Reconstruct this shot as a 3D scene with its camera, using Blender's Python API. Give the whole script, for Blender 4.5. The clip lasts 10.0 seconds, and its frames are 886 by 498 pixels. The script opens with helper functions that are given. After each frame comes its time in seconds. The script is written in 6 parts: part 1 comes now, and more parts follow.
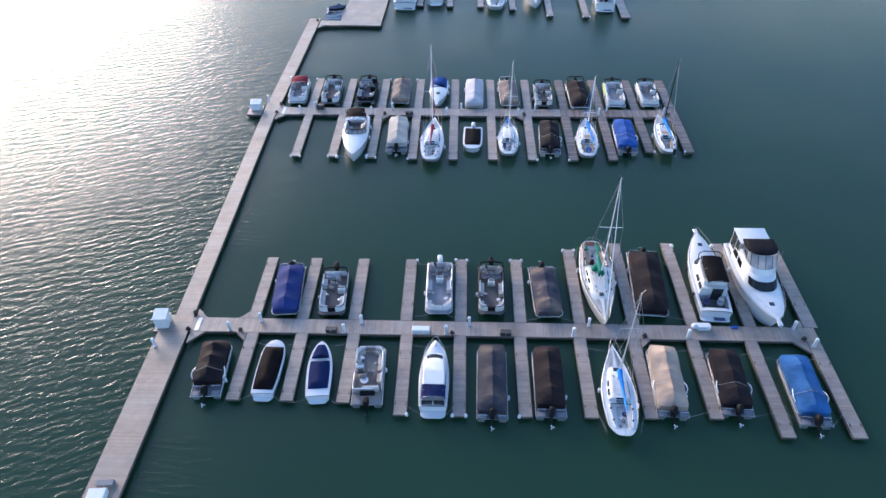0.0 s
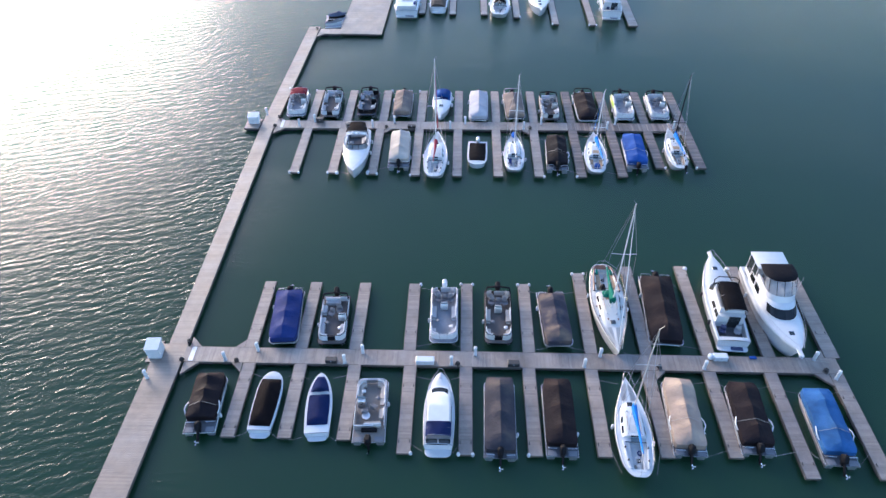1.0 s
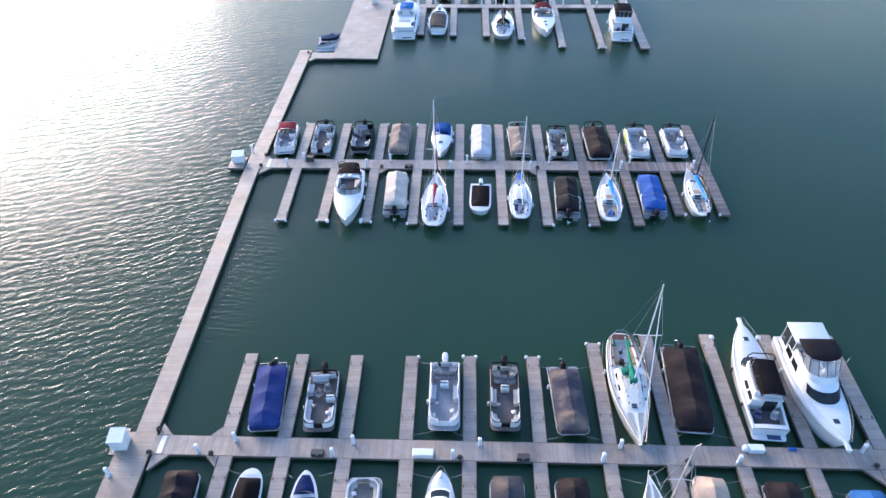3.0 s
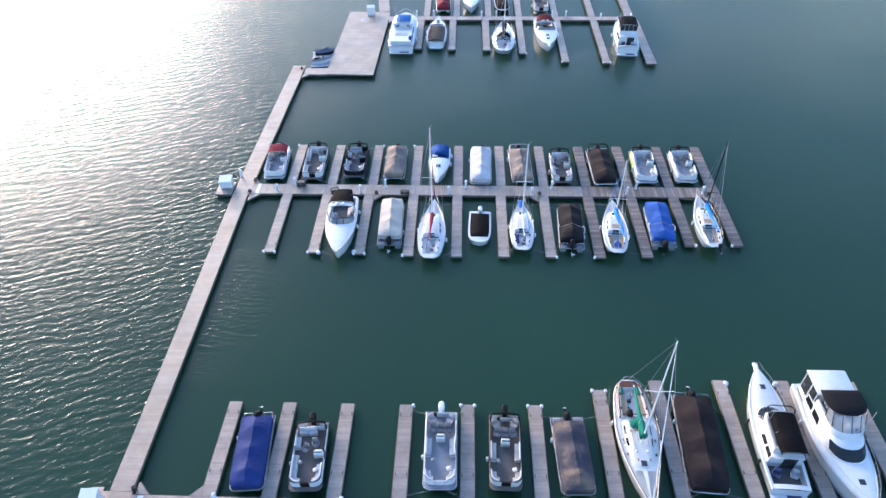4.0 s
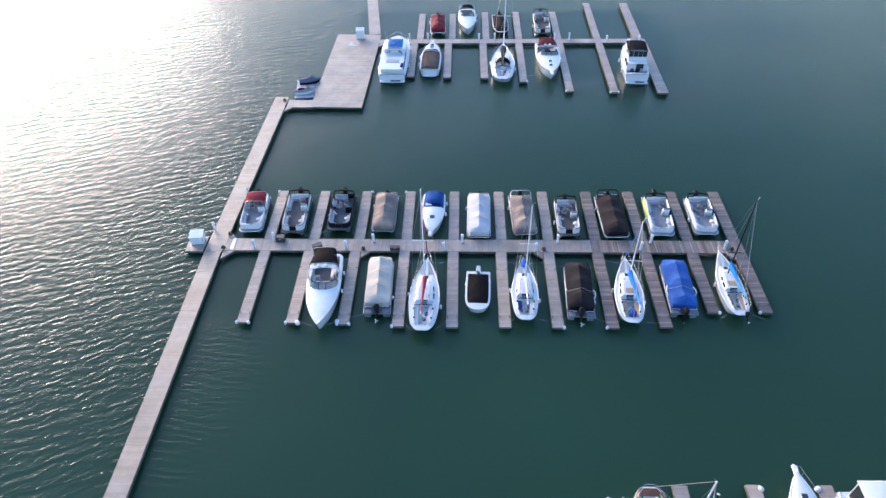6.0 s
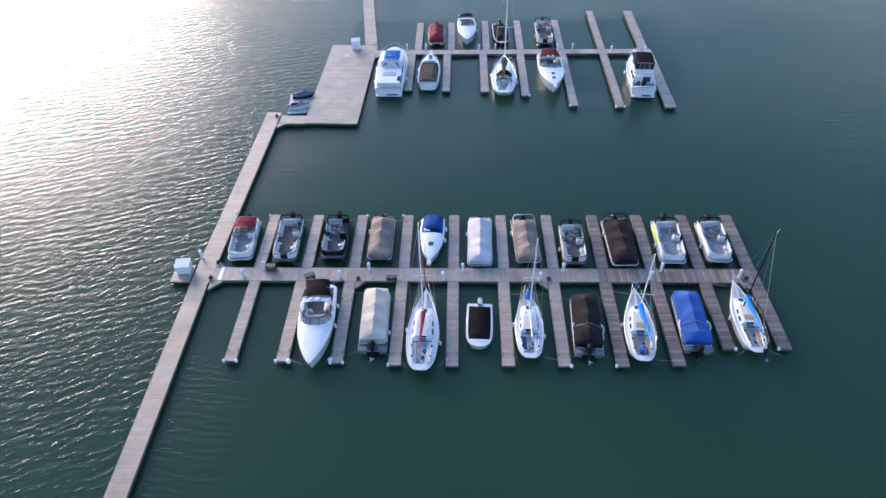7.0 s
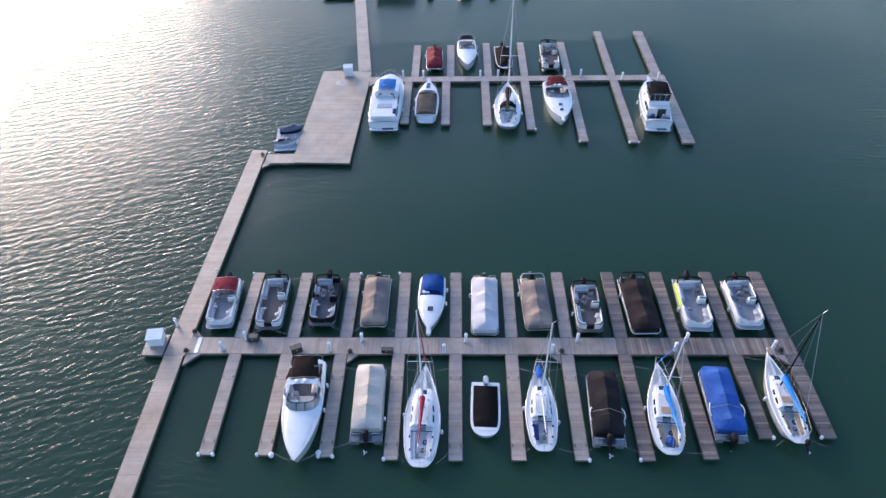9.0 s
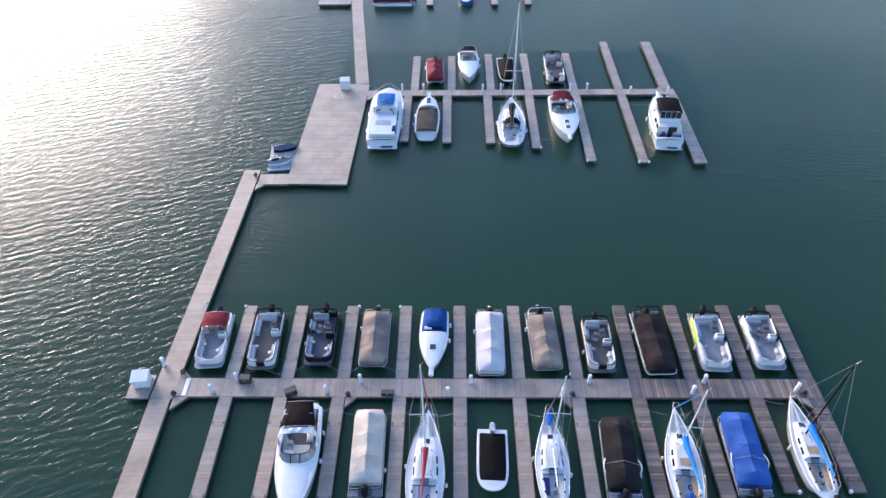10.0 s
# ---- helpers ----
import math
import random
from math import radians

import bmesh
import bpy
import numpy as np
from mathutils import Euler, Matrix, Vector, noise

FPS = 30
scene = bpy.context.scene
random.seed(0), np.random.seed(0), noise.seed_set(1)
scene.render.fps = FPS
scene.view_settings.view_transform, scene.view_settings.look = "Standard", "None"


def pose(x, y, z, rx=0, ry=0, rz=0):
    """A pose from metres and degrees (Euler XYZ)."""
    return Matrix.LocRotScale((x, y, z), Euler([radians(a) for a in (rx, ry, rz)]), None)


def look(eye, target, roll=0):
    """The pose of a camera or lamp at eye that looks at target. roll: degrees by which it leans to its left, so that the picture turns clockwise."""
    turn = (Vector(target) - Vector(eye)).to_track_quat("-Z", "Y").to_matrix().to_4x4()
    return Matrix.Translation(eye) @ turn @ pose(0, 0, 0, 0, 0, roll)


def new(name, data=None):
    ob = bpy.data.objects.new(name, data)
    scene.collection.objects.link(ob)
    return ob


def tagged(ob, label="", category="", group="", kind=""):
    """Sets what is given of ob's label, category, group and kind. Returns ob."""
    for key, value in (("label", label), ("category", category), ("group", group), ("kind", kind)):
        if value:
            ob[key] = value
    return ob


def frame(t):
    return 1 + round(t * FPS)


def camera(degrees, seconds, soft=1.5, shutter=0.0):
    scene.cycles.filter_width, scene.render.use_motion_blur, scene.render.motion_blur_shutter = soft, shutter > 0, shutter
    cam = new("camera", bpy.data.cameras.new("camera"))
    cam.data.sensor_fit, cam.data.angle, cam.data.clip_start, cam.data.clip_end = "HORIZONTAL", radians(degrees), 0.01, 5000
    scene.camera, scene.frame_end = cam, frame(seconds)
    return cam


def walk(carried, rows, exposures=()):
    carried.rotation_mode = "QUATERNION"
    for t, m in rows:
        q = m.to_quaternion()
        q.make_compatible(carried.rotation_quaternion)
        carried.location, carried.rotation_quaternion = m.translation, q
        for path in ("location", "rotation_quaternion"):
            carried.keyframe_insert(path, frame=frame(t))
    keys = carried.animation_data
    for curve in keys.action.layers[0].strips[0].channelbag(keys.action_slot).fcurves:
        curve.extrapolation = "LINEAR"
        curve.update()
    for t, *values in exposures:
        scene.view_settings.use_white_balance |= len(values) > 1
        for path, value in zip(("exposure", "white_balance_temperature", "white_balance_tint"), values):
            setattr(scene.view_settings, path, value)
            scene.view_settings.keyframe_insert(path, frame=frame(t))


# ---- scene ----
cam = camera(68.0, 10.0)
PATH = [
    (0, (1.598, 14.817, 45.797), (1.544, 16.289, 44.444), -0.6),
    (0.5, (1.286, 16.474, 45.793), (1.234, 17.946, 44.439), -0.6),
    (1, (1.063, 18.29, 45.8), (1.009, 19.76, 44.446), -0.6),
    (1.5, (0.878, 20.246, 45.78), (0.83, 21.716, 44.426), -0.7),
    (2, (0.803, 22.448, 45.844), (0.755, 23.917, 44.487), -0.7),
    (2.5, (0.786, 24.791, 45.951), (0.734, 26.256, 44.592), -0.7),
    (4, (1.108, 32.163, 46.123), (1.049, 33.625, 44.76), -0.9),
    (4.5, (1.245, 34.629, 46.133), (1.186, 36.09, 44.769), -1.0),
    (5, (1.327, 37.134, 46.142), (1.267, 38.592, 44.774), -1.0),
    (5.5, (1.34, 39.517, 46.123), (1.282, 40.974, 44.754), -1.1),
    (7, (1.21, 46.497, 45.98), (1.156, 47.947, 44.604), -1.3),
    (7.5, (1.112, 48.704, 46.029), (1.06, 50.151, 44.65), -1.4),
    (8, (0.965, 50.978, 46.094), (0.917, 52.423, 44.712), -1.3),
    (8.5, (0.903, 53.224, 46.193), (0.854, 54.667, 44.808), -1.4),
    (9, (0.758, 55.531, 46.271), (0.711, 56.97, 44.882), -1.4),
    (9.5, (0.568, 57.764, 46.245), (0.522, 59.2, 44.854), -1.3),
    (10, (0.099, 60.268, 46.348), (0.063, 61.697, 44.949), -1.1),
]
walk(cam, [(t, look(eye, target, roll)) for t, eye, target, roll in PATH],
     exposures=[(0, 1.74, 5580, 19), (2.5, 2.12, 5600, 19), (5, 2.11, 5620, 18), (7, 1.80, 5670, 20), (8.5, 1.68, 5710, 22), (10, 1.91, 5740, 21)])

# ---- light ----
SUN_AZ, SUN_EL = -42.0, 10.5          # degrees from +y towards +x, and above the horizon
world = bpy.data.worlds.new("sky")
scene.world = world
world.use_nodes = True
wn = world.node_tree
sky = wn.nodes.new("ShaderNodeTexSky")
sky.sky_type, sky.sun_disc = "NISHITA", False
sky.sun_elevation, sky.sun_rotation = radians(SUN_EL), radians(SUN_AZ % 360)
sky.air_density, sky.dust_density, sky.ozone_density = 1.1, 2.0, 2.4
wn.nodes["Background"].inputs["Strength"].default_value = 0.185
wn.links.new(sky.outputs[0], wn.nodes["Background"].inputs["Color"])
sun = new("sun", bpy.data.lights.new("sun", "SUN"))
sun.data.energy, sun.data.angle, sun.data.color = 2.05, radians(40.0), (1.0, 0.82, 0.60)
sa, se = radians(SUN_AZ), radians(SUN_EL)
sun.matrix_basis = look((math.sin(sa) * math.cos(se) * 200, math.cos(sa) * math.cos(se) * 200, math.sin(se) * 200), (0, 0, 0))

# ---- materials ----
def shader(name):
    m = bpy.data.materials.new(name)
    m.use_nodes = True
    t = m.node_tree
    return m, t, t.nodes["Principled BSDF"]


def node(t, kind, **values):
    n = t.nodes.new(kind)
    for key, value in values.items():
        n.inputs[key].default_value = value
    return n


def ramp(t, source, stops):
    r = t.nodes.new("ShaderNodeValToRGB")
    e = r.color_ramp.elements
    while len(e) < len(stops):
        e.new(0.5)
    for k, (at, c) in zip(e, stops):
        k.position, k.color = at, (*c, 1)
    t.links.new(source, r.inputs["Fac"])
    return r.outputs["Color"]


def mixed(t, mode, fac, a, b):
    n = t.nodes.new("ShaderNodeMix")
    n.data_type, n.blend_type = "RGBA", mode
    for socket, v in ((n.inputs[0], fac), (n.inputs[6], a), (n.inputs[7], b)):
        if isinstance(v, bpy.types.NodeSocket):
            t.links.new(v, socket)
        else:
            socket.default_value = v
    return n.outputs[2]


def stuff(name, colour, rough=0.5, metal=0.0, grain=(6.0, 60.0), amount=(0.18, 0.1), bump=0.0, spec=0.5, coat=0.0, random_tone=0.0):
    """A surface with large stains and fine grain round one base colour."""
    m, t, b = shader(name)
    at = t.nodes.new("ShaderNodeTexCoord").outputs["Object"]
    big = node(t, "ShaderNodeTexNoise", Scale=grain[0] * 0.2, Detail=4.0, Roughness=0.6)
    fine = node(t, "ShaderNodeTexNoise", Scale=grain[1] * 0.3, Detail=3.0, Roughness=0.6)
    for n in (big, fine):
        t.links.new(at, n.inputs["Vector"])
    lo, hi = (tuple(max(0.0, c * k) for c in colour) for k in (1 - amount[0], 1 + amount[0]))
    col = ramp(t, big.outputs["Fac"], [(0.3, lo), (0.7, hi)])
    lo2, hi2 = ((1 - amount[1],) * 3, (1.0,) * 3)
    col = mixed(t, "MULTIPLY", 1.0, col, ramp(t, fine.outputs["Fac"], [(0.3, lo2), (0.65, hi2)]))
    if random_tone:
        info = t.nodes.new("ShaderNodeObjectInfo")
        k = (1 - random_tone,) * 3
        col = mixed(t, "MULTIPLY", 1.0, col, ramp(t, info.outputs["Random"], [(0.0, k), (1.0, (1.0, 1.0, 1.0))]))
    t.links.new(col, b.inputs["Base Color"])
    b.inputs["Roughness"].default_value, b.inputs["Metallic"].default_value = rough, metal
    b.inputs["Specular IOR Level"].default_value, b.inputs["Coat Weight"].default_value = spec, coat
    if bump:
        bp = node(t, "ShaderNodeBump", Strength=min(1.0, bump), Distance=0.02)
        t.links.new(big.outputs["Fac"], bp.inputs["Height"])
        t.links.new(bp.outputs["Normal"], b.inputs["Normal"])
    return m


def canvas(name, colour, faded=0.25, bleached=None):
    """Weathered boat canvas: sun-faded patches, water stains, weave and soft creases."""
    m, t, b = shader(name)
    at = t.nodes.new("ShaderNodeTexCoord").outputs["Object"]
    big = node(t, "ShaderNodeTexNoise", Scale=0.6, Detail=3.0, Roughness=0.5)
    crease = node(t, "ShaderNodeTexNoise", Scale=2.2, Detail=4.0, Roughness=0.55, Distortion=1.2)
    weave = node(t, "ShaderNodeTexNoise", Scale=45.0, Detail=2.0)
    for n in (big, crease, weave):
        t.links.new(at, n.inputs["Vector"])
    pale = bleached or tuple(min(0.85, c * (1 + faded * 0.9) + 0.004) for c in colour)
    dark = tuple(c * (1 - faded) for c in colour)
    col = ramp(t, big.outputs["Fac"], [(0.28, dark), (0.5, colour), (0.75, pale)])
    col = mixed(t, "MULTIPLY", 0.6, col, ramp(t, weave.outputs["Fac"], [(0.3, (0.75, 0.75, 0.75)), (0.7, (1, 1, 1))]))
    t.links.new(col, b.inputs["Base Color"])
    b.inputs["Roughness"].default_value = 0.8
    b.inputs["Specular IOR Level"].default_value = 0.12
    bp = node(t, "ShaderNodeBump", Strength=0.7, Distance=0.10)
    t.links.new(crease.outputs["Fac"], bp.inputs["Height"])
    t.links.new(bp.outputs["Normal"], b.inputs["Normal"])
    return m


def planks(name, tones, stained):
    """Weathered boards, each with its own tone, grain along the board and grey wear."""
    m, t, b = shader(name)
    geo = t.nodes.new("ShaderNodeNewGeometry")
    at = t.nodes.new("ShaderNodeTexCoord").outputs["Object"]
    tone = ramp(t, geo.outputs["Random Per Island"], list(zip((0.0, 0.2, 0.75, 1.0), tones)))
    stain = node(t, "ShaderNodeTexNoise", Scale=0.5, Detail=5.0, Roughness=0.65)
    grain = node(t, "ShaderNodeTexNoise", Scale=14.0, Detail=4.0, Roughness=0.6)
    for n in (stain, grain):
        t.links.new(at, n.inputs["Vector"])
    col = mixed(t, "MULTIPLY", 1.0, tone, ramp(t, stain.outputs["Fac"], [(0.28, (stained, stained * 0.97, stained * 0.97)), (0.64, (1.12, 1.10, 1.07))]))
    col = mixed(t, "MULTIPLY", 1.0, col, ramp(t, grain.outputs["Fac"], [(0.3, (0.8, 0.8, 0.8)), (0.7, (1.06, 1.06, 1.06))]))
    damp = node(t, "ShaderNodeTexNoise", Scale=0.22, Detail=3.0, Roughness=0.6)
    t.links.new(at, damp.inputs["Vector"])
    col = mixed(t, "MULTIPLY", 1.0, col, ramp(t, damp.outputs["Fac"], [(0.35, (0.93, 0.95, 1.0)), (0.65, (1.08, 0.98, 0.87))]))
    info = t.nodes.new("ShaderNodeObjectInfo")
    col = mixed(t, "MULTIPLY", 1.0, col, ramp(t, info.outputs["Random"], [(0.0, (0.76, 0.77, 0.81)), (1.0, (1.08, 1.04, 1.0))]))
    t.links.new(col, b.inputs["Base Color"])
    b.inputs["Roughness"].default_value = 0.44
    b.inputs["Specular IOR Level"].default_value = 0.55
    bp = node(t, "ShaderNodeBump", Strength=0.4, Distance=0.01)
    t.links.new(grain.outputs["Fac"], bp.inputs["Height"])
    t.links.new(bp.outputs["Normal"], b.inputs["Normal"])
    return m


def lake():
    """Green lake water. Wind waves cross the open water; behind the walkway only small ripples in patches."""
    m, t, b = shader("lake_water")
    at = t.nodes.new("ShaderNodeTexCoord").outputs["Object"]
    xyz = t.nodes.new("ShaderNodeSeparateXYZ")
    t.links.new(at, xyz.inputs[0])

    def waves(scale, stretch, turn, detail, rough=0.55, distort=0.0):
        mp = t.nodes.new("ShaderNodeMapping")
        mp.vector_type = "TEXTURE"
        mp.inputs["Rotation"].default_value = (0, 0, radians(turn))
        mp.inputs["Scale"].default_value = (1 / (scale * stretch), 1 / scale, 1 / scale)
        t.links.new(at, mp.inputs["Vector"])
        n = node(t, "ShaderNodeTexNoise", Scale=1.0, Detail=detail, Roughness=rough, Distortion=distort)
        t.links.new(mp.outputs[0], n.inputs["Vector"])
        return n.outputs["Fac"]

    def crests(length, turn, distort, size, detail):
        mp = t.nodes.new("ShaderNodeMapping")
        mp.inputs["Rotation"].default_value = (0, 0, radians(-turn))
        t.links.new(at, mp.inputs["Vector"])
        squeeze = t.nodes.new("ShaderNodeMapping")
        squeeze.inputs["Scale"].default_value = (0.68, 1, 1)
        t.links.new(mp.outputs[0], squeeze.inputs["Vector"])
        n = t.nodes.new("ShaderNodeTexWave")
        n.wave_type, n.bands_direction, n.wave_profile = "BANDS", "Y", "SIN"
        for key, v in (("Scale", 0.314 / length), ("Distortion", distort), ("Detail", detail), ("Detail Scale", size), ("Detail Roughness", 0.55)):
            n.inputs[key].default_value = v
        t.links.new(squeeze.outputs[0], n.inputs["Vector"])
        return n.outputs["Fac"]

    def maths(op, a, c, clamp=False):
        n = t.nodes.new("ShaderNodeMath")
        n.operation, n.use_clamp = op, clamp
        for socket, v in zip(n.inputs, (a, c)):
            if isinstance(v, bpy.types.NodeSocket):
                t.links.new(v, socket)
            else:
                socket.default_value = v
        return n.outputs[0]

    def span(value, a, c, lo, hi):
        n = t.nodes.new("ShaderNodeMapRange")
        n.interpolation_type = "SMOOTHSTEP"
        t.links.new(value, n.inputs["Value"])
        for key, v in (("From Min", a), ("From Max", c), ("To Min", lo), ("To Max", hi)):
            n.inputs[key].default_value = v
        return n.outputs["Result"]

    # open water lies west of the walkway; east of it the piers break the waves
    bend = span(xyz.outputs["Y"], 112.0, 126.0, 0.0, 8.5)
    lee = maths("MULTIPLY", span(maths("SUBTRACT", xyz.outputs["X"], bend), -24.6, -22.2, 0.0, 1.0), span(xyz.outputs["Y"], 190.0, 240.0, 1.0, 0.3))
    east = span(xyz.outputs["X"], 26.0, 75.0, 0.0, 0.45)
    gust = node(t, "ShaderNodeTexNoise", Scale=0.035, Detail=3.0, Roughness=0.6)
    t.links.new(at, gust.inputs["Vector"])
    patch = span(gust.outputs["Fac"], 0.35, 0.68, 0.14, 0.5)
    calm = maths("ADD", maths("ADD", maths("MULTIPLY", patch, 0.8), span(xyz.outputs["X"], -23.0, -10.0, 0.28, 0.0)), east)
    open_size = maths("SUBTRACT", 1.0, lee)
    # wind waves with long crests, shorter chop riding on them
    swell = maths("MULTIPLY", crests(1.1, 14, 8.0, 1.0, 1.5), 0.0165)
    second = maths("MULTIPLY", crests(0.7, 24, 8.0, 1.2, 1.5), 0.0100)
    chop = maths("MULTIPLY", waves(2.3, 0.45, 36, 1.5, 0.5, 0.5), 0.053)
    cross = maths("MULTIPLY", waves(1.2, 0.7, -34, 1.0), 0.05)
    small = maths("MULTIPLY", waves(4.2, 0.6, 12, 1.0, 0.6, 0.4), 0.020)
    rough_sea = maths("ADD", maths("ADD", maths("ADD", swell, second), chop), maths("ADD", cross, small))
    # between the fingers the water lies still
    slips = None
    for mid, half in ((53.6, 9.5), (90.9, 9.5), (136.3, 11.0)):
        n = maths("SUBTRACT", 1.0, span(maths("ABSOLUTE", maths("SUBTRACT", xyz.outputs["Y"], mid), 0.0), half - 1.5, half + 2.0, 0.0, 1.0))
        slips = n if slips is None else maths("MAXIMUM", slips, n)
    slips = maths("MULTIPLY", slips, span(xyz.outputs["X"], 28.0, 36.0, 1.0, 0.0))
    calm = maths("ADD", calm, span(xyz.outputs["Y"], 98.0, 125.0, 0.0, 0.32))
    calm = maths("MULTIPLY", calm, maths("SUBTRACT", 1.0, maths("MULTIPLY", slips, 0.85)))
    ripple = maths("ADD", maths("ADD", maths("MULTIPLY", waves(2.6, 0.45, -6, 2.0, 0.6, 0.3), 0.075), maths("MULTIPLY", crests(0.7, -9, 7.0, 1.0, 1.0), 0.028)), maths("ADD", maths("MULTIPLY", waves(0.5, 0.5, 12, 1.0), 0.035), maths("MULTIPLY", waves(4.2, 0.35, -6, 2.0, 0.6, 0.3), 0.09)))
    height = maths("ADD", maths("MULTIPLY", rough_sea, open_size), maths("MULTIPLY", ripple, maths("MULTIPLY", lee, calm)))
    bp = node(t, "ShaderNodeBump", Strength=1.0, Distance=1.0)
    t.links.new(height, bp.inputs["Height"])
    t.nodes.remove(b)
    murk = node(t, "ShaderNodeTexNoise", Scale=0.02, Detail=4.0, Roughness=0.6)
    t.links.new(at, murk.inputs["Vector"])
    haze = t.nodes.new("ShaderNodeBsdfDiffuse")
    t.links.new(ramp(t, murk.outputs["Fac"], [(0.3, (0.0068, 0.0188, 0.0110)), (0.7, (0.0108, 0.0275, 0.0140))]), haze.inputs["Color"])
    gloss = node(t, "ShaderNodeBsdfGlossy", Roughness=0.245)
    clear = t.nodes.new("ShaderNodeBsdfTransparent")
    clear.inputs["Color"].default_value = (0.175, 0.185, 0.172, 1)
    body = t.nodes.new("ShaderNodeAddShader")
    t.links.new(haze.outputs[0], body.inputs[0])
    t.links.new(clear.outputs[0], body.inputs[1])
    edge = node(t, "ShaderNodeFresnel", IOR=1.33)
    both = t.nodes.new("ShaderNodeMixShader")
    for n in (gloss, edge):
        t.links.new(bp.outputs["Normal"], n.inputs["Normal"])
    t.links.new(edge.outputs[0], both.inputs[0])
    t.links.new(body.outputs[0], both.inputs[1])
    t.links.new(gloss.outputs[0], both.inputs[2])
    t.links.new(both.outputs[0], t.nodes["Material Output"].inputs["Surface"])
    return m


def backscatter():
    """Green of an added plane that stands in for light scattered back inside the cloudy water."""
    m, t, b = shader("green_backscatter")
    at = t.nodes.new("ShaderNodeTexCoord").outputs["Object"]
    murk = node(t, "ShaderNodeTexNoise", Scale=0.02, Detail=4.0, Roughness=0.6)
    t.links.new(at, murk.inputs["Vector"])
    col = ramp(t, murk.outputs["Fac"], [(0.3, (0.31, 0.76, 0.40)), (0.7, (0.40, 0.92, 0.45))])
    t.links.new(col, b.inputs["Base Color"])
    b.inputs["Roughness"].default_value = 1.0
    b.inputs["Specular IOR Level"].default_value = 0.0
    return m


WATER = lake()
BACKSCATTER = backscatter()
BOARDS = planks("weathered_boards", ((0.252, 0.212, 0.177), (0.296, 0.252, 0.212), (0.32, 0.274, 0.232), (0.35, 0.302, 0.258)), 0.6)
TAN_BOARDS = planks("tan_boards", ((0.282, 0.228, 0.178), (0.312, 0.255, 0.200), (0.33, 0.270, 0.213), (0.355, 0.293, 0.233)), 0.68)
# old brown boards, colour also darkened for the weaker sun sheen to the east
OLD_DIM_BOARDS = planks("old_dim_brown_boards", ((0.105, 0.076, 0.060), (0.165, 0.127, 0.104), (0.205, 0.162, 0.133), (0.33, 0.25, 0.19)), 0.55)
TIMBER = stuff("wet_timber", (0.10, 0.085, 0.07), 0.75, amount=(0.35, 0.25), bump=0.3)
FLOAT = stuff("black_float_plastic", (0.02, 0.02, 0.022), 0.6)
WHITE = stuff("white_gelcoat", (0.50, 0.51, 0.515), 0.22, amount=(0.05, 0.05), coat=0.3)
CREAM = stuff("cream_gelcoat", (0.52, 0.50, 0.46), 0.3, amount=(0.07, 0.06), coat=0.2)
NONSKID = stuff("grey_nonskid", (0.42, 0.43, 0.44), 0.7, amount=(0.1, 0.12))
CARPET = stuff("grey_marine_carpet", (0.085, 0.086, 0.095), 0.95, amount=(0.2, 0.2))
CARPET_PALE = stuff("pale_grey_marine_carpet", (0.21, 0.215, 0.235), 0.95, amount=(0.2, 0.2))
CARPET_TAN = stuff("taupe_marine_carpet", (0.105, 0.088, 0.08), 0.95, amount=(0.2, 0.2))
CARPET_WORN = stuff("worn_mat", (0.37, 0.335, 0.30), 0.95, amount=(0.3, 0.25))
CARPET_SAND = stuff("sand_marine_carpet", (0.20, 0.172, 0.15), 0.95, amount=(0.2, 0.2))
VINYL = stuff("pale_seat_vinyl", (0.36, 0.345, 0.345), 0.5, amount=(0.08, 0.08))
VINYL_PALE = stuff("white_backrest_vinyl", (0.50, 0.49, 0.49), 0.5, amount=(0.08, 0.08))
VINYL_TAN = stuff("tan_seat_vinyl", (0.37, 0.32, 0.27), 0.5, amount=(0.12, 0.1))
VINYL_GREY = stuff("grey_seat_vinyl", (0.27, 0.28, 0.30), 0.5, amount=(0.12, 0.1))
CHAIR = stuff("brown_grey_chair_vinyl", (0.15, 0.14, 0.145), 0.5, amount=(0.15, 0.1))
NAVY_VINYL = stuff("navy_seat_vinyl", (0.03, 0.04, 0.10), 0.5)
ALLOY = stuff("dull_aluminium", (0.62, 0.63, 0.65), 0.38, metal=0.9, amount=(0.12, 0.1))
STEEL = stuff("stainless_steel", (0.45, 0.45, 0.46), 0.5, metal=1.0, amount=(0.05, 0.05))
BLACK = stuff("black_paint", (0.008, 0.008, 0.0095), 0.65, amount=(0.2, 0.1), spec=0.1)
STEP_GREY = stuff("grey_step_mat", (0.16, 0.165, 0.18), 0.8, amount=(0.15, 0.15))
RUBBER = stuff("black_rubber", (0.025, 0.025, 0.025), 0.8)
GLASS = stuff("smoked_glass", (0.02, 0.024, 0.028), 0.06, amount=(0.1, 0.0), spec=0.7)
# pale blue in the base colour stands in for sky mirrored by the glass
SCREEN = stuff("sky_sheen_windscreen", (0.15, 0.20, 0.225), 0.08, amount=(0.1, 0.0), spec=0.7)
VINYL_CLEAR = stuff("clear_vinyl_curtain", (0.42, 0.44, 0.46), 0.15, amount=(0.2, 0.1))
MAHOGANY = stuff("varnished_brown_wood", (0.16, 0.075, 0.045), 0.4, amount=(0.25, 0.2), coat=0.2)
SOFTDECK = stuff("pale_grey_deck_paint", (0.42, 0.43, 0.435), 0.6, amount=(0.06, 0.08))
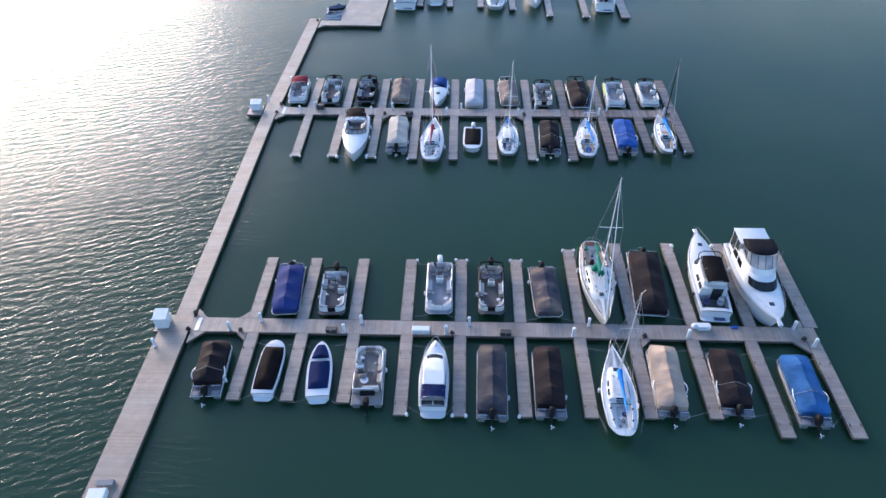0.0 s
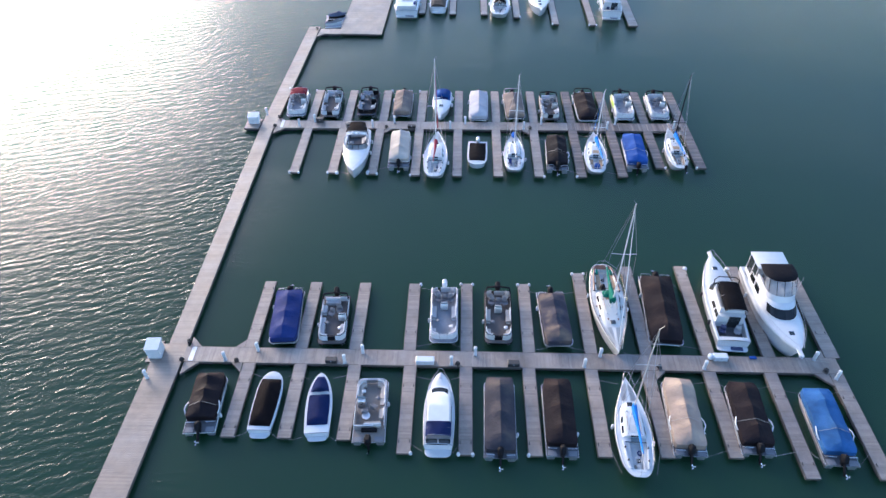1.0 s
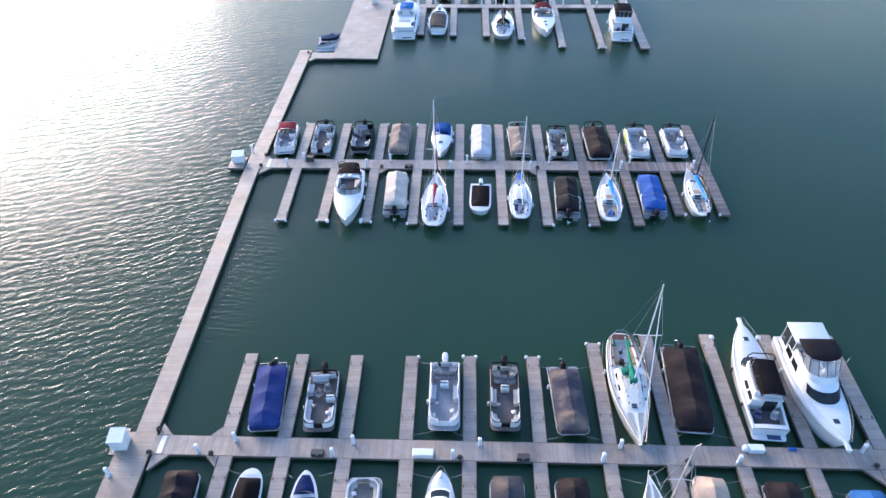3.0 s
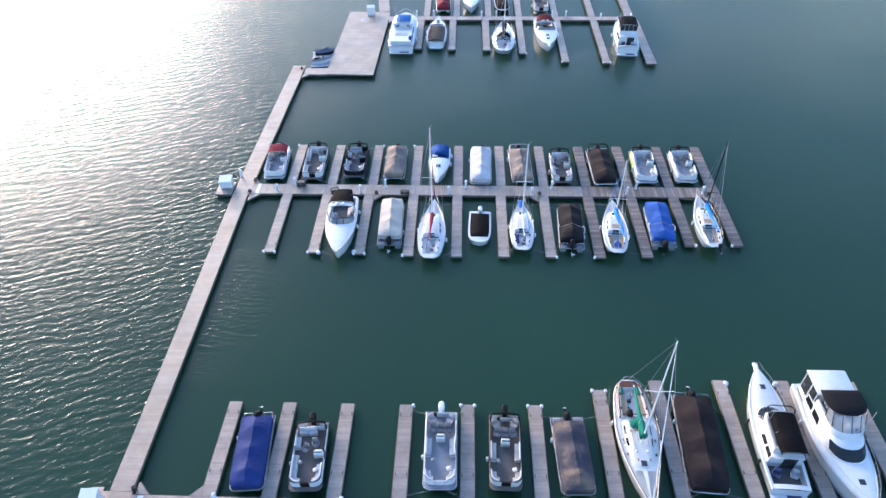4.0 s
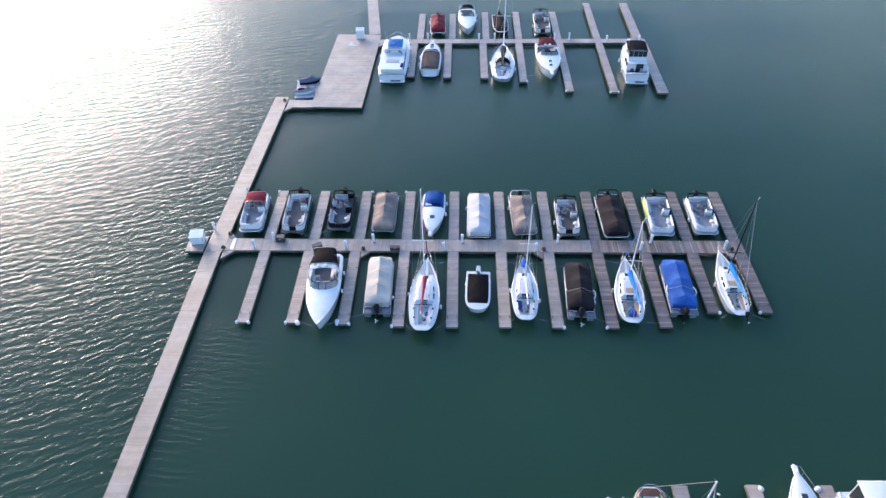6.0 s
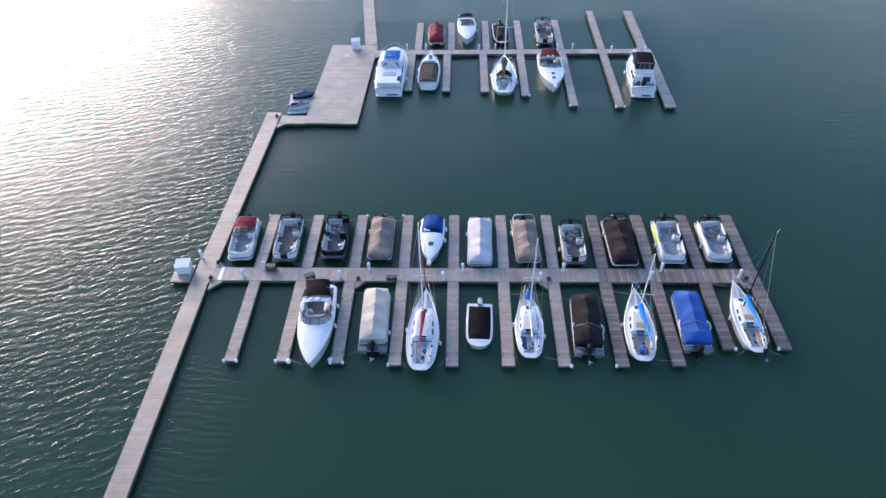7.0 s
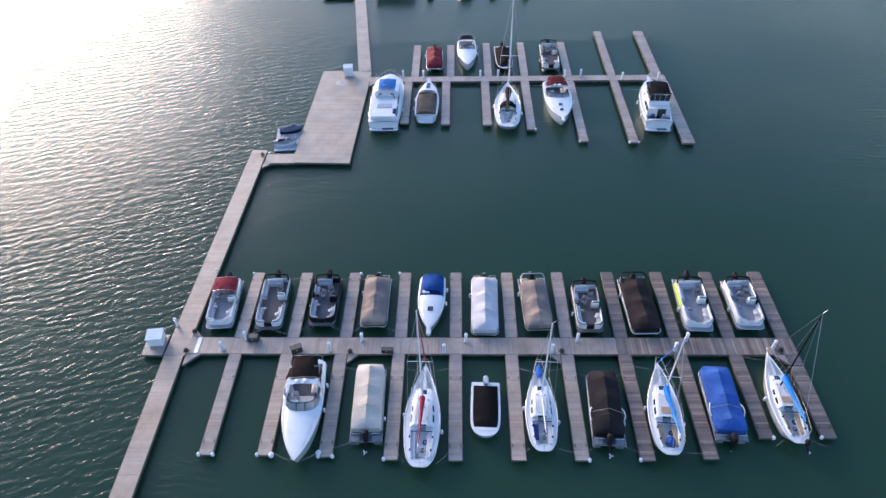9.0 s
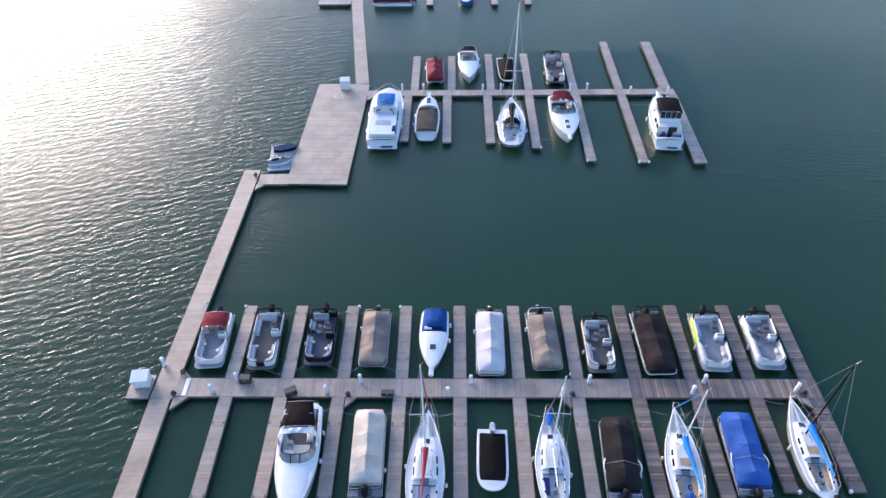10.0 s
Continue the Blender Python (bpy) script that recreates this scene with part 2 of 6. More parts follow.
for m, k in ((VINYL_CLEAR, 0.5), (SCREEN, 0.74)):
    m.node_tree.nodes["Principled BSDF"].inputs["Alpha"].default_value = k
WOOD_SPAR = stuff("weathered_spar", (0.43, 0.40, 0.37), 0.4, amount=(0.15, 0.1))
TEAK = stuff("weathered_teak", (0.33, 0.22, 0.13), 0.6, amount=(0.25, 0.2))
ROPE = stuff("pale_dock_line", (0.34, 0.32, 0.29), 0.9)
PLASTIC = stuff("white_plastic", (0.55, 0.56, 0.56), 0.4, amount=(0.05, 0.05))
GALV = stuff("galvanised_plate", (0.48, 0.50, 0.52), 0.45, metal=0.6, amount=(0.15, 0.15))
SPAR = stuff("white_spar", (0.58, 0.58, 0.57), 0.35, amount=(0.04, 0.04))
LIME = stuff("lime_vinyl_wrap", (0.42, 0.62, 0.06), 0.35, amount=(0.08, 0.05))
BLUE_TRIM = stuff("blue_gelcoat", (0.03, 0.07, 0.24), 0.25, coat=0.3, amount=(0.08, 0.05))
PLATFORM = stuff("grey_cube_plastic", (0.33, 0.32, 0.33), 0.6, amount=(0.15, 0.1))
DARK_BOX = stuff("brown_black_box", (0.032, 0.028, 0.026), 0.6)
C_NAVY = canvas("navy_canvas", (0.014, 0.027, 0.110))
C_ROYAL = canvas("royal_blue_canvas", (0.024, 0.070, 0.25))
C_SKY = canvas("faded_blue_canvas", (0.022, 0.095, 0.33), 0.35)
C_BROWN = canvas("dark_brown_canvas", (0.0115, 0.0082, 0.0100), 0.3, (0.022, 0.0140, 0.0130))
C_BLACK = canvas("black_canvas", (0.009, 0.0075, 0.009), 0.25)
C_CHAR = canvas("charcoal_canvas", (0.036, 0.035, 0.044), 0.3, (0.085, 0.070, 0.062))
C_PATCHY = canvas("patchy_grey_canvas", (0.045, 0.043, 0.056), 0.3, (0.17, 0.125, 0.09))
C_SLATE = canvas("slate_canvas", (0.085, 0.095, 0.13), 0.25)
C_BLEACH = canvas("bleached_taupe_canvas", (0.15, 0.125, 0.115), 0.25, (0.31, 0.235, 0.175))
C_FADED = canvas("dull_blue_canvas", (0.025, 0.085, 0.215), 0.45)
C_TAUPE = canvas("taupe_canvas", (0.17, 0.135, 0.112), 0.25)
C_TAN = canvas("tan_canvas", (0.29, 0.225, 0.18), 0.3, (0.40, 0.31, 0.23))
C_CREAM = canvas("cream_canvas", (0.38, 0.345, 0.30), 0.2)
C_WHITE = canvas("white_canvas", (0.37, 0.365, 0.385), 0.15)
C_BRIGHT = canvas("bright_azure_canvas", (0.05, 0.23, 0.60), 0.2)
C_RED = canvas("red_canvas", (0.29, 0.034, 0.055), 0.2, (0.37, 0.085, 0.11))
C_MAROON = canvas("maroon_canvas", (0.135, 0.016, 0.024), 0.25)
C_WINE = canvas("dark_wine_canvas", (0.065, 0.014, 0.022), 0.25)
C_GREEN = canvas("green_canvas", (0.01, 0.13, 0.09), 0.2)
C_SAIL = canvas("bright_blue_sailcloth", (0.03, 0.20, 0.60), 0.25)

# ---- mesh tools ----
def thing(name, m, label, category, group="", kind=""):
    ob = new(name)
    ob.matrix_basis = m
    ob.empty_display_size = 0.3
    return tagged(ob, label, category, group, kind)


def part(name, bm, material, parent, label="", smooth=0.0, kind=""):
    me = bpy.data.meshes.new(name)
    bmesh.ops.recalc_face_normals(bm, faces=bm.faces)
    bm.to_mesh(me)
    bm.free()
    me.materials.append(material)
    if smooth:
        me.shade_smooth()
        me.set_sharp_from_angle(angle=radians(smooth))
    ob = new(name, me)
    ob.parent = parent
    return tagged(ob, label, "", "", kind)


def loft(bm, rings, closed=True, caps=True):
    """Faces between rings of equally many points."""
    vs = [[bm.verts.new(p) for p in ring] for ring in rings]
    n = len(rings[0])
    for a, b in zip(vs, vs[1:]):
        for i in range(n if closed else n - 1):
            j = (i + 1) % n
            bm.faces.new((a[i], a[j], b[j], b[i]))
    if caps and closed:
        bm.faces.new(vs[0][::-1])
        bm.faces.new(vs[-1])
    return vs


def rbox(bm, x, y, z, sx, sy, sz, b=0.03, top=1.0, lean=0.0):
    """A box with its middle at x, y and its foot at z, with worn edges; top: how much of its width the upper end keeps."""
    b = min(b, sx * 0.3, sy * 0.3, sz * 0.3)

    def ring(zz, inset, k, shift):
        hx, hy = (sx / 2) * k - inset, (sy / 2) * k - inset
        c = b
        pts = [(hx, -hy + c), (hx, hy - c), (hx - c, hy), (-hx + c, hy), (-hx, hy - c), (-hx, -hy + c), (-hx + c, -hy), (hx - c, -hy)]
        return [(x + px, y + py + shift, zz) for px, py in pts]

    loft(bm, [ring(z, b * 0.6, 1, 0), ring(z + b, 0, 1, 0), ring(z + sz - b, 0, top, lean), ring(z + sz, b * 0.8, top, lean)])


def plate(bm, x, y, z, sx, sy, sz, r):
    """A flat plate with its middle at x, y, its two corners at -y rounded."""
    hx, hy = sx / 2, sy / 2
    right = [(hx, hy), (hx, -hy + r)] + [(hx - r + r * math.cos(a), -hy + r - r * math.sin(a)) for a in (math.pi / 2 * i / 6 for i in range(1, 7))]
    pts = right + [(-px, py) for px, py in right[::-1]]
    loft(bm, [[(x + px * k, y + py, z + zz) for px, py in pts] for zz, k in ((0, 0.97), (0.02, 1.0), (sz - 0.02, 1.0), (sz, 0.98))])


def tube(bm, pts, r, n=6, taper=None, closed=False):
    """A round bar along points; taper: the radius at its end."""
    pts = [Vector(p) for p in pts]
    rings = []
    for i, p in enumerate(pts):
        a, c = pts[max(i - 1, 0)], pts[min(i + 1, len(pts) - 1)]
        if closed:
            a, c = pts[i - 1], pts[(i + 1) % len(pts)]
        d = (c - a).normalized()
        u = d.cross(Vector((0, 0, 1)))
        u = u.normalized() if u.length > 0.05 else d.cross(Vector((0, 1, 0))).normalized()
        w = d.cross(u)
        k = r if taper is None else r + (taper - r) * i / max(len(pts) - 1, 1)
        rings.append([p + k * (math.cos(q) * u + math.sin(q) * w) for q in (math.tau * j / n for j in range(n))])
    if closed:
        rings.append(rings[0])
    loft(bm, rings, True, not closed)


def ball(bm, x, y, z, r, squash=1.0, n=10):
    rings = []
    for i in range(1, 6):
        a = math.pi * i / 6
        rings.append([(x + r * math.sin(a) * math.cos(q), y + r * math.sin(a) * math.sin(q), z - r * squash * math.cos(a)) for q in (math.tau * j / n for j in range(n))])
    loft(bm, rings)


def sack(bm, x, y, z, rx, ry, rz, n=14):
    """A slack cloth bundle."""
    rings = []
    for i in range(1, 9):
        a = math.pi * i / 9
        ring = []
        for j in range(n):
            q = math.tau * j / n
            k = 1 + 0.28 * noise.noise(Vector((math.cos(q) * 1.4 + x, math.sin(q) * 1.4 + y, a * 1.3)))
            ring.append((x + rx * k * math.sin(a) * math.cos(q), y + ry * k * math.sin(a) * math.sin(q), z - rz * math.cos(a) * (0.8 + 0.2 * k)))
        rings.append(ring)
    loft(bm, rings)


def sag(a, b, drop, n=8):
    a, b = Vector(a), Vector(b)
    return [a.lerp(b, i / n) - Vector((0, 0, drop * 4 * (i / n) * (1 - i / n))) for i in range(n + 1)]


def wrinkle(x, y, seed, size):
    return noise.noise(Vector((x * 0.9 + seed * 7.3, y * 0.7, seed))) * size + noise.noise(Vector((x * 2.6 + seed, y * 2.1, seed * 3.1))) * size * 0.5


# ---- water ----
bm = bmesh.new()
bmesh.ops.create_grid(bm, x_segments=8, y_segments=8, size=2200)
water = part("water", bm, WATER, None)
tagged(water, "dark green lake water with wind ripples", "water", "", "structure")
# unseen plane added below: returns green light, less of it between docks and boats
bm = bmesh.new()
bmesh.ops.create_grid(bm, x_segments=8, y_segments=8, size=2200)
bed = part("backscatter_plane", bm, BACKSCATTER, None)
bed.location = (0, 0, -0.8)
tagged(bed, "unseen green plane standing in for light scattered back by the water", "lake bed", "", "structure")


# ---- piers ----
DECK = 0.5                             # height of the boards above the water


def boards(bm, w, l, z, rng, pitch=0.15, gap=0.008, thick=0.038):
    """Boards laid across a deck w wide and l long, from y = 0 on."""
    n = max(1, round(l / pitch))
    p = l / n
    for i in range(n):
        y0, y1 = i * p + gap / 2, (i + 1) * p - gap / 2
        dz, e, e2 = rng.uniform(-0.003, 0.003), rng.uniform(-0.012, 0.012), rng.uniform(-0.012, 0.012)
        x0, x1 = -w / 2 + e, w / 2 + e2
        lo = [bm.verts.new((x, y, z - thick)) for x, y in ((x0, y0), (x1, y0), (x1, y1), (x0, y1))]
        hi = [bm.verts.new((x, y, z + dz)) for x, y in ((x0, y0), (x1, y0), (x1, y1), (x0, y1))]
        bm.faces.new(hi)
        for k in range(4):
            bm.faces.new((lo[k], lo[(k + 1) % 4], hi[(k + 1) % 4], hi[k]))


def pier(name, a, b, w, label, group="", kind="", seed=1, pads=0.0, deck=None):
    """A floating dock from a to b: boards, side beams, cross beams at the ends and floats under it."""
    a, b = Vector((*a, 0)), Vector((*b, 0))
    l = (b - a).length
    yaw = math.degrees(math.atan2(-(b - a).x, (b - a).y))
    rng = random.Random(seed)
    ob = thing(name, pose(a.x, a.y, 0, 0, 0, yaw), label, "dock", group, kind)
    bm = bmesh.new()
    boards(bm, w - 0.1, l, DECK, rng)
    part("decking", bm, deck or BOARDS, ob, {OLD_DIM_BOARDS: "old brown boards, colour also darkened for weak sun sheen", TAN_BOARDS: "tan boards"}.get(deck, "weathered grey-brown boards"), kind="stuff")
    for s in (-1, 1):
        bm = bmesh.new()
        rbox(bm, s * (w / 2 - 0.04), l / 2, DECK - 0.26, 0.07, l, 0.25, 0.012)
        part("side_beam", bm, TIMBER, ob)
    for y in (0.05, l - 0.05):
        bm = bmesh.new()
        rbox(bm, 0, y, DECK - 0.27, w - 0.16, 0.08, 0.22, 0.012)
        part("end_beam", bm, TIMBER, ob)
    if pads:
        bm = bmesh.new()
        rbox(bm, 0, 0, DECK - 0.2, 0.09, 0.42, 0.21, 0.02)
        pad = part("rub_pad", bm, RUBBER, ob, "black rubber pad on the dock edge")
        count = int(l / pads)
        for i in range(count):
            for side in (-1, 1):
                o = pad if i == 0 and side < 0 else new("rub_pad", pad.data)
                o.parent, o.location = ob, (side * (w / 2 + 0.035), (i + 0.6) * pads, 0)
    n = max(2, round(l / 3.2))
    fl = bmesh.new()
    rbox(fl, 0, 0, -0.12, w * 0.82, l / n * 0.72, 0.36, 0.05)
    first = part("float", fl, FLOAT, ob, "black plastic float")
    first.location = (0, l / n * 0.5, 0)
    for i in range(1, n):
        o = new("float", first.data)
        o.parent, o.location = ob, (0, l / n * (i + 0.5), 0)
    return ob


def gusset(x, y, sx, sy, size, label):
    """A triangular corner deck between a walkway and a finger, on brackets."""
    ob = thing("corner_deck", pose(x, y, 0), label, "dock", "corner decks")
    bm = bmesh.new()
    rng = random.Random(int(abs(x * 31 + y * 17)))
    n = 6
    for i in range(n):
        u0, u1 = size * i / n + 0.006, size * (i + 1) / n - 0.006
        z = DECK + rng.uniform(-0.002, 0.002)
        q = [(sx * u0, 0), (sx * u1, 0), (sx * u1, sy * (size - u1)), (sx * u0, sy * (size - u0))]
        lo, hi = ([bm.verts.new((px, py, zz)) for px, py in q] for zz in (z - 0.04, z))
        bm.faces.new(hi), bm.faces.new(lo[::-1])
        for k in range(4):
            bm.faces.new((lo[k], lo[(k + 1) % 4], hi[(k + 1) % 4], hi[k]))
    bmesh.ops.remove_doubles(bm, verts=bm.verts, dist=1e-5)
    part("decking", bm, BOARDS, ob, kind="stuff")
    bm = bmesh.new()
    tube(bm, [(sx * size, 0, DECK - 0.14), (0, sy * size, DECK - 0.14)], 0.07, 6)
    part("edge_beam", bm, TIMBER, ob)
    return ob


FINGER = "narrow floating finger dock with weathered grey-brown boards"
# (x of its middle, outer y) along each side of the three piers, then the two edges of the walkway between them
NEAR_S = [(-16.95, 45.55), (-12.5, 45.55), (-7.85, 45.5), (-3.1, 44.45), (1.65, 44.45), (6.98, 44.5), (12.25, 44.55), (17.0, 44.6), (22.15, 44.7), (27.25, 43.15), (32.72, 43.2)]
NEAR_N = [(-17.25, 62.5), (-12.8, 62.5), (-8.05, 62.5), (-3.28, 62.5), (1.7, 62.6), (7.12, 62.65), (12.5, 64.25), (17.3, 65.3), (22.6, 65.45), (27.75, 65.5), (33.1, 65.5)]
MID_S = [(-18.6, 80.4), (-14.1, 80.4), (-9.4, 80.3), (-4.4, 80.1), (0.5, 80.05), (5.3, 80.1), (10.05, 80.12), (14.95, 80.15), (19.7, 80.3), (24.35, 82.06), (29.1, 82.1)]
MID_N = [(-18.6, 99.68), (-13.9, 99.66), (-9.2, 99.65), (-4.34, 99.65), (0.52, 99.65), (5.4, 99.65), (10.2, 99.68), (15.0, 99.7), (19.65, 99.72), (24.35, 99.72), (29.0, 99.74)]
FAR_S = [(-6.0, 125.7), (-0.85, 125.4), (4.4, 125.2), (9.8, 124.2), (15.9, 121.6), (21.85, 121.3), (28.3, 121.1)]
FAR_N = [(-5.2, 146.4), (-0.3, 146.4), (4.9, 146.9), (9.9, 147.0), (15.85, 147.0), (21.8, 150.4), (27.9, 150.3)]
A0, A1, B0, B1, C0, C1 = 52.68, 54.4, 89.9, 91.75, 135.85, 137.25


def finger_row(rows, inner, group, outer_w=1.13, pads=0.0, old_dim_from=99.0):
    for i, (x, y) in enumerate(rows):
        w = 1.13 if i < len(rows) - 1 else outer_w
        pier("finger_dock", (x, inner), (x, y), w, FINGER, group, seed=int(x * 10 + y), pads=pads, deck=OLD_DIM_BOARDS if x > old_dim_from else None)


pier("pier_walkway", (-22.9, (A0 + A1) / 2), (33.3, (A0 + A1) / 2), A1 - A0, "floating walkway of weathered boards between two rows of slips", kind="structure", seed=3)
pier("pier_walkway", (-22.95, (B0 + B1) / 2), (14.4, (B0 + B1) / 2), B1 - B0, "floating walkway of weathered boards between two rows of slips", kind="structure", seed=4)
pier("pier_walkway", (14.42, (B0 + B1) / 2), (29.65, (B0 + B1) / 2), B1 - B0, "outer end of a floating walkway, old brown boards also darkened for weak sun sheen", kind="structure", seed=6, deck=OLD_DIM_BOARDS)
pier("pier_walkway", (-11.6, (C0 + C1) / 2), (28.9, (C0 + C1) / 2), C1 - C0, "floating walkway of weathered boards between two rows of slips", kind="structure", seed=5)
finger_row(NEAR_S, A0, "finger docks of the near pier", 1.2)
finger_row(NEAR_N, A1, "finger docks of the near pier", 1.3)
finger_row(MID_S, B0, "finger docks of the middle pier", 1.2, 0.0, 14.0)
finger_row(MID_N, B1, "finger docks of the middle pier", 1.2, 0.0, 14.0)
finger_row(FAR_S, C0, "finger docks of the far pier", 1.5, 1.35)
finger_row(FAR_N, C1, "finger docks of the far pier", 1.4, 1.35)
MAIN = "long floating main walkway with weathered brown boards"
pier("main_walkway", (-24.35, 20.0), (-24.2, 54.6), 2.75, MAIN + ", its wide part", kind="structure", seed=11, deck=TAN_BOARDS)
pier("main_walkway", (-23.75, 54.62), (-23.95, 89.7), 1.75, MAIN, kind="structure", seed=12, deck=TAN_BOARDS)
pier("main_walkway", (-23.9, 89.72), (-23.0, 120.1), 1.9, MAIN, kind="structure", seed=13, deck=TAN_BOARDS)
pier("service_pad", (-25.9, 89.75), (-25.9, 92.0), 1.95, "small square side deck carrying a white locker", kind="structure", seed=14)
pier("service_pad", (-25.55, 52.6), (-25.55, 54.9), 1.0, "small square side deck carrying a white locker", kind="structure", seed=15)
pier("cross_walkway", (-21.95, 118.4), (-18.5, 118.4), 1.9, "short cross walkway joining the broad deck", kind="structure", seed=16, deck=TAN_BOARDS)
pier("broad_deck", (-15.35, 117.5), (-14.7, 138.9), 6.9, "broad rectangular floating deck with tan boards", kind="structure", seed=17, deck=TAN_BOARDS)
pier("main_walkway", (-12.3, 138.95), (-15.9, 166.0), 1.85, MAIN, kind="structure", seed=18, deck=TAN_BOARDS)
pier("pier_walkway", (-22.0, 164.6), (-16.8, 164.6), 1.7, "floating side walkway at the end of the harbour", kind="structure", seed=19)
for gx, gy, sx, sy, size in ((-22.62, A1, 1, 1, 1.0), (-22.62, A0, 1, -1, 1.3), (-17.8, A1, -1, 1, 0.8), (-17.55, A0, -1, -1, 0.9), (17.6, A0, 1, -1, 0.9), (32.1, A0, -1, -1, 1.2), (32.4, A1, -1, 1, 0.8),
                             (-22.9, B1, 1, 1, 0.9), (-22.9, B0, 1, -1, 1.2), (-8.8, B0, 1, -1, 0.9), (9.45, B0, -1, -1, 0.9), (28.5, B0, -1, -1, 0.9), (-22.05, 117.45, 1, -1, 0.9), (-11.3, C0, 1, -1, 1.0), (27.5, C1, -1, 1, 0.9)):
    gusset(gx, gy, sx, sy, size, "small triangular corner deck stiffening a dock joint")

# ---- boats: shared parts ----
def outboard(parent, x, y, z, material, up=False, size=1.0):
    """An outboard motor on the stern (towards -y), its leg in the water or tilted up."""
    ob = new("outboard_motor")
    ob.parent = parent
    ob.matrix_basis = pose(x, y, z, -48 if up else -6, 0, 0) @ Matrix.Scale(size, 4)
    bm = bmesh.new()
    rings = []
    for zz, a, b, sh in ((0.1, 0.15, 0.24, 0), (0.2, 0.2, 0.31, -0.02), (0.42, 0.22, 0.34, -0.03), (0.6, 0.2, 0.31, -0.05), (0.7, 0.12, 0.2, -0.06)):
        rings.append([(a * math.copysign(abs(math.cos(q)) ** 0.7, math.cos(q)), sh - 0.2 + b * math.copysign(abs(math.sin(q)) ** 0.7, math.sin(q)), zz) for q in (math.tau * i / 12 for i in range(12))])
    loft(bm, rings)
    part("cowling", bm, material, ob, smooth=40)
    bm = bmesh.new()
    rbox(bm, 0, -0.2, -0.6, 0.14, 0.24, 0.72, 0.04)
    rbox(bm, 0, -0.26, -0.72, 0.1, 0.5, 0.1, 0.03)
    rbox(bm, 0, 0.0, -0.1, 0.3, 0.16, 0.3, 0.03)
    part("leg", bm, BLACK, ob)
    bm = bmesh.new()
    for k in range(3):
        a = math.tau * k / 3
        v = [(0.03 * math.cos(a + 1.6), -0.54, -0.67 + 0.03 * math.sin(a + 1.6)), (0.17 * math.cos(a - 0.3), -0.52, -0.67 + 0.17 * math.sin(a - 0.3)), (0.17 * math.cos(a + 0.4), -0.57, -0.67 + 0.17 * math.sin(a + 0.4))]
        lo, hi = [bm.verts.new(p) for p in v], [bm.verts.new((p[0], p[1] - 0.015, p[2])) for p in v]
        bm.faces.new(lo), bm.faces.new(hi[::-1])
        for i in range(3):
            bm.faces.new((lo[i], lo[(i + 1) % 3], hi[(i + 1) % 3], hi[i]))
    ball(bm, 0, -0.54, -0.67, 0.05)
    part("propeller", bm, ALLOY, ob, smooth=40)
    return ob


def cover(parent, l, w, foot, edge, ridge, material, seed=1, peaks=(0.2, 0.5, 0.8), name="canvas_cover", label="", y=0.0, lift=0.16, nose=0.0):
    """A canvas cover over a frame: skirt, shoulders and a sagging ridge over its poles. nose: how far the bow end narrows."""
    bm = bmesh.new()
    nx, ny = 15, 40
    rings = []
    for j in range(ny + 1):
        v = j / ny
        yy = y - l / 2 + l * v
        end = min(1.0, min(v, 1 - v) / 0.16)
        rise = math.sin(end * math.pi / 2) ** 0.7
        pole = max(0.6 * math.exp(-((v - p) / 0.1) ** 2) + 0.4 * math.exp(-abs(v - p) / 0.03) for p in peaks)
        top = edge + (ridge - edge) * rise * (0.66 + 0.34 * pole)
        taper = (1.0 - nose * max(0.0, (v - 0.8) / 0.2) ** 3.0) * (1.0 - 0.1 * max(0.0, (0.06 - v) / 0.06) ** 2)
        ring = []
        for i in range(nx):
            u = -1 + 2 * i / (nx - 1)
            a = abs(u)
            if a > 0.86:
                k = (a - 0.86) / 0.14
                xx, zz = math.copysign(0.97 + 0.03 * k, u), edge + (foot - edge) * k
            else:
                k = a / 0.86
                xx, zz = math.copysign(0.97 * k, u), edge + (top - edge) * (1 - k)
            amp = 0.055 if a < 0.86 else 0.025
            wv = wrinkle(xx * w / 2, yy, seed, amp)
            fold = 0.03 * math.sin(yy * 5.0 + seed * 2 + 2.2 * u) * (1 - end * 0.6) if a < 0.86 else 0.0
            ring.append((xx * w / 2 * taper + wv * 0.4, yy, zz + wv + fold))
        rings.append(ring)
    loft(bm, rings, False, False)
    for ring in (rings[0], rings[-1]):
        low = [bm.verts.new((p[0], p[1], foot)) for p in ring]
        up = [bm.verts.new(p) for p in ring]
        for i in range(nx - 1):
            bm.faces.new((low[i], low[i + 1], up[i + 1], up[i]))
    bmesh.ops.remove_doubles(bm, verts=bm.verts, dist=0.002)
    return part(name, bm, material, parent, label, smooth=24)


def rail(parent, pts, r=0.022, name="rail", material=None, n=6, closed=False, label=""):
    bm = bmesh.new()
    tube(bm, pts, r, n, closed=closed)
    return part(name, bm, material or STEEL, parent, label, smooth=60)


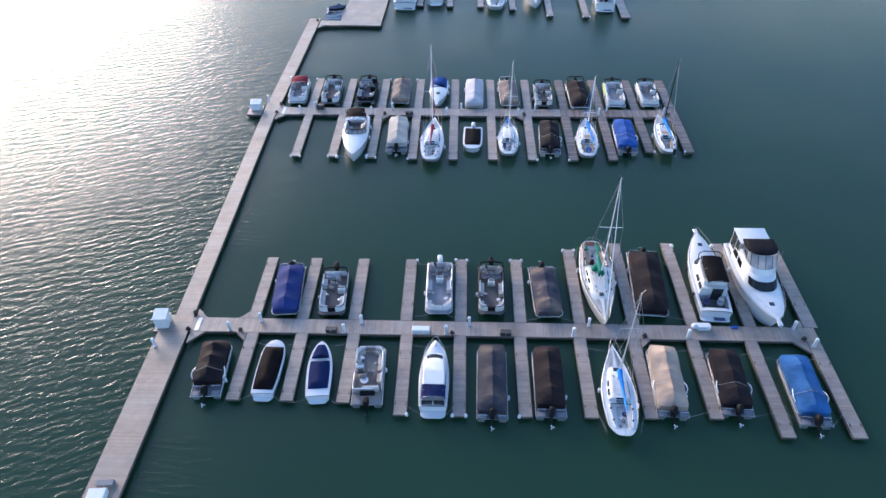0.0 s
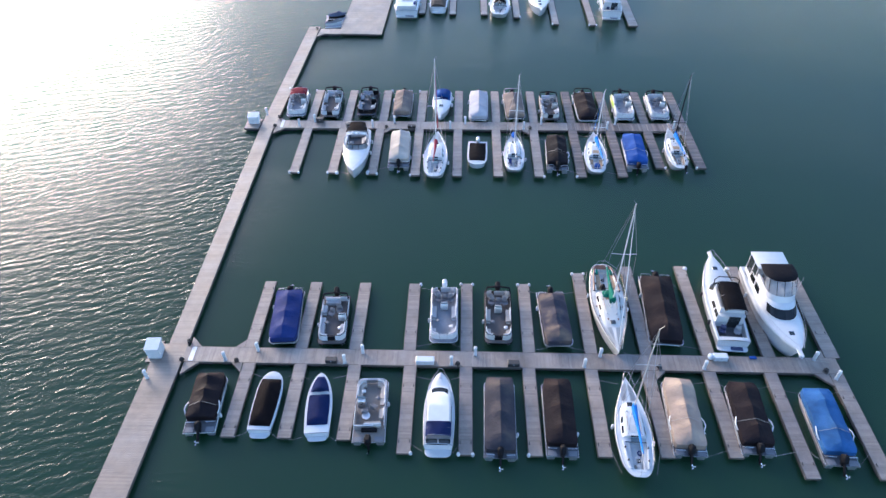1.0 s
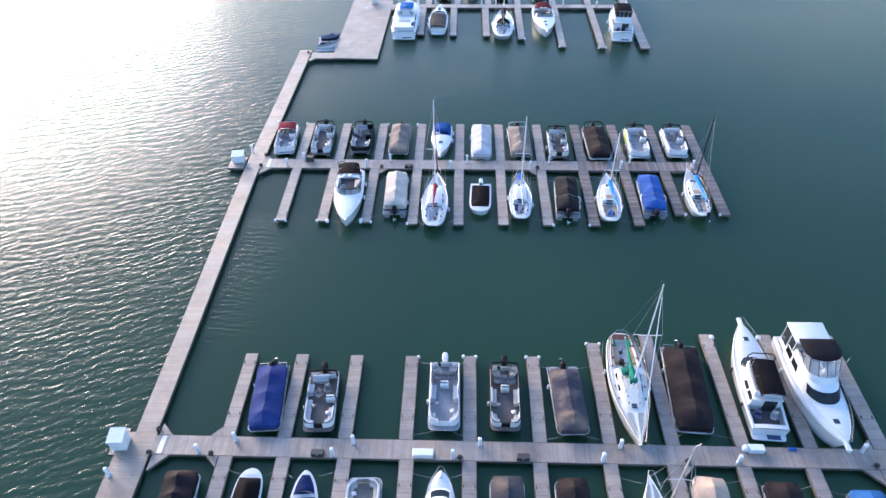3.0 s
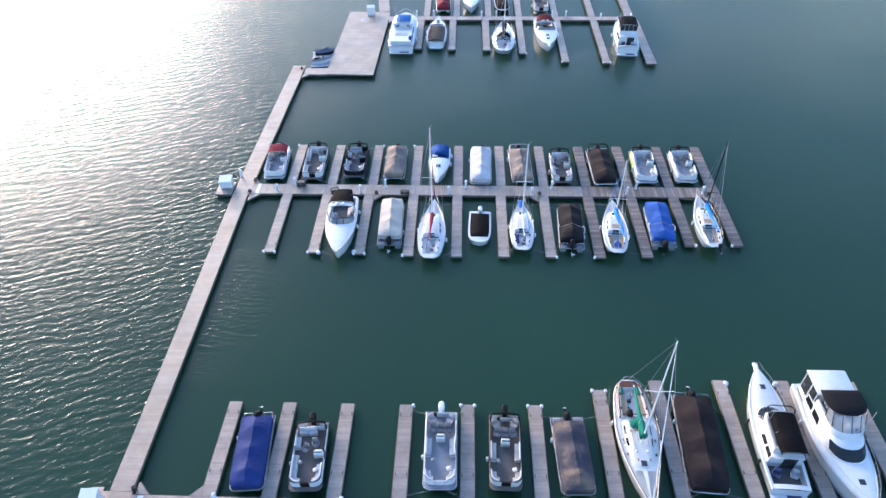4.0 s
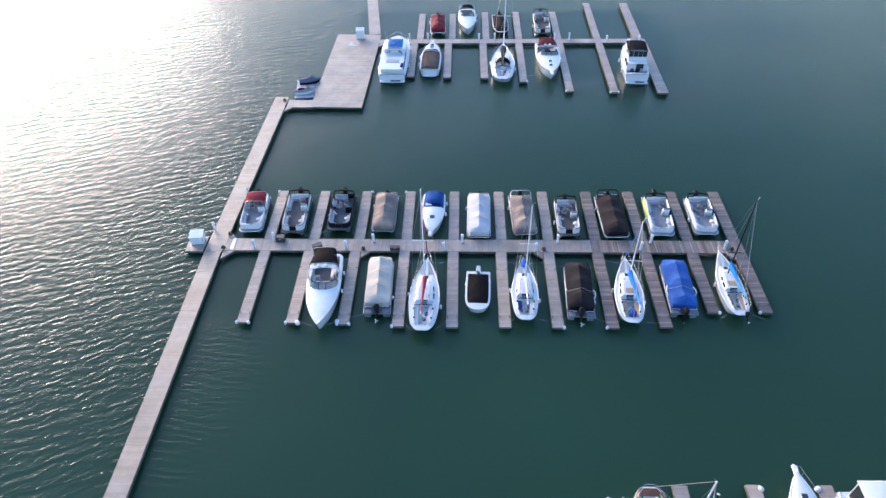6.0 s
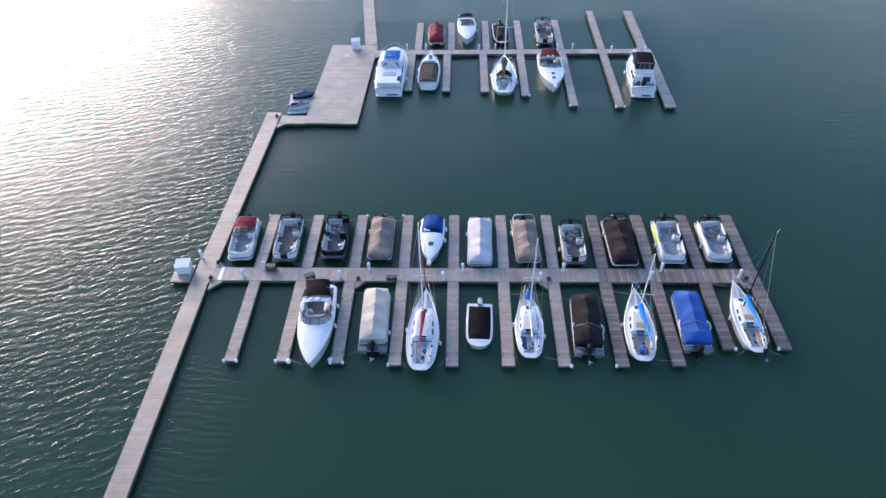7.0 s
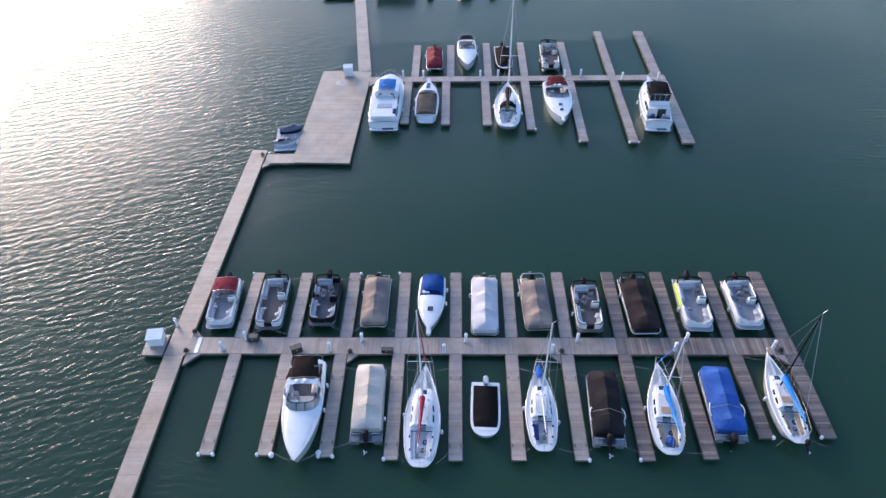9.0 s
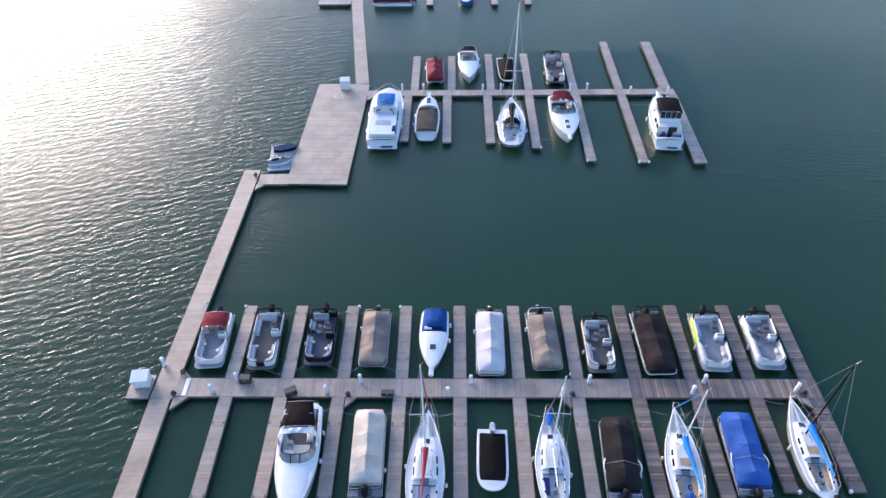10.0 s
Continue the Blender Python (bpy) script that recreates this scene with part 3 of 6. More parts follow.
def seat(parent, x, y, sx, sy, z, material, back="", name="bench_seat", h=0.42, bh=0.42):
    """An upholstered seat with a back on the named sides (l, r, b, f)."""
    bm = bmesh.new()
    rbox(bm, x, y, z, sx, sy, h, 0.06)
    t = 0.17
    for side in back:
        dx, dy = {"l": (-1, 0), "r": (1, 0), "b": (0, -1), "f": (0, 1)}[side]
        if dx:
            rbox(bm, x + dx * (sx / 2 - t / 2), y, z + h - 0.03, t, sy, bh, 0.06)
        else:
            rbox(bm, x, y + dy * (sy / 2 - t / 2), z + h - 0.03, sx, t, bh, 0.06)
    return part(name, bm, material, parent, smooth=50)


def captain_chair(parent, x, y, z, material, turn=0):
    bm = bmesh.new()
    rbox(bm, 0, 0, 0.3, 0.5, 0.5, 0.16, 0.06)
    rbox(bm, 0, -0.2, 0.42, 0.5, 0.14, 0.5, 0.06, 0.9, -0.05)
    for s in (-1, 1):
        rbox(bm, s * 0.26, 0, 0.45, 0.08, 0.4, 0.1, 0.03)
    tube(bm, [(0, 0, 0), (0, 0, 0.32)], 0.06, 8)
    ob = part("captain_chair", bm, material, parent, smooth=50)
    ob.matrix_basis = pose(x, y, z, 0, 0, turn)
    return ob


def bimini(parent, y0, y1, w, z, material, base, label="", sagging=0.05, bows=3, name="bimini_top", taper=0.0):
    """A canvas sun top on a steel frame."""
    bm = bmesh.new()
    rings = []
    for j in range(13):
        v = j / 12
        yy = y0 + (y1 - y0) * v
        arch = 1 - 0.5 * (2 * v - 1) ** 4
        rings.append([(w / 2 * u * (1 - taper * (1 - v)), yy, z + 0.24 * (1 - abs(u) ** 2.6) * arch - 0.1 * abs(u) ** 6 + wrinkle(u, yy, z, 0.02) - sagging * abs(math.sin(v * math.pi * (bows - 1)))) for u in (-1 + 2 * i / 12 for i in range(13))])
    vs = loft(bm, rings, False, False)
    bmesh.ops.solidify(bm, geom=bm.faces[:], thickness=0.03)
    top = part(name, bm, material, parent, label, smooth=60)
    for k in range(bows):
        yy = y0 + 0.05 + (y1 - y0 - 0.1) * k / (bows - 1)
        mid = (y0 + y1) / 2
        pts = [(-w / 2 * 0.98, mid, base), (-w / 2, yy, z - 0.12), (-w / 2 * 0.8, yy, z + 0.08), (0, yy, z + 0.17), (w / 2 * 0.8, yy, z + 0.08), (w / 2, yy, z - 0.12), (w / 2 * 0.98, mid, base)]
        rail(top, pts, 0.014, "frame_bow")
    return top


def fender(parent, x, y, z, material=None):
    bm = bmesh.new()
    rings = []
    for zz, r in ((-0.3, 0.03), (-0.24, 0.1), (0.0, 0.12), (0.2, 0.1), (0.28, 0.03)):
        rings.append([(x + r * math.cos(q), y + r * math.sin(q), z + zz) for q in (math.tau * i / 8 for i in range(8))])
    loft(bm, rings)
    return part("fender", bm, material or PLASTIC, parent, smooth=50)


def wall(bm, pts, t, z0, z1, b=0.02):
    """A low wall or cushion run along plan points."""
    n = len(pts)
    rings = []
    for i in range(n):
        a, c = Vector(pts[max(i - 1, 0)]), Vector(pts[min(i + 1, n - 1)])
        d = (c - a).normalized()
        o = Vector((d.y, -d.x))
        p = Vector(pts[i])
        q = []
        for side, z in ((-1, z0), (1, z0), (1, z1 - b), (1 - 2 * b / t, z1), (-1 + 2 * b / t, z1), (-1, z1 - b)):
            w = p + o * (t / 2 * side)
            q.append((w.x, w.y, z))
        rings.append(q)
    loft(bm, rings)


def run(x, y0, y1, r, x1):
    """Plan points from the stern along one side, round the bow corner and on to x1."""
    s = 1 if x > 0 else -1
    arc = [(x - s * r * (1 - math.cos(a)), y1 - r + r * math.sin(a)) for a in (math.pi / 2 * i / 6 for i in range(7))]
    return [(x, y0)] + arc + [(x1, y1)]


# ---- pontoon boats ----
def pontoons(ob, l, w, deck_material, rim=None):
    for s in (-1, 1):
        bm = bmesh.new()
        pts = []
        r = 0.31
        for y, k, z in ((-l / 2 + 0.1, 0.93, 0.16), (-l / 2 + 0.14, 1.0, 0.16), (l / 2 - 0.9, 1.0, 0.16), (l / 2 - 0.5, 0.86, 0.21), (l / 2 - 0.2, 0.5, 0.31), (l / 2 - 0.1, 0.12, 0.38)):
            pts.append([(s * (w / 2 - 0.36) + r * k * math.cos(q), y, z + r * k * math.sin(q)) for q in (math.tau * i / 14 for i in range(14))])
        loft(bm, pts)
        part("pontoon_tube", bm, ALLOY, ob, smooth=50)
    bm = bmesh.new()
    edge = run(w / 2, -l / 2, l / 2, 0.45, 0.3)
    edge = edge + [(-x, y) for x, y in edge[::-1]]
    loft(bm, [[(x, y, zz) for x, y in edge] for zz in (0.5, 0.6)])
    part("deck_plate", bm, deck_material, ob)
    bm = bmesh.new()
    tube(bm, [(x, y, 0.55) for x, y in edge], 0.05, 6, closed=True)
    part("rub_rail", bm, rim or ALLOY, ob, smooth=60)


def open_pontoon(m, l, w, label, fence, cushion, carpet, motor, stern=0.75, rim=None, bim=None, layout=0, stripe=None, table=False):
    """An uncovered pontoon boat: fenced deck, lounges, helm and a motor on the stern (-y)."""
    l -= 0.45
    ob = thing("pontoon_boat", Matrix.Translation((0, 0.22, 0)) @ m, label, "boat", "pontoon boats")
    pontoons(ob, l, w, carpet, rim)
    z, h, t = 0.6, 0.62, 0.04
    y0, y1 = -l / 2 + stern, l / 2 - 0.35
    hx = w / 2 - 0.07
    gate = 0.7
    ym = (y0 + y1) / 2 - 0.1
    r = 0.5
    runs = [[(-hx, y0), (-hx, ym - gate / 2)], run(-hx, ym + gate / 2, y1, r, -0.36), run(hx, y0, y1, r, 0.36), [(-hx, y0), (0.35, y0)], [(-0.33, y1), (0.33, y1)]]
    for n, pts in enumerate(runs):
        bm = bmesh.new()
        wall(bm, pts, t, z + 0.04, z + h - (0.06 if n == 4 else 0), 0.012)
        fp = part("gate" if n == 4 else "fence_panel", bm, BLACK if n == 4 and rim is BLACK else fence, ob, smooth=40)
        rail(fp, [(x, y, z + h + 0.05) for x, y in pts], 0.024, "top_rail", rim or ALLOY)
        if stripe and n == 2:
            bm = bmesh.new()
            (xa, ya), (xb, yb) = pts[:2]
            wall(bm, [(xa + 0.05, ya), (xa + 0.09, ya + (yb - ya) * 0.3), (xa + 0.05, ya + (yb - ya) * 0.62)], 0.04, z + 0.05, z + 0.56, 0.005)
            part("colour_band", bm, stripe, fp, "bright coloured side band")
    # seating
    sd = 0.42

    def split(pts, piece=0.62, gap=0.025):
        """Cut a run of plan points into cushions."""
        vs = [Vector(p) for p in pts]
        far = [0.0]
        for a, e in zip(vs, vs[1:]):
            far.append(far[-1] + (e - a).length)

        def along(d):
            for k in range(len(vs) - 1):
                if d <= far[k + 1] or k == len(vs) - 2:
                    return vs[k].lerp(vs[k + 1], (d - far[k]) / max(1e-6, far[k + 1] - far[k]))

        n = max(1, round(far[-1] / piece))
        return [[tuple(along(far[-1] * i / n + gap / 2 + (far[-1] / n - gap) * k / 3)) for k in range(4)] for i in range(n)]

    def couch(pts, name):
        bm = bmesh.new()
        for q in split(pts):
            wall(bm, q, sd, z + 0.1, z + 0.4, 0.05)
        c = part(name, bm, cushion, ob, smooth=40)
        bm = bmesh.new()
        wall(bm, pts, sd - 0.08, z, z + 0.2, 0.02)
        part("seat_base", bm, fence, c, smooth=40)
        ins = 0.18
        back = []
        for i, p in enumerate(pts):
            a, e = Vector(pts[max(i - 1, 0)]), Vector(pts[min(i + 1, len(pts) - 1)])
            d = (e - a).normalized()
            o = Vector((d.y, -d.x))
            mid = Vector((0, (y0 + y1) / 2))
            if (Vector(p) - mid).dot(o) < 0:
                o = -o
            q = Vector(p) + o * ins
            back.append((q.x, q.y))
        bm = bmesh.new()
        for q in split(back):
            wall(bm, q, 0.11, z + 0.32, z + 0.7, 0.04)
        part("backrest", bm, VINYL_PALE if cushion in (VINYL, VINYL_TAN) else cushion, c, smooth=40)

    sx = hx - sd / 2 - 0.05
    if layout == 0:
        couch(run(-sx, y1 - 2.0, y1 - 0.3, 0.4, -0.42), "bow_lounge")
        couch(run(sx, y1 - 2.0, y1 - 0.3, 0.4, 0.42), "bow_lounge")
        couch([(sx, y0 + 0.6), (sx, y0 + 2.1)], "side_bench")
        couch([(-sx + 0.3, y0 + 0.32), (sx, y0 + 0.32)], "stern_bench")
        chairs = [(-0.5, y0 + 1.35, 0)]
        con = (-hx + 0.42, y0 + 2.1)
    elif layout == 1:
        for s in (-1, 1):
            couch(run(s * sx, y1 - 0.95, y1 - 0.3, 0.35, s * 0.5), "bow_lounge")
            couch([(s * sx, y0 + 2.1), (s * sx, y0 + 3.5)], "side_bench")
            captain_chair(ob, s * (hx - 0.45), y0 + 0.5, z, cushion, s * 35)
        chairs = [(0.0, y0 + 1.35, 0), (-0.62, y0 + 1.3, 20), (0.62, y0 + 1.3, -15)]
        con = (0.0, y0 + 2.05)
    else:
        couch(run(-sx, y1 - 1.6, y1 - 0.3, 0.4, -0.5), "bow_lounge")
        couch(run(sx, y1 - 2.4, y1 - 0.3, 0.4, 0.42), "bow_lounge")
        couch([(-sx + 0.5, y0 + 0.32), (sx, y0 + 0.32)], "stern_bench")
        couch([(sx, y0 + 0.8), (sx, y0 + 1.7)], "side_bench")
        chairs = [(-0.45, y0 + 1.45, 10), (0.25, y0 + 1.85, -30)]
        con = (-hx + 0.42, y0 + 2.25)
    for x, y, a in chairs:
        captain_chair(ob, x, y, z, CHAIR, a)
    bm = bmesh.new()
    rbox(bm, 0, y0 - 0.14, z, w * 0.5, 0.24, 0.34, 0.04)
    part("motor_well_cover", bm, BLACK, ob, "black mat over the motor well")
    for fx, fy, turn in ((-0.35, y1 - 1.1, 20), (0.28, y1 - 1.75, -35)):
        bm = bmesh.new()
        rbox(bm, 0, 0, 0, 0.34, 0.3, 0.12, 0.05)
        cu = part("loose_cushion", bm, VINYL_PALE if fx < 0 else CHAIR, ob, smooth=50)
        cu.matrix_basis = pose(fx * 1.9, fy, z + 0.4, 0, 8, turn)
    bm = bmesh.new()
    rbox(bm, con[0], con[1], z, 0.7, 0.45, 0.78, 0.06, 0.9, 0.05)
    helm = part("helm_console", bm, fence, ob, smooth=40)
    bm = bmesh.new()
    tube(bm, [(con[0] + 0.17 * math.cos(q), con[1] - 0.26, z + 0.66 + 0.15 * math.sin(q)) for q in (math.tau * i / 12 for i in range(12))], 0.018, 6, closed=True)
    part("steering_wheel", bm, BLACK, helm)
    bm = bmesh.new()
    rbox(bm, con[0], con[1] + 0.16, z + 0.78, 0.62, 0.03, 0.22, 0.01)
    part("windscreen", bm, SCREEN, helm)
    outboard(ob, 0, -l / 2 + 0.12, 0.62, motor, False, 1.2)
    for s in (-1, 1):
        bm = bmesh.new()
        rbox(bm, s * (w / 2 - 0.44), -l / 2 + 0.25, 0.6, 0.7, min(0.44, stern - 0.04), 0.04, 0.02)
        part("boarding_step", bm, STEP_GREY, ob, "grey boarding step")
    if bim == "folded":
        bm = bmesh.new()
        tube(bm, [(-hx, y0 + 0.35, z + h + 0.1), (-hx * 0.9, y0 - 0.05, z + h + 0.4), (0, y0 - 0.15, z + h + 0.46), (hx * 0.9, y0 - 0.05, z + h + 0.4), (hx, y0 + 0.35, z + h + 0.1)], 0.08, 8)
        part("folded_bimini", bm, C_BLACK, ob, "black sun top folded on its frame", smooth=60)
    elif bim:
        bimini(ob, y0 + 0.25, y0 + 2.0, w - 0.2, 1.75, bim, z + h, "faded sun top stretched over its frame")
    if table:
        bm = bmesh.new()
        tube(bm, [(-0.3, y0 + 0.95, z), (-0.3, y0 + 0.95, z + 0.5)], 0.04, 8)
        loft(bm, [[(-0.3 + rr * math.cos(q), y0 + 0.95 + rr * math.sin(q), zz) for q in (math.tau * i / 14 for i in range(14))] for rr, zz in ((0.32, z + 0.5), (0.34, z + 0.52), (0.32, z + 0.55))])
        part("table", bm, fence, ob, smooth=40)
    fender(ob, w / 2 + 0.12, l * 0.1, 0.5)
    return ob


def covered_pontoon(m, l, w, label, material, motor, ridge=1.95, stern=0.55, seed=1, peaks=(0.22, 0.52, 0.82), rim=None, deck=None, up=True, fenders=1, hoop=None, ears=False, nose=0.16):
    """A pontoon boat under its mooring cover, with motor, tubes and the stern deck showing."""
    l -= 0.45
    ob = thing("pontoon_boat", Matrix.Translation((0, 0.22, 0)) @ m, label, "boat", "pontoon boats")
    pontoons(ob, l, w, deck or CARPET, rim)
    cover(ob, l - stern - 0.06, w - 0.02, 0.7, 1.22, ridge, material, seed, peaks, y=stern / 2, nose=nose)
    outboard(ob, 0, -l / 2 + 0.12, 0.62, motor, up, 1.15)
    for s in (-1, 1):
        rail(ob, [(s * (w / 2 - 0.15), -l / 2 + stern, 0.6), (s * (w / 2 - 0.15), -l / 2 + stern - 0.3, 1.05), (s * 0.45, -l / 2 + stern - 0.32, 1.05), (s * 0.45, -l / 2 + stern - 0.05, 0.62)], 0.02, "stern_rail", ALLOY)
        bm = bmesh.new()
        rbox(bm, s * (w / 2 - 0.42), -l / 2 + 0.26, 0.6, 0.66, 0.46, 0.06, 0.03)
        part("boarding_step", bm, STEP_GREY, ob, "grey boarding step")
    if ears:
        for s in (-1, 1):
            ye = -l * 0.12
            rail(ob, [(s * (w / 2 - 0.05), ye + 0.5, 1.15), (s * (w / 2 + 0.1), ye + 0.1, 1.28), (s * (w / 2 + 0.16), ye - 0.25, 1.22), (s * (w / 2 + 0.02), ye - 0.6, 1.0)], 0.045, "side_grab_rail", PLASTIC)
        rail(ob, [(x * w / 2, -l * 0.12, 1.26 + (ridge - 1.2) * 0.9 * (1 - abs(x))) for x in (-1, -0.5, 0, 0.5, 1)], 0.011, "tie_down_line", ROPE)
    if hoop:
        yh = -l / 2 + stern
        rail(ob, [(-w * 0.44, yh + 0.9, 1.1), (-w * 0.45, yh - 0.1, 1.5), (-w * 0.36, yh - 0.42, 1.62), (w * 0.36, yh - 0.42, 1.62), (w * 0.45, yh - 0.1, 1.5), (w * 0.44, yh + 0.9, 1.1)], 0.07 if hoop is C_BLACK else 0.035, "folded_bimini", hoop)
    for y in (-l * 0.2, l * 0.22)[:fenders]:
        fender(ob, w / 2 + 0.13, y, 0.5)
    for s in (-1, 1):
        rail(ob, [(s * (w / 2 - 0.03), -l / 2 + stern + 0.2, 0.7), (s * (w / 2 - 0.03), l / 2 - 0.7, 0.7)], 0.035, "side_rail", rim or ALLOY)
    return ob


# ---- hulls ----
class Hull:
    """Lines of a hull: half breadth and sheer height along s, 0 at the stern and 1 at the bow."""

    def __init__(self, l, b, free, rise=0.35, stern=0.85, full=2.3, widest=0.45, draft=0.4, rake=0.7, tip=0.8, tail=0.0, counter=0.0):
        self.l, self.b, self.free, self.rise, self.stern, self.full, self.widest, self.draft, self.rake, self.tip, self.tail, self.counter = l, b, free, rise, stern, full, widest, draft, rake, tip, tail, counter

    def hb(self, s):
        if s < self.widest:
            k = 1 - s / self.widest
            w = self.b / 2 * (1 - (1 - self.stern) * k ** 1.7)
            if self.tail and s < self.tail:
                w *= 0.36 + 0.64 * math.sqrt(max(0.0, 1 - (1 - s / self.tail) ** 2))
            return w
        k = (s - self.widest) / (1 - self.widest)
        return max(0.03, self.b / 2 * (1 - k ** self.full) ** self.tip)

    def zs(self, s):
        return self.free + self.rise * max(0.0, (s - 0.15) / 0.85) ** 1.8 + 0.04 * (1 - s)

    def y(self, s):
        return -self.l / 2 + self.l * s

    def mesh(self, n=30):
        bm = bmesh.new()
        rings = []
        for i in range(n + 1):
            s = 0.5 - 0.5 * math.cos(math.pi * i / n)
            w, z, d = self.hb(s), self.zs(s), self.draft * (1 - max(0.0, (s - 0.6) / 0.4) ** 2 * 0.9)
            half = [(0.0, -d), (w * 0.55, -d * 0.55), (w * 0.86, 0.02), (w * 0.95, z * 0.45), (w * 1.0, z * 0.88), (w * 1.015, z * 0.9), (w * 1.015, z - 0.015), (w, z)]
            ring = []
            for x, zz in half:
                back = self.rake * (1 - (zz + self.draft) / (z + self.draft)) * max(0.0, (s - 0.45) / 0.55) ** 2
                back -= self.counter * (1 - (zz + self.draft) / (z + self.draft)) * max(0.0, 1 - s / 0.3) ** 2
                ring.append((x, self.y(s) - back, zz))
            rings.append([(-x, y, zz) for x, y, zz in ring[:0:-1]] + ring)
        vs = loft(bm, rings, False, False)
        bm.faces.new(vs[0])
        bm.faces.new(vs[-1][::-1])
        return bm

    def deck(self, profile, steps):
        """profile(s, w, z) gives the half section of the deck from the edge inwards; steps: extra stations."""
        bm = bmesh.new()
        stations = sorted({round(0.5 - 0.5 * math.cos(math.pi * i / 36), 4) for i in range(37)} | set(steps))
        rings = []
        for s in stations:
            w, z = self.hb(s), self.zs(s)
            half = profile(s, w, z)
            ring = [(x, self.y(s), zz) for x, zz in half]
            rings.append([(-x, y, zz) for x, y, zz in ring] + [(x, y, zz) for x, y, zz in ring[::-1]])
        vs = loft(bm, rings, False, False)
        bmesh.ops.remove_doubles(bm, verts=bm.verts, dist=0.001)
        return bm


def stripe(h, name, material, parent, lo, hi, s0=0.02, s1=0.96, label=""):
    """A painted band along both sides of a hull, a little proud of it."""
    for side in (-1, 1):
        bm = bmesh.new()
        rings = []
        for i in range(21):
            s = s0 + (s1 - s0) * i / 20
            w, z = h.hb(s), h.zs(s)
            ring = []
            for k in (lo, hi):
                zz = z * k
                back = h.rake * (1 - (zz + h.draft) / (z + h.draft)) * max(0.0, (s - 0.45) / 0.55) ** 2
                x = w * (0.86 + 0.09 * min(1, k / 0.45) + 0.05 * max(0, (k - 0.45) / 0.43))
                ring += [(side * (x + 0.014), h.y(s) - back, zz)]
            rings.append(ring)
        loft(bm, rings, False, False)
        part(name, bm, material, parent, label, smooth=60)


# ---- sailing boats ----
def sailboat(m, l, b, label, mast_h, mast_s=0.56, boom_material=None, boom_to=0.2, spar=None, jib=None, jib_r=0.05, hull_material=None, band=None, cover_mast=True, rake=0.0,
             teak_cockpit=False, hatch=True, spreaders=1, free=0.95, spread=0.62, extra=None, boom_len=None, bow_cover=None, lean=0.0, thick=1.0):
    ob = thing("sailboat", m, label, "boat", "sailing boats")
    h = Hull(l, b, free, 0.25, 0.66, 1.75, 0.42, 0.5, 1.0, 1.0, 0.13, 1.5)
    part("hull", h.mesh(), hull_material or WHITE, ob, smooth=35)
    c0, c1, k0, k1 = 0.07, 0.33, 0.36, 0.72

    def profile(s, w, z):
        rim = [(w, z), (w - 0.03, z + 0.06), (max(w - 0.09, w * 0.5), z + 0.012)]
        if c0 < s < c1:
            return rim + [(w * 0.72, z + 0.03), (w * 0.7, z + 0.2), (w * 0.62, z + 0.2), (w * 0.6, z - 0.02), (w * 0.34, z - 0.04), (w * 0.32, z - 0.34), (0, z - 0.34)]
        if k0 < s < k1:
            e = min(1.0, (k1 - s) / 0.2)
            t = 0.34 * e ** 0.7 + 0.02
            return rim + [(w * 0.68, z + 0.02), (w * 0.54, z + t * 0.9), (w * 0.47, z + t), (w * 0.4, z + t + 0.02), (w * 0.25, z + t + 0.04), (w * 0.1, z + t + 0.045), (0, z + t + 0.05)]
        return rim + [(w * 0.66, z + 0.02), (w * 0.62, z + 0.03), (w * 0.5, z + 0.035), (w * 0.4, z + 0.04), (w * 0.25, z + 0.045), (w * 0.1, z + 0.05), (0, z + 0.05)]

    part("deck", h.deck(profile, (c0, c0 + 0.004, c1 - 0.004, c1, k0, k0 + 0.004, 0.66, 0.7, k1)), hull_material or WHITE, ob, "pale moulded deck and coachroof", smooth=30)
    if band:
        stripe(h, "hull_band", band, ob, 0.7, 0.85)
    zc = h.zs(0.5)
    wc = h.hb(0.5)
    for s in (-1, 1):
        for a, e in ((0.40, 0.47), (0.50, 0.56)):
            bm = bmesh.new()
            rows = []
            for k in (0.25, 0.8):
                rows.append([(s * (h.hb(q) * (0.68 - 0.14 * k) + 0.012), h.y(q), h.zs(q) + 0.03 + 0.3 * k) for q in (a, (a + e) / 2, e)])
            loft(bm, rows, False, False)
            bmesh.ops.solidify(bm, geom=bm.faces[:], thickness=0.02)
            part("cabin_window", bm, GLASS, ob)
        bm = bmesh.new()
        rows = []
        for q in (0.74, 0.8, 0.86, 0.92):
            rows.append([(s * h.hb(q) * 0.16, h.y(q), h.zs(q) + 0.056), (s * h.hb(q) * 0.74, h.y(q), h.zs(q) + 0.03)])
        loft(bm, rows, False, False)
        bmesh.ops.solidify(bm, geom=bm.faces[:], thickness=0.012)
        part("nonskid_panel", bm, SOFTDECK, ob)
        bm = bmesh.new()
        rbox(bm, s * h.hb(0.2) * 0.47, h.y(0.2), h.zs(0.2) - 0.03, h.hb(0.2) * (0.36 if teak_cockpit else 0.24), l * 0.22, 0.05, 0.015)
        part("cockpit_bench", bm, TEAK if teak_cockpit else NONSKID, ob)
        if teak_cockpit and hull_material:
            rail(ob, [(s * (h.hb(q) - 0.05), h.y(q), h.zs(q) + 0.06) for q in (0.03, 0.12, 0.25, 0.4, 0.55, 0.7, 0.85, 0.95)], 0.025, "toe_rail", MAHOGANY)
    for q, sx, sy in ((0.345, 0.62, 0.5), (0.69, 0.45, 0.45)) if hatch else ((0.69, 0.42, 0.42),):
        bm = bmesh.new()
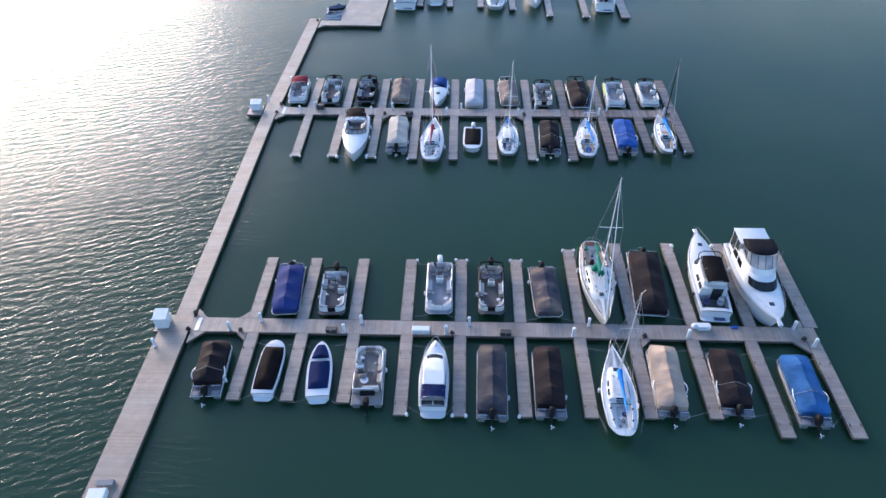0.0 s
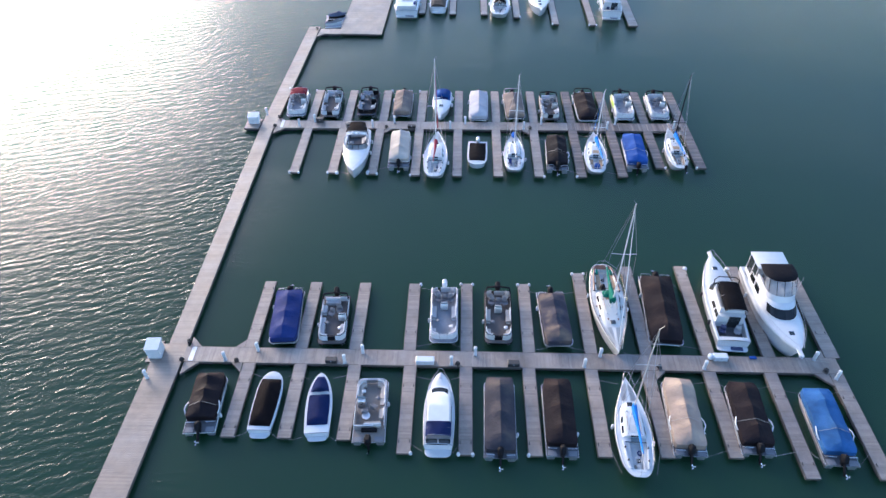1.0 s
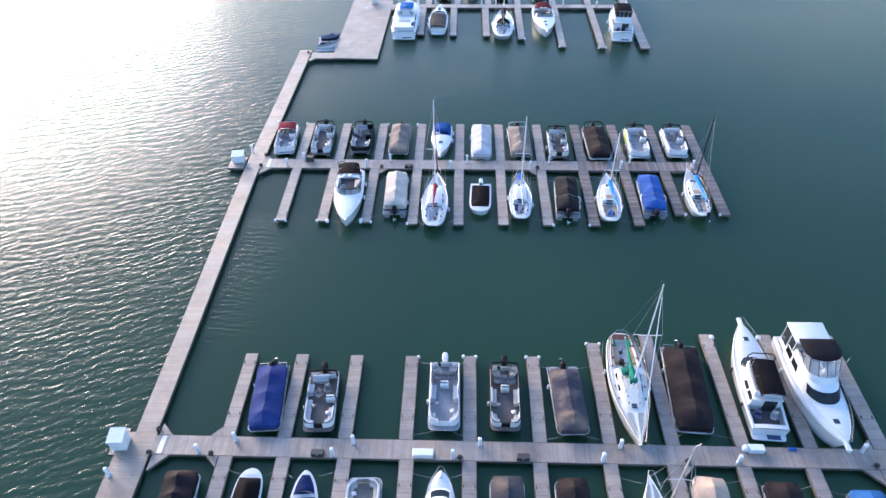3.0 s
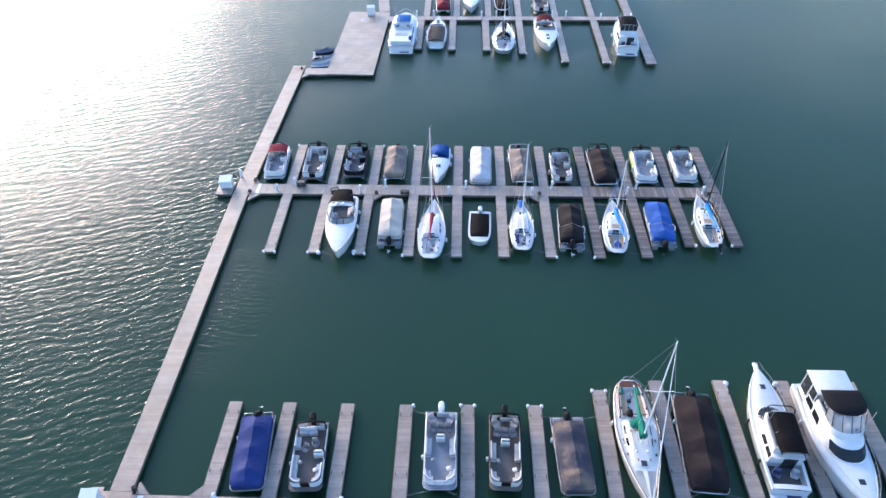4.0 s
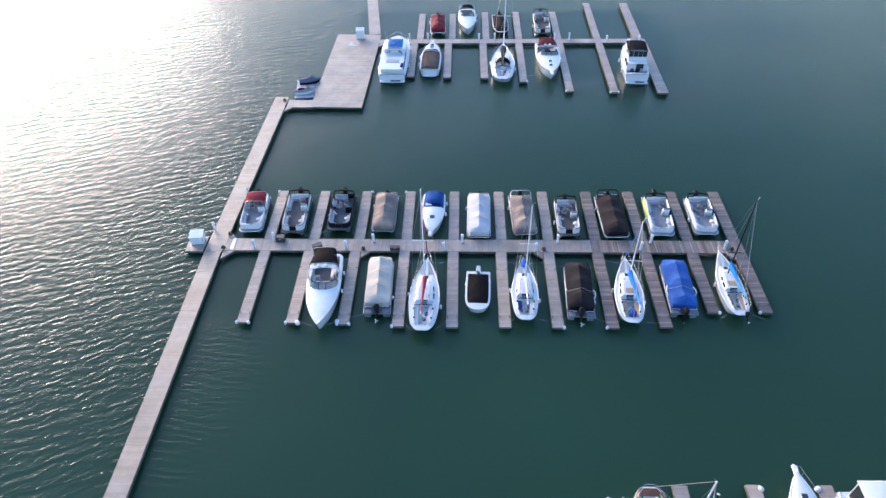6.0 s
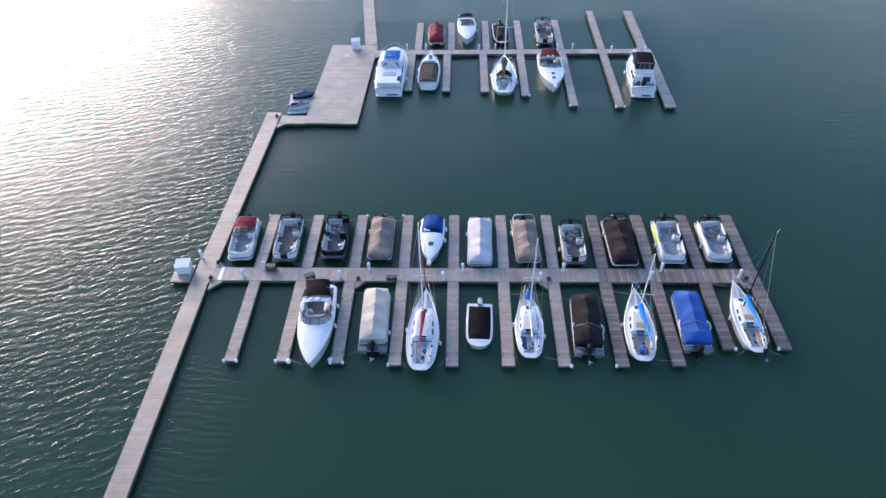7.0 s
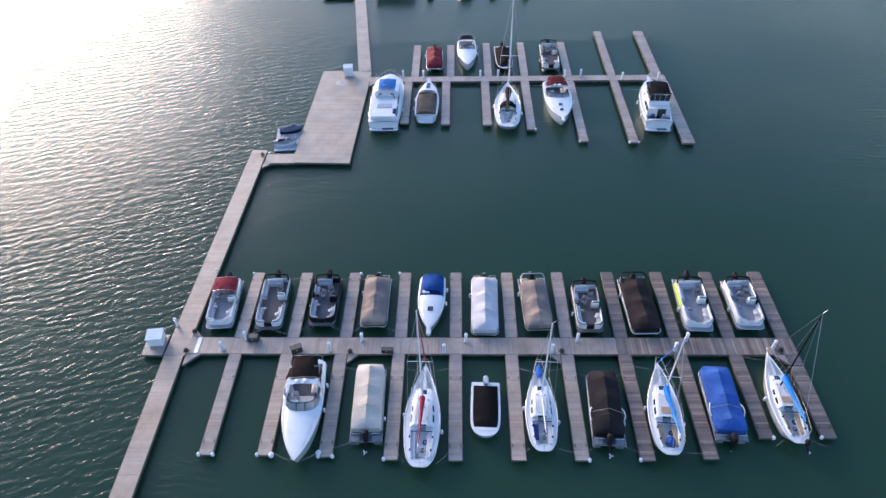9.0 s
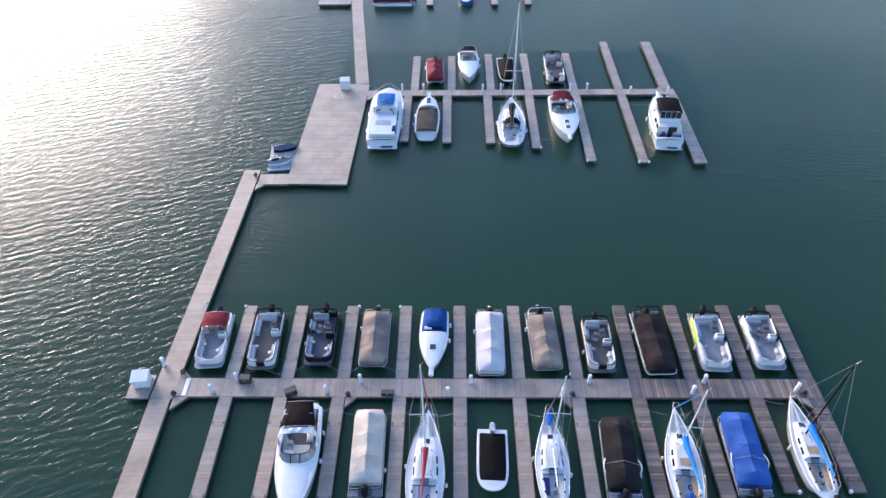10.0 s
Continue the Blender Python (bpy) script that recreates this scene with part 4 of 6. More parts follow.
        zz = h.zs(q) + (0.36 if k0 < q < k1 - 0.1 else 0.14 if q > 0.6 else 0.1)
        rbox(bm, 0, h.y(q), zz, sx, sy, 0.05, 0.015)
        part("deck_hatch", bm, GLASS if q > 0.5 else SCREEN, ob)
    bm = bmesh.new()
    rbox(bm, 0, h.y(0.43), zc + 0.37, 0.7, 0.62, 0.05, 0.02)
    part("companion_slide", bm, NONSKID if not teak_cockpit else TEAK, ob)
    bm = bmesh.new()
    tube(bm, [(0.32 * math.cos(q), h.y(0.15), h.zs(0.15) + 0.25 + 0.32 * math.sin(q)) for q in (math.tau * i / 14 for i in range(14))], 0.02, 5, closed=True)
    tube(bm, [(0, h.y(0.15) + 0.1, h.zs(0.15) - 0.42), (0, h.y(0.15) + 0.08, h.zs(0.15) + 0.3)], 0.07, 6)
    part("steering_wheel", bm, STEEL, ob)
    # rig
    spar = spar or SPAR
    my, mz = h.y(mast_s), zc + 0.36
    top = Vector((lean, my - rake, mast_h))
    foot = Vector((0, my, mz - 0.04))
    bm = bmesh.new()
    tube(bm, [foot, foot.lerp(top, 0.5), top], 0.068, 8, 0.05)
    mast = part("mast", bm, spar, ob, smooth=60)
    rail(mast, [top, top + Vector((0.25, 0.0, 0.35))], 0.012, "antenna")
    at = lambda z: foot.lerp(top, (z - foot.z) / (top.z - foot.z))
    sps = []
    for k in range(spreaders):
        zz = mz + (mast_h - mz) * (spread + k * 0.0 if spreaders == 1 else 0.38 + 0.3 * k)
        p = at(zz)
        sw = b * 0.33
        rail(mast, [p + Vector((-sw, -0.06, 0.03)), p, p + Vector((sw, -0.06, 0.03))], 0.028, "spreader", spar)
        sps.append((p, sw))
    wire = lambda pts, who="stay": rail(mast, pts, 0.016, who, STEEL, 4)
    for s in (-1, 1):
        chain = Vector((s * h.hb(mast_s) * 0.93, my - 0.1, h.zs(mast_s)))
        p, sw = sps[0]
        wire([chain, p + Vector((s * sw, -0.06, 0.03)), at(mast_h - 0.4)], "shroud")
        wire([chain + Vector((0, 0.25, 0)), p], "shroud")
    bowp = Vector((0, h.y(0.985), h.zs(0.98) + 0.1))
    wire([Vector((0, h.y(0.0) + 0.05, h.zs(0) + 0.05)), top], "backstay")
    if jib:
        bm = bmesh.new()
        a, e = bowp.lerp(top, 0.05), bowp.lerp(top, 0.93)
        tube(bm, [a, a.lerp(e, 0.15), a.lerp(e, 0.6), e], jib_r * 1.2, 7, jib_r * 0.5)
        part("furled_jib", bm, jib, mast, "jib rolled round its stay", smooth=60)
    wire([bowp, top], "forestay")
    bl = boom_len or (my - h.y(0.12))
    be = Vector((boom_to, my - bl, mz + 0.72))
    b0 = Vector((0, my - 0.1, mz + 0.78))
    bm = bmesh.new()
    tube(bm, [b0, be], 0.055, 8)
    boom = part("boom", bm, spar, ob, smooth=60)
    if boom_material:
        bm = bmesh.new()
        pts = [b0 + Vector((0, 0.22, 0.55 if cover_mast else 0.15)), b0 + Vector((0, 0.08, 0.2)), b0.lerp(be, 0.12) + Vector((0, 0, 0.13)), b0.lerp(be, 0.5) + Vector((0, 0, 0.1)), b0.lerp(be, 0.95) + Vector((0, 0, 0.06))]
        rings = []
        for p, (rx, rz) in zip(pts, ((0.1, 0.1), (0.23, 0.36), (0.19, 0.28), (0.1, 0.14), (0.055, 0.07))):
            rings.append([p + Vector((rx * thick * math.cos(q), 0, rz * thick * math.sin(q))) for q in (math.tau * i / 10 for i in range(10))])
        loft(bm, rings)
        part("sail_cover", bm, boom_material, boom, "canvas sail cover along the boom", smooth=60)
    # bow and stern rails, lifelines
    zr = 0.6
    pul = [(s * h.hb(0.86) * 0.95, h.y(0.86), h.zs(0.86) + zr) for s in (-1, 1)]
    rail(ob, [(pul[0][0], pul[0][1], h.zs(0.86)), pul[0], (-0.18, h.y(1.0) + 0.05, h.zs(1) + zr), (0.18, h.y(1.0) + 0.05, h.zs(1) + zr), pul[1], (pul[1][0], pul[1][1], h.zs(0.86))], 0.018, "pulpit")
    pus = [(s * h.hb(0.1) * 0.95, h.y(0.1), h.zs(0.1) + zr) for s in (-1, 1)]
    w0 = h.hb(0.0) * 0.85
    rail(ob, [(pus[0][0], pus[0][1], h.zs(0.1)), pus[0], (-w0, h.y(0.01), h.zs(0) + zr), (w0, h.y(0.01), h.zs(0) + zr), pus[1], (pus[1][0], pus[1][1], h.zs(0.1))], 0.018, "pushpit")
    for s in (-1, 1):
        for q in (0.3, 0.5, 0.7):
            rail(ob, [(s * h.hb(q) * 0.96, h.y(q), h.zs(q)), (s * h.hb(q) * 0.96, h.y(q), h.zs(q) + zr)], 0.014, "stanchion", n=5)
        rail(ob, [(s * h.hb(q) * 0.96, h.y(q), h.zs(q) + zr - 0.01) for q in (0.1, 0.3, 0.5, 0.7, 0.86)], 0.007, "lifeline", n=4)
    fender(ob, h.hb(0.35) + 0.13, h.y(0.35), h.zs(0.35) - 0.4)
    fender(ob, -h.hb(0.5) - 0.13, h.y(0.5), h.zs(0.5) - 0.4)
    for s in (-1, 1):
        for q in (0.14, 0.26):
            bm = bmesh.new()
            tube(bm, [(s * h.hb(q) * 0.66, h.y(q), h.zs(q) + 0.2), (s * h.hb(q) * 0.66, h.y(q), h.zs(q) + 0.36)], 0.07, 8, 0.055)
            part("winch", bm, BLACK, ob)
    bm = bmesh.new()
    rbox(bm, 0, h.y(0.365), h.zs(0.36) - 0.1, 0.66, 0.06, 0.5, 0.01)
    part("companion_hatch", bm, GLASS, ob)
    if extra == "navy_cushion":
        bm = bmesh.new()
        rbox(bm, -h.hb(0.2) * 0.47, h.y(0.2), h.zs(0.2) + 0.03, 0.42, l * 0.17, 0.1, 0.04)
        part("cockpit_cushion", bm, C_NAVY, ob, smooth=40)
    if extra == "blue_tarp":
        bm = bmesh.new()
        sack(bm, 0.05, h.y(0.13), h.zs(0.13) + 0.1, 0.36, 0.36, 0.42)
        part("wheel_cover", bm, C_ROYAL, ob, "bright blue cover over the wheel", smooth=60)
    zt = h.zs(0.5) + 0.4
    for s in (-1, 1):
        rail(ob, [(s * h.hb(q) * 0.36, h.y(q), h.zs(q) + e) for q, e in ((0.42, 0.38), (0.43, 0.47), (0.55, 0.45), (0.56, 0.36))], 0.022, "grab_rail", TEAK)
        bm = bmesh.new()
        ball(bm, s * h.hb(0.6) * 0.3, h.y(0.61), h.zs(0.6) + 0.36, 0.09)
        part("deck_vent", bm, STEEL, ob, smooth=60)
        rail(ob, [(s * 0.14, h.y(mast_s) - 0.2, zt), (s * 0.3, h.y(0.45), zt - 0.02), (s * h.hb(0.36) * 0.4, h.y(0.37), h.zs(0.37) + 0.4)], 0.014, "halyard", (ROPE, C_NAVY)[s > 0])
    bm = bmesh.new()
    tube(bm, [(-h.hb(0.3) * 0.6, h.y(0.31), h.zs(0.3) + 0.24), (h.hb(0.3) * 0.6, h.y(0.31), h.zs(0.3) + 0.24)], 0.035, 6)
    part("sheet_track", bm, BLACK, ob)
    for x, q, rr, mat in ((0.28, 0.24, 0.16, C_NAVY), (-0.22, 0.11, 0.14, ROPE), (0.12, 0.17, 0.13, BLACK)):
        bm = bmesh.new()
        for k in range(2):
            tube(bm, [(x + (rr - 0.04 * k) * math.cos(a), h.y(q) + (rr - 0.04 * k) * 1.3 * math.sin(a), h.zs(q) - 0.28 + 0.05 * k) for a in (math.tau * i / 10 for i in range(10))], 0.03, 5, closed=True)
        part("coiled_line", bm, mat, ob)
    bm = bmesh.new()
    rbox(bm, 0, h.y(0.205), h.zs(0.2) - 0.34, h.hb(0.2) * 0.55, l * 0.2, 0.03, 0.01)
    part("cockpit_sole", bm, SOFTDECK, ob)
    if extra == "small_motor":
        outboard(ob, 0.45, -l / 2 - 0.05, free - 0.1, BLACK, True, 0.7)
    if extra == "green_hood":
        bm = bmesh.new()
        rbox(bm, 0, h.y(0.4), h.zs(0.4) + 0.3, 1.15, 0.8, 0.42, 0.15, 0.8)
        part("spray_hood", bm, boom_material, ob, "folded green canvas hood", smooth=50)
        for s in (-1, 1):
            bm = bmesh.new()
            rbox(bm, s * h.hb(0.13) * 0.6, h.y(0.1), h.zs(0.1) + 0.02, 0.5, 0.7, 0.16, 0.05)
            part("cockpit_cushion", bm, C_GREEN, ob, smooth=40)
        bm = bmesh.new()
        rbox(bm, 0, h.y(0.25), h.zs(0.2) - 0.42, 0.9, l * 0.16, 0.03, 0.01)
        part("cockpit_grating", bm, TEAK, ob)
        for s in (-1, 1):
            bm = bmesh.new()
            wall(bm, [(s * h.hb(q) * 0.74, h.y(q)) for q in (0.05, 0.1, 0.16, 0.24, 0.33)], 0.16, h.zs(0.2), h.zs(0.2) + 0.24, 0.03)
            part("cockpit_coaming", bm, MAHOGANY, ob, smooth=40)
            for k in range(6):
                q = 0.4 + 0.055 * k
                bm = bmesh.new()
                rbox(bm, s * h.hb(q) * (0.36 if k % 2 else 0.78), h.y(q), h.zs(q) + (0.34 if k % 2 else 0.04), 0.13, 0.22, 0.07, 0.02)
                part("deck_fitting", bm, (STEEL, DARK_BOX, MAHOGANY)[k % 3], ob)
        bm = bmesh.new()
        rows = [[(-h.hb(q) * 0.86, h.y(q), h.zs(q) + 0.05), (0, h.y(q), h.zs(q) + 0.075), (h.hb(q) * 0.86, h.y(q), h.zs(q) + 0.05)] for q in (0.012, 0.035, 0.068)]
        loft(bm, rows, False, False)
        bmesh.ops.solidify(bm, geom=bm.faces[:], thickness=0.015)
        part("aft_deck", bm, MAHOGANY, ob)
        bm = bmesh.new()
        rbox(bm, 0.35, h.y(0.3), h.zs(0.3) + 0.05, 0.5, 0.6, 0.5, 0.1, 0.7)
        part("stowed_bag", bm, C_BLACK, ob, smooth=50)
    if extra == "dodger":
        bm = bmesh.new()
        rings = []
        for q, hh in ((0.33, 0.75), (0.38, 0.95), (0.43, 0.85), (0.47, 0.4)):
            ww = h.hb(q) * 0.62
            rings.append([(ww * u, h.y(q), h.zs(q) + 0.1 + hh * (1 - abs(u) ** 3)) for u in (-1 + 2 * i / 10 for i in range(11))])
        loft(bm, rings, False, False)
        bmesh.ops.solidify(bm, geom=bm.faces[:], thickness=0.03)
        part("spray_hood", bm, boom_material or C_BLACK, ob, smooth=60)
    if bow_cover:
        bm = bmesh.new()
        sack(bm, 0, h.y(0.9), h.zs(0.93) + 0.12, 0.3, 0.62, 0.2)
        part("bow_sail_bag", bm, C_SKY if bow_cover is C_SAIL else bow_cover, ob, "blue sail bag heaped on the bow", smooth=60)
    return ob, h


# ---- runabouts ----
def runabout(m, l, b, label, material=None, hull_material=None, motor=None, band=None, stern=0.8, full=2.6, cover_to=(0.09, 0.93), seed=1, bow_pad=None, free=0.72, mid=None, platform=True, ridge=0.32, rim=0.12, tip=0.6):
    """A small fibreglass boat, rounded at the bow, under a fitted cover or with its cockpit covered."""
    ob = thing("runabout", m, label, "boat", "runabouts")
    h = Hull(l, b, free, 0.18, stern, full, 0.4, 0.3, 0.4, tip)
    part("hull", h.mesh(), hull_material or WHITE, ob, smooth=35)

    def profile(s, w, z):
        return [(w, z), (w - 0.02, z + 0.035), (max(w - rim, w * 0.6), z + 0.05), (w * 0.4, z + 0.06), (0, z + 0.07)]

    part("deck", h.deck(profile, ()), WHITE, ob, smooth=35)
    if band:
        stripe(h, "hull_band", band, ob, 0.3, 0.86)
    spans = [cover_to] if not bow_pad else [(cover_to[0], bow_pad[0]), (bow_pad[1], cover_to[1])]
    for n, (a, e) in enumerate(spans):
        bm = bmesh.new()
        rings = []
        for j in range(27):
            s = a + (e - a) * j / 26
            w, z = max(0.05, h.hb(s) - rim), h.zs(s) + 0.06
            end = min(1.0, min(j, 26 - j) / 5)
            r = ridge * math.sin(end * math.pi / 2) * (1.0 if n == 0 else 0.6)
            ring = []
            for i in range(13):
                u = -1 + 2 * i / 12
                ring.append((w * u, h.y(s), z + 0.02 + r * (1 - abs(u) ** 1.7) + wrinkle(u, s * l, seed, 0.035) * (1 - abs(u) ** 4)))
            rings.append(ring)
        loft(bm, rings, False, False)
        bmesh.ops.solidify(bm, geom=bm.faces[:], thickness=0.025)
        part("canvas_cover", bm, (material if n == 0 else (mid or material)), ob, smooth=50)
    if bow_pad:
        bm = bmesh.new()
        pts = []
        for i in range(11):
            u = -1 + 2 * i / 10
            s = (bow_pad[0] + bow_pad[1]) / 2 + 0.05 * (1 - u * u)
            pts.append((u * (h.hb(s) - 0.1), h.y(s), h.zs(s) + 0.12 + 0.12 * (1 - u * u)))
        loft(bm, [pts, [(x * 0.92, y - 0.16, z + 0.26) for x, y, z in pts]], False, False)
        bmesh.ops.solidify(bm, geom=bm.faces[:], thickness=0.02)
        part("windscreen", bm, SCREEN, ob, smooth=60)
    if platform:
        bm = bmesh.new()
        plate(bm, 0, -l / 2 - 0.16, 0.24, b * 0.72, 0.55, 0.09, 0.3)
        part("swim_platform", bm, WHITE, ob, smooth=40)
    if motor:
        outboard(ob, 0, -l / 2 + 0.22, free - 0.1, motor, False, 1.1)
    rail(ob, [(s * h.hb(0.9) * 0.8, h.y(0.9), h.zs(0.9) + 0.1) for s in (-1, 1)], 0.016, "bow_rail")
    for s in (-1, 1):
        for q in (0.12, 0.7):
            rail(ob, [(s * (h.hb(q) - 0.07), h.y(q) - 0.1, h.zs(q) + 0.08), (s * (h.hb(q) - 0.07), h.y(q) + 0.1, h.zs(q) + 0.08)], 0.022, "cleat")
    return ob, h

# ---- cabin boats ----
def outline(y0, y1, w, nose, waist=1.0, square=2.4, n=7):
    """A plan outline, flat at y0 and rounded at y1: from the aft right corner round the front to the aft left one."""
    side = [(w / 2 * waist, y0), (w / 2 * (1 + waist) / 2, y0 + (y1 - nose - y0) * 0.4), (w / 2, y0 + (y1 - nose - y0) * 0.8)]
    arc = []
    for i in range(n + 1):
        a = math.pi / 2 * i / n
        arc.append((w / 2 * math.cos(a) ** (2 / square), y1 - nose + nose * math.sin(a) ** (2 / square)))
    right = side + arc
    return right + [(-x, y) for x, y in right[-2::-1]]


def shell(bm, levels):
    """Stacked plan outlines (points, height) closed at foot and top."""
    loft(bm, [[(x, y, z) for x, y in pts] for pts, z in levels])


def window_band(parent, low, high, z0, z1, first, last, material=None, name="window", out=0.02):
    """One pane between two stacked outlines, over the points from first to last."""
    bm = bmesh.new()
    rings = []
    for pts, z in ((low, z0), (high, z1)):
        cx, cy = sum(p[0] for p in pts) / len(pts), sum(p[1] for p in pts) / len(pts)
        ring = []
        for x, y in pts[first:last + 1]:
            d = Vector((x - cx, (y - cy) * 0.6)).normalized() * out
            ring.append((x + d.x, y + d.y, z))
        rings.append(ring)
    loft(bm, rings, False, False)
    bmesh.ops.solidify(bm, geom=bm.faces[:], thickness=0.025)
    return part(name, bm, material or GLASS, parent, smooth=50)


def mixed_outline(a, b, k):
    return [(p[0] + (q[0] - p[0]) * k, p[1] + (q[1] - p[1]) * k) for p, q in zip(a, b)]


def bow_rails(ob, h, s0, height=0.55, posts=4):
    qs = [s0 + (0.97 - s0) * i / posts for i in range(posts + 1)]
    left = [(-h.hb(q) * 0.93, h.y(q), h.zs(q) + height) for q in qs]
    right = [(h.hb(q) * 0.93, h.y(q), h.zs(q) + height) for q in qs[::-1]]
    a, e = (left[0][0], left[0][1] - 0.15, h.zs(s0)), (right[-1][0], right[-1][1] - 0.15, h.zs(s0))
    rail(ob, [a] + left + [(-0.12, h.y(1.0) + 0.12, h.zs(1) + height), (0.12, h.y(1.0) + 0.12, h.zs(1) + height)] + right + [e], 0.018, "bow_rail")
    for q in qs[1:]:
        for s in (-1, 1):
            rail(ob, [(s * h.hb(q) * 0.93, h.y(q), h.zs(q)), (s * h.hb(q) * 0.93, h.y(q), h.zs(q) + height)], 0.014, "rail_post", n=5)


def pulpit(ob, h, anchor=True):
    bm = bmesh.new()
    rbox(bm, 0, h.y(1.0) + 0.05, h.zs(1) - 0.06, 0.42, 1.0, 0.09, 0.03, 0.96)
    p = part("bow_platform", bm, WHITE, ob)
    if anchor:
        bm = bmesh.new()
        tube(bm, [(0, h.y(1.0) - 0.3, h.zs(1) + 0.08), (0, h.y(1.0) + 0.62, h.zs(1) - 0.02)], 0.035, 6)
        tube(bm, [(-0.2, h.y(1.0) + 0.45, h.zs(1) - 0.14), (0, h.y(1.0) + 0.66, h.zs(1) - 0.12), (0.2, h.y(1.0) + 0.45, h.zs(1) - 0.14)], 0.035, 6)
        part("anchor", bm, GALV, p)


def hatch(ob, x, y, z, sx=0.5, sy=0.5, material=None):
    bm = bmesh.new()
    rbox(bm, x, y, z, sx, sy, 0.06, 0.02)
    return part("deck_hatch", bm, material or GLASS, ob)


def canopy(parent, h, s0, s1, rise, material):
    """A taut rounded canvas from gunwale to gunwale over a cockpit, with a dark clear panel in its front slope."""
    def ring(s, k, out=0.0):
        w = h.hb(max(s, 0.06)) * 0.88
        return [(w * u, h.y(s), h.zs(s) + 0.08 + out + rise * k * (1 - abs(u) ** 3.2)) for u in (-1 + 2 * i / 14 for i in range(15))]

    def height(v):
        return 0.72 + 0.28 * math.sin(min(1.0, v / 0.55) * math.pi / 2) if v < 0.68 else max(0.0, 1 - ((v - 0.68) / 0.32) ** 1.5)

    bm = bmesh.new()
    low = [(x, y, h.zs(s0) + 0.02) for x, y, z in ring(s0, 0)]
    loft(bm, [low] + [ring(s0 + (s1 - s0) * i / 18, height(i / 18)) for i in range(19)], False, False)
    bmesh.ops.solidify(bm, geom=bm.faces[:], thickness=0.025)
    top = part("cockpit_canvas", bm, material, parent, "taut rounded canvas over the cockpit", smooth=50)
    bm = bmesh.new()
    loft(bm, [ring(s0 + (s1 - s0) * v, height(v), 0.02)[2:13] for v in (0.83, 0.87, 0.91, 0.95)], False, False)
    bmesh.ops.solidify(bm, geom=bm.faces[:], thickness=0.012)
    part("clear_panel", bm, C_NAVY if material is C_SKY else material, top, smooth=50)


def express(m, l, b, label, top=None, free=1.05, rise=0.35, top_span=(0.08, 0.34), arch=True, glass=(0.5, 0.64), band=None, motor=None, top_z=1.25, cockpit_canvas=None, hatches=(0.74,), seats=VINYL, full=2.1, lamps=True, pulp=False, clear=False, screen=True):
    """An open cruiser: long foredeck, wrap-round windscreen, cockpit with a canvas top on an arch."""
    ob = thing("cabin_cruiser", m, label, "boat", "cabin cruisers")
    h = Hull(l, b, free, rise, 0.92, full, 0.4, 0.5, 0.9, 0.85, 0.055)
    part("hull", h.mesh(), WHITE, ob, smooth=35)
    c0, c1 = 0.05, glass[0] + 0.02

    def profile(s, w, z):
        rim = [(w, z), (w - 0.03, z + 0.05), (w - 0.1 if w > 0.3 else w * 0.6, z + 0.06)]
        if c0 < s < c1:
            return rim + [(w * 0.84, z + 0.08), (w * 0.8, z + 0.06), (w * 0.79, z - 0.5), (w * 0.4, z - 0.52), (0, z - 0.52)]
        e = max(0.0, min(1.0, (1 - s) / 0.5)) * min(1.0, max(0.0, (s - c1) / 0.03 + 0.2) if s > 0.3 else 0.2)
        return rim + [(w * 0.84, z + 0.07), (w * 0.8, z + 0.1 * e + 0.05), (w * 0.62, z + 0.2 * e + 0.05), (w * 0.35, z + 0.27 * e + 0.05), (0, z + 0.3 * e + 0.05)]

    part("deck", h.deck(profile, (c0, c0 + 0.004, c1 - 0.004, c1, c1 + 0.015, c1 + 0.03)), WHITE, ob, "white moulded deck and long foredeck", smooth=30)
    bm = bmesh.new()
    rbox(bm, 0, h.y((c0 + c1) / 2), h.zs(0.2) - 0.53, b * 0.74, (c1 - c0) * l - 0.15, 0.03, 0.01)
    part("cockpit_floor", bm, CARPET, ob)
    if band:
        stripe(h, "hull_band", band, ob, 0.35, 0.8)
    # windscreen
    zb = h.zs(glass[1]) + 0.1
    lo = outline(h.y(glass[0] - 0.06), h.y(glass[1]), h.hb(glass[0]) * 1.7, l * 0.17, 1.0, 2.2)
    hi = outline(h.y(glass[0] - 0.06), h.y(glass[1]) - 0.95, h.hb(glass[0]) * 1.36, l * 0.06, 1.0, 2.6)
    n = len(lo)
    for a, e in ((0, 3), (3, n // 2 - 1), (n // 2 - 1, n // 2 + 1), (n // 2 + 1, n - 4), (n - 4, n - 1)) if screen else ():
        window_band(ob, lo, hi, zb - 0.1, zb + 0.55, a, e, SCREEN, "windscreen_pane", 0.0)
    if screen:
        rail(ob, [(x, y, zb + 0.56) for x, y in hi], 0.04, "windscreen_frame", STEEL if not lamps else BLACK)
    for i in (3, n // 2 - 1, n // 2 + 1, n - 4) if screen else ():
        rail(ob, [(*lo[i], zb - 0.1), (*hi[i], zb + 0.56)], 0.03, "windscreen_post", BLACK)
    zf = h.zs(0.2) - 0.5
    seat(ob, 0, h.y(c0) + 0.45, b * 0.62, 0.6, zf, seats, "b", "stern_bench", 0.4, 0.35)
    seat(ob, -b * 0.25, h.y((c0 + c1) / 2), 0.6, 1.4, zf, seats, "l", "side_bench", 0.4, 0.35)
    captain_chair(ob, b * 0.2, h.y(c1) - 0.9, zf, seats)
    bm = bmesh.new()
    rbox(bm, b * 0.2, h.y(c1) - 0.25, zf, 0.85, 0.45, 0.95, 0.08, 0.85, 0.05)
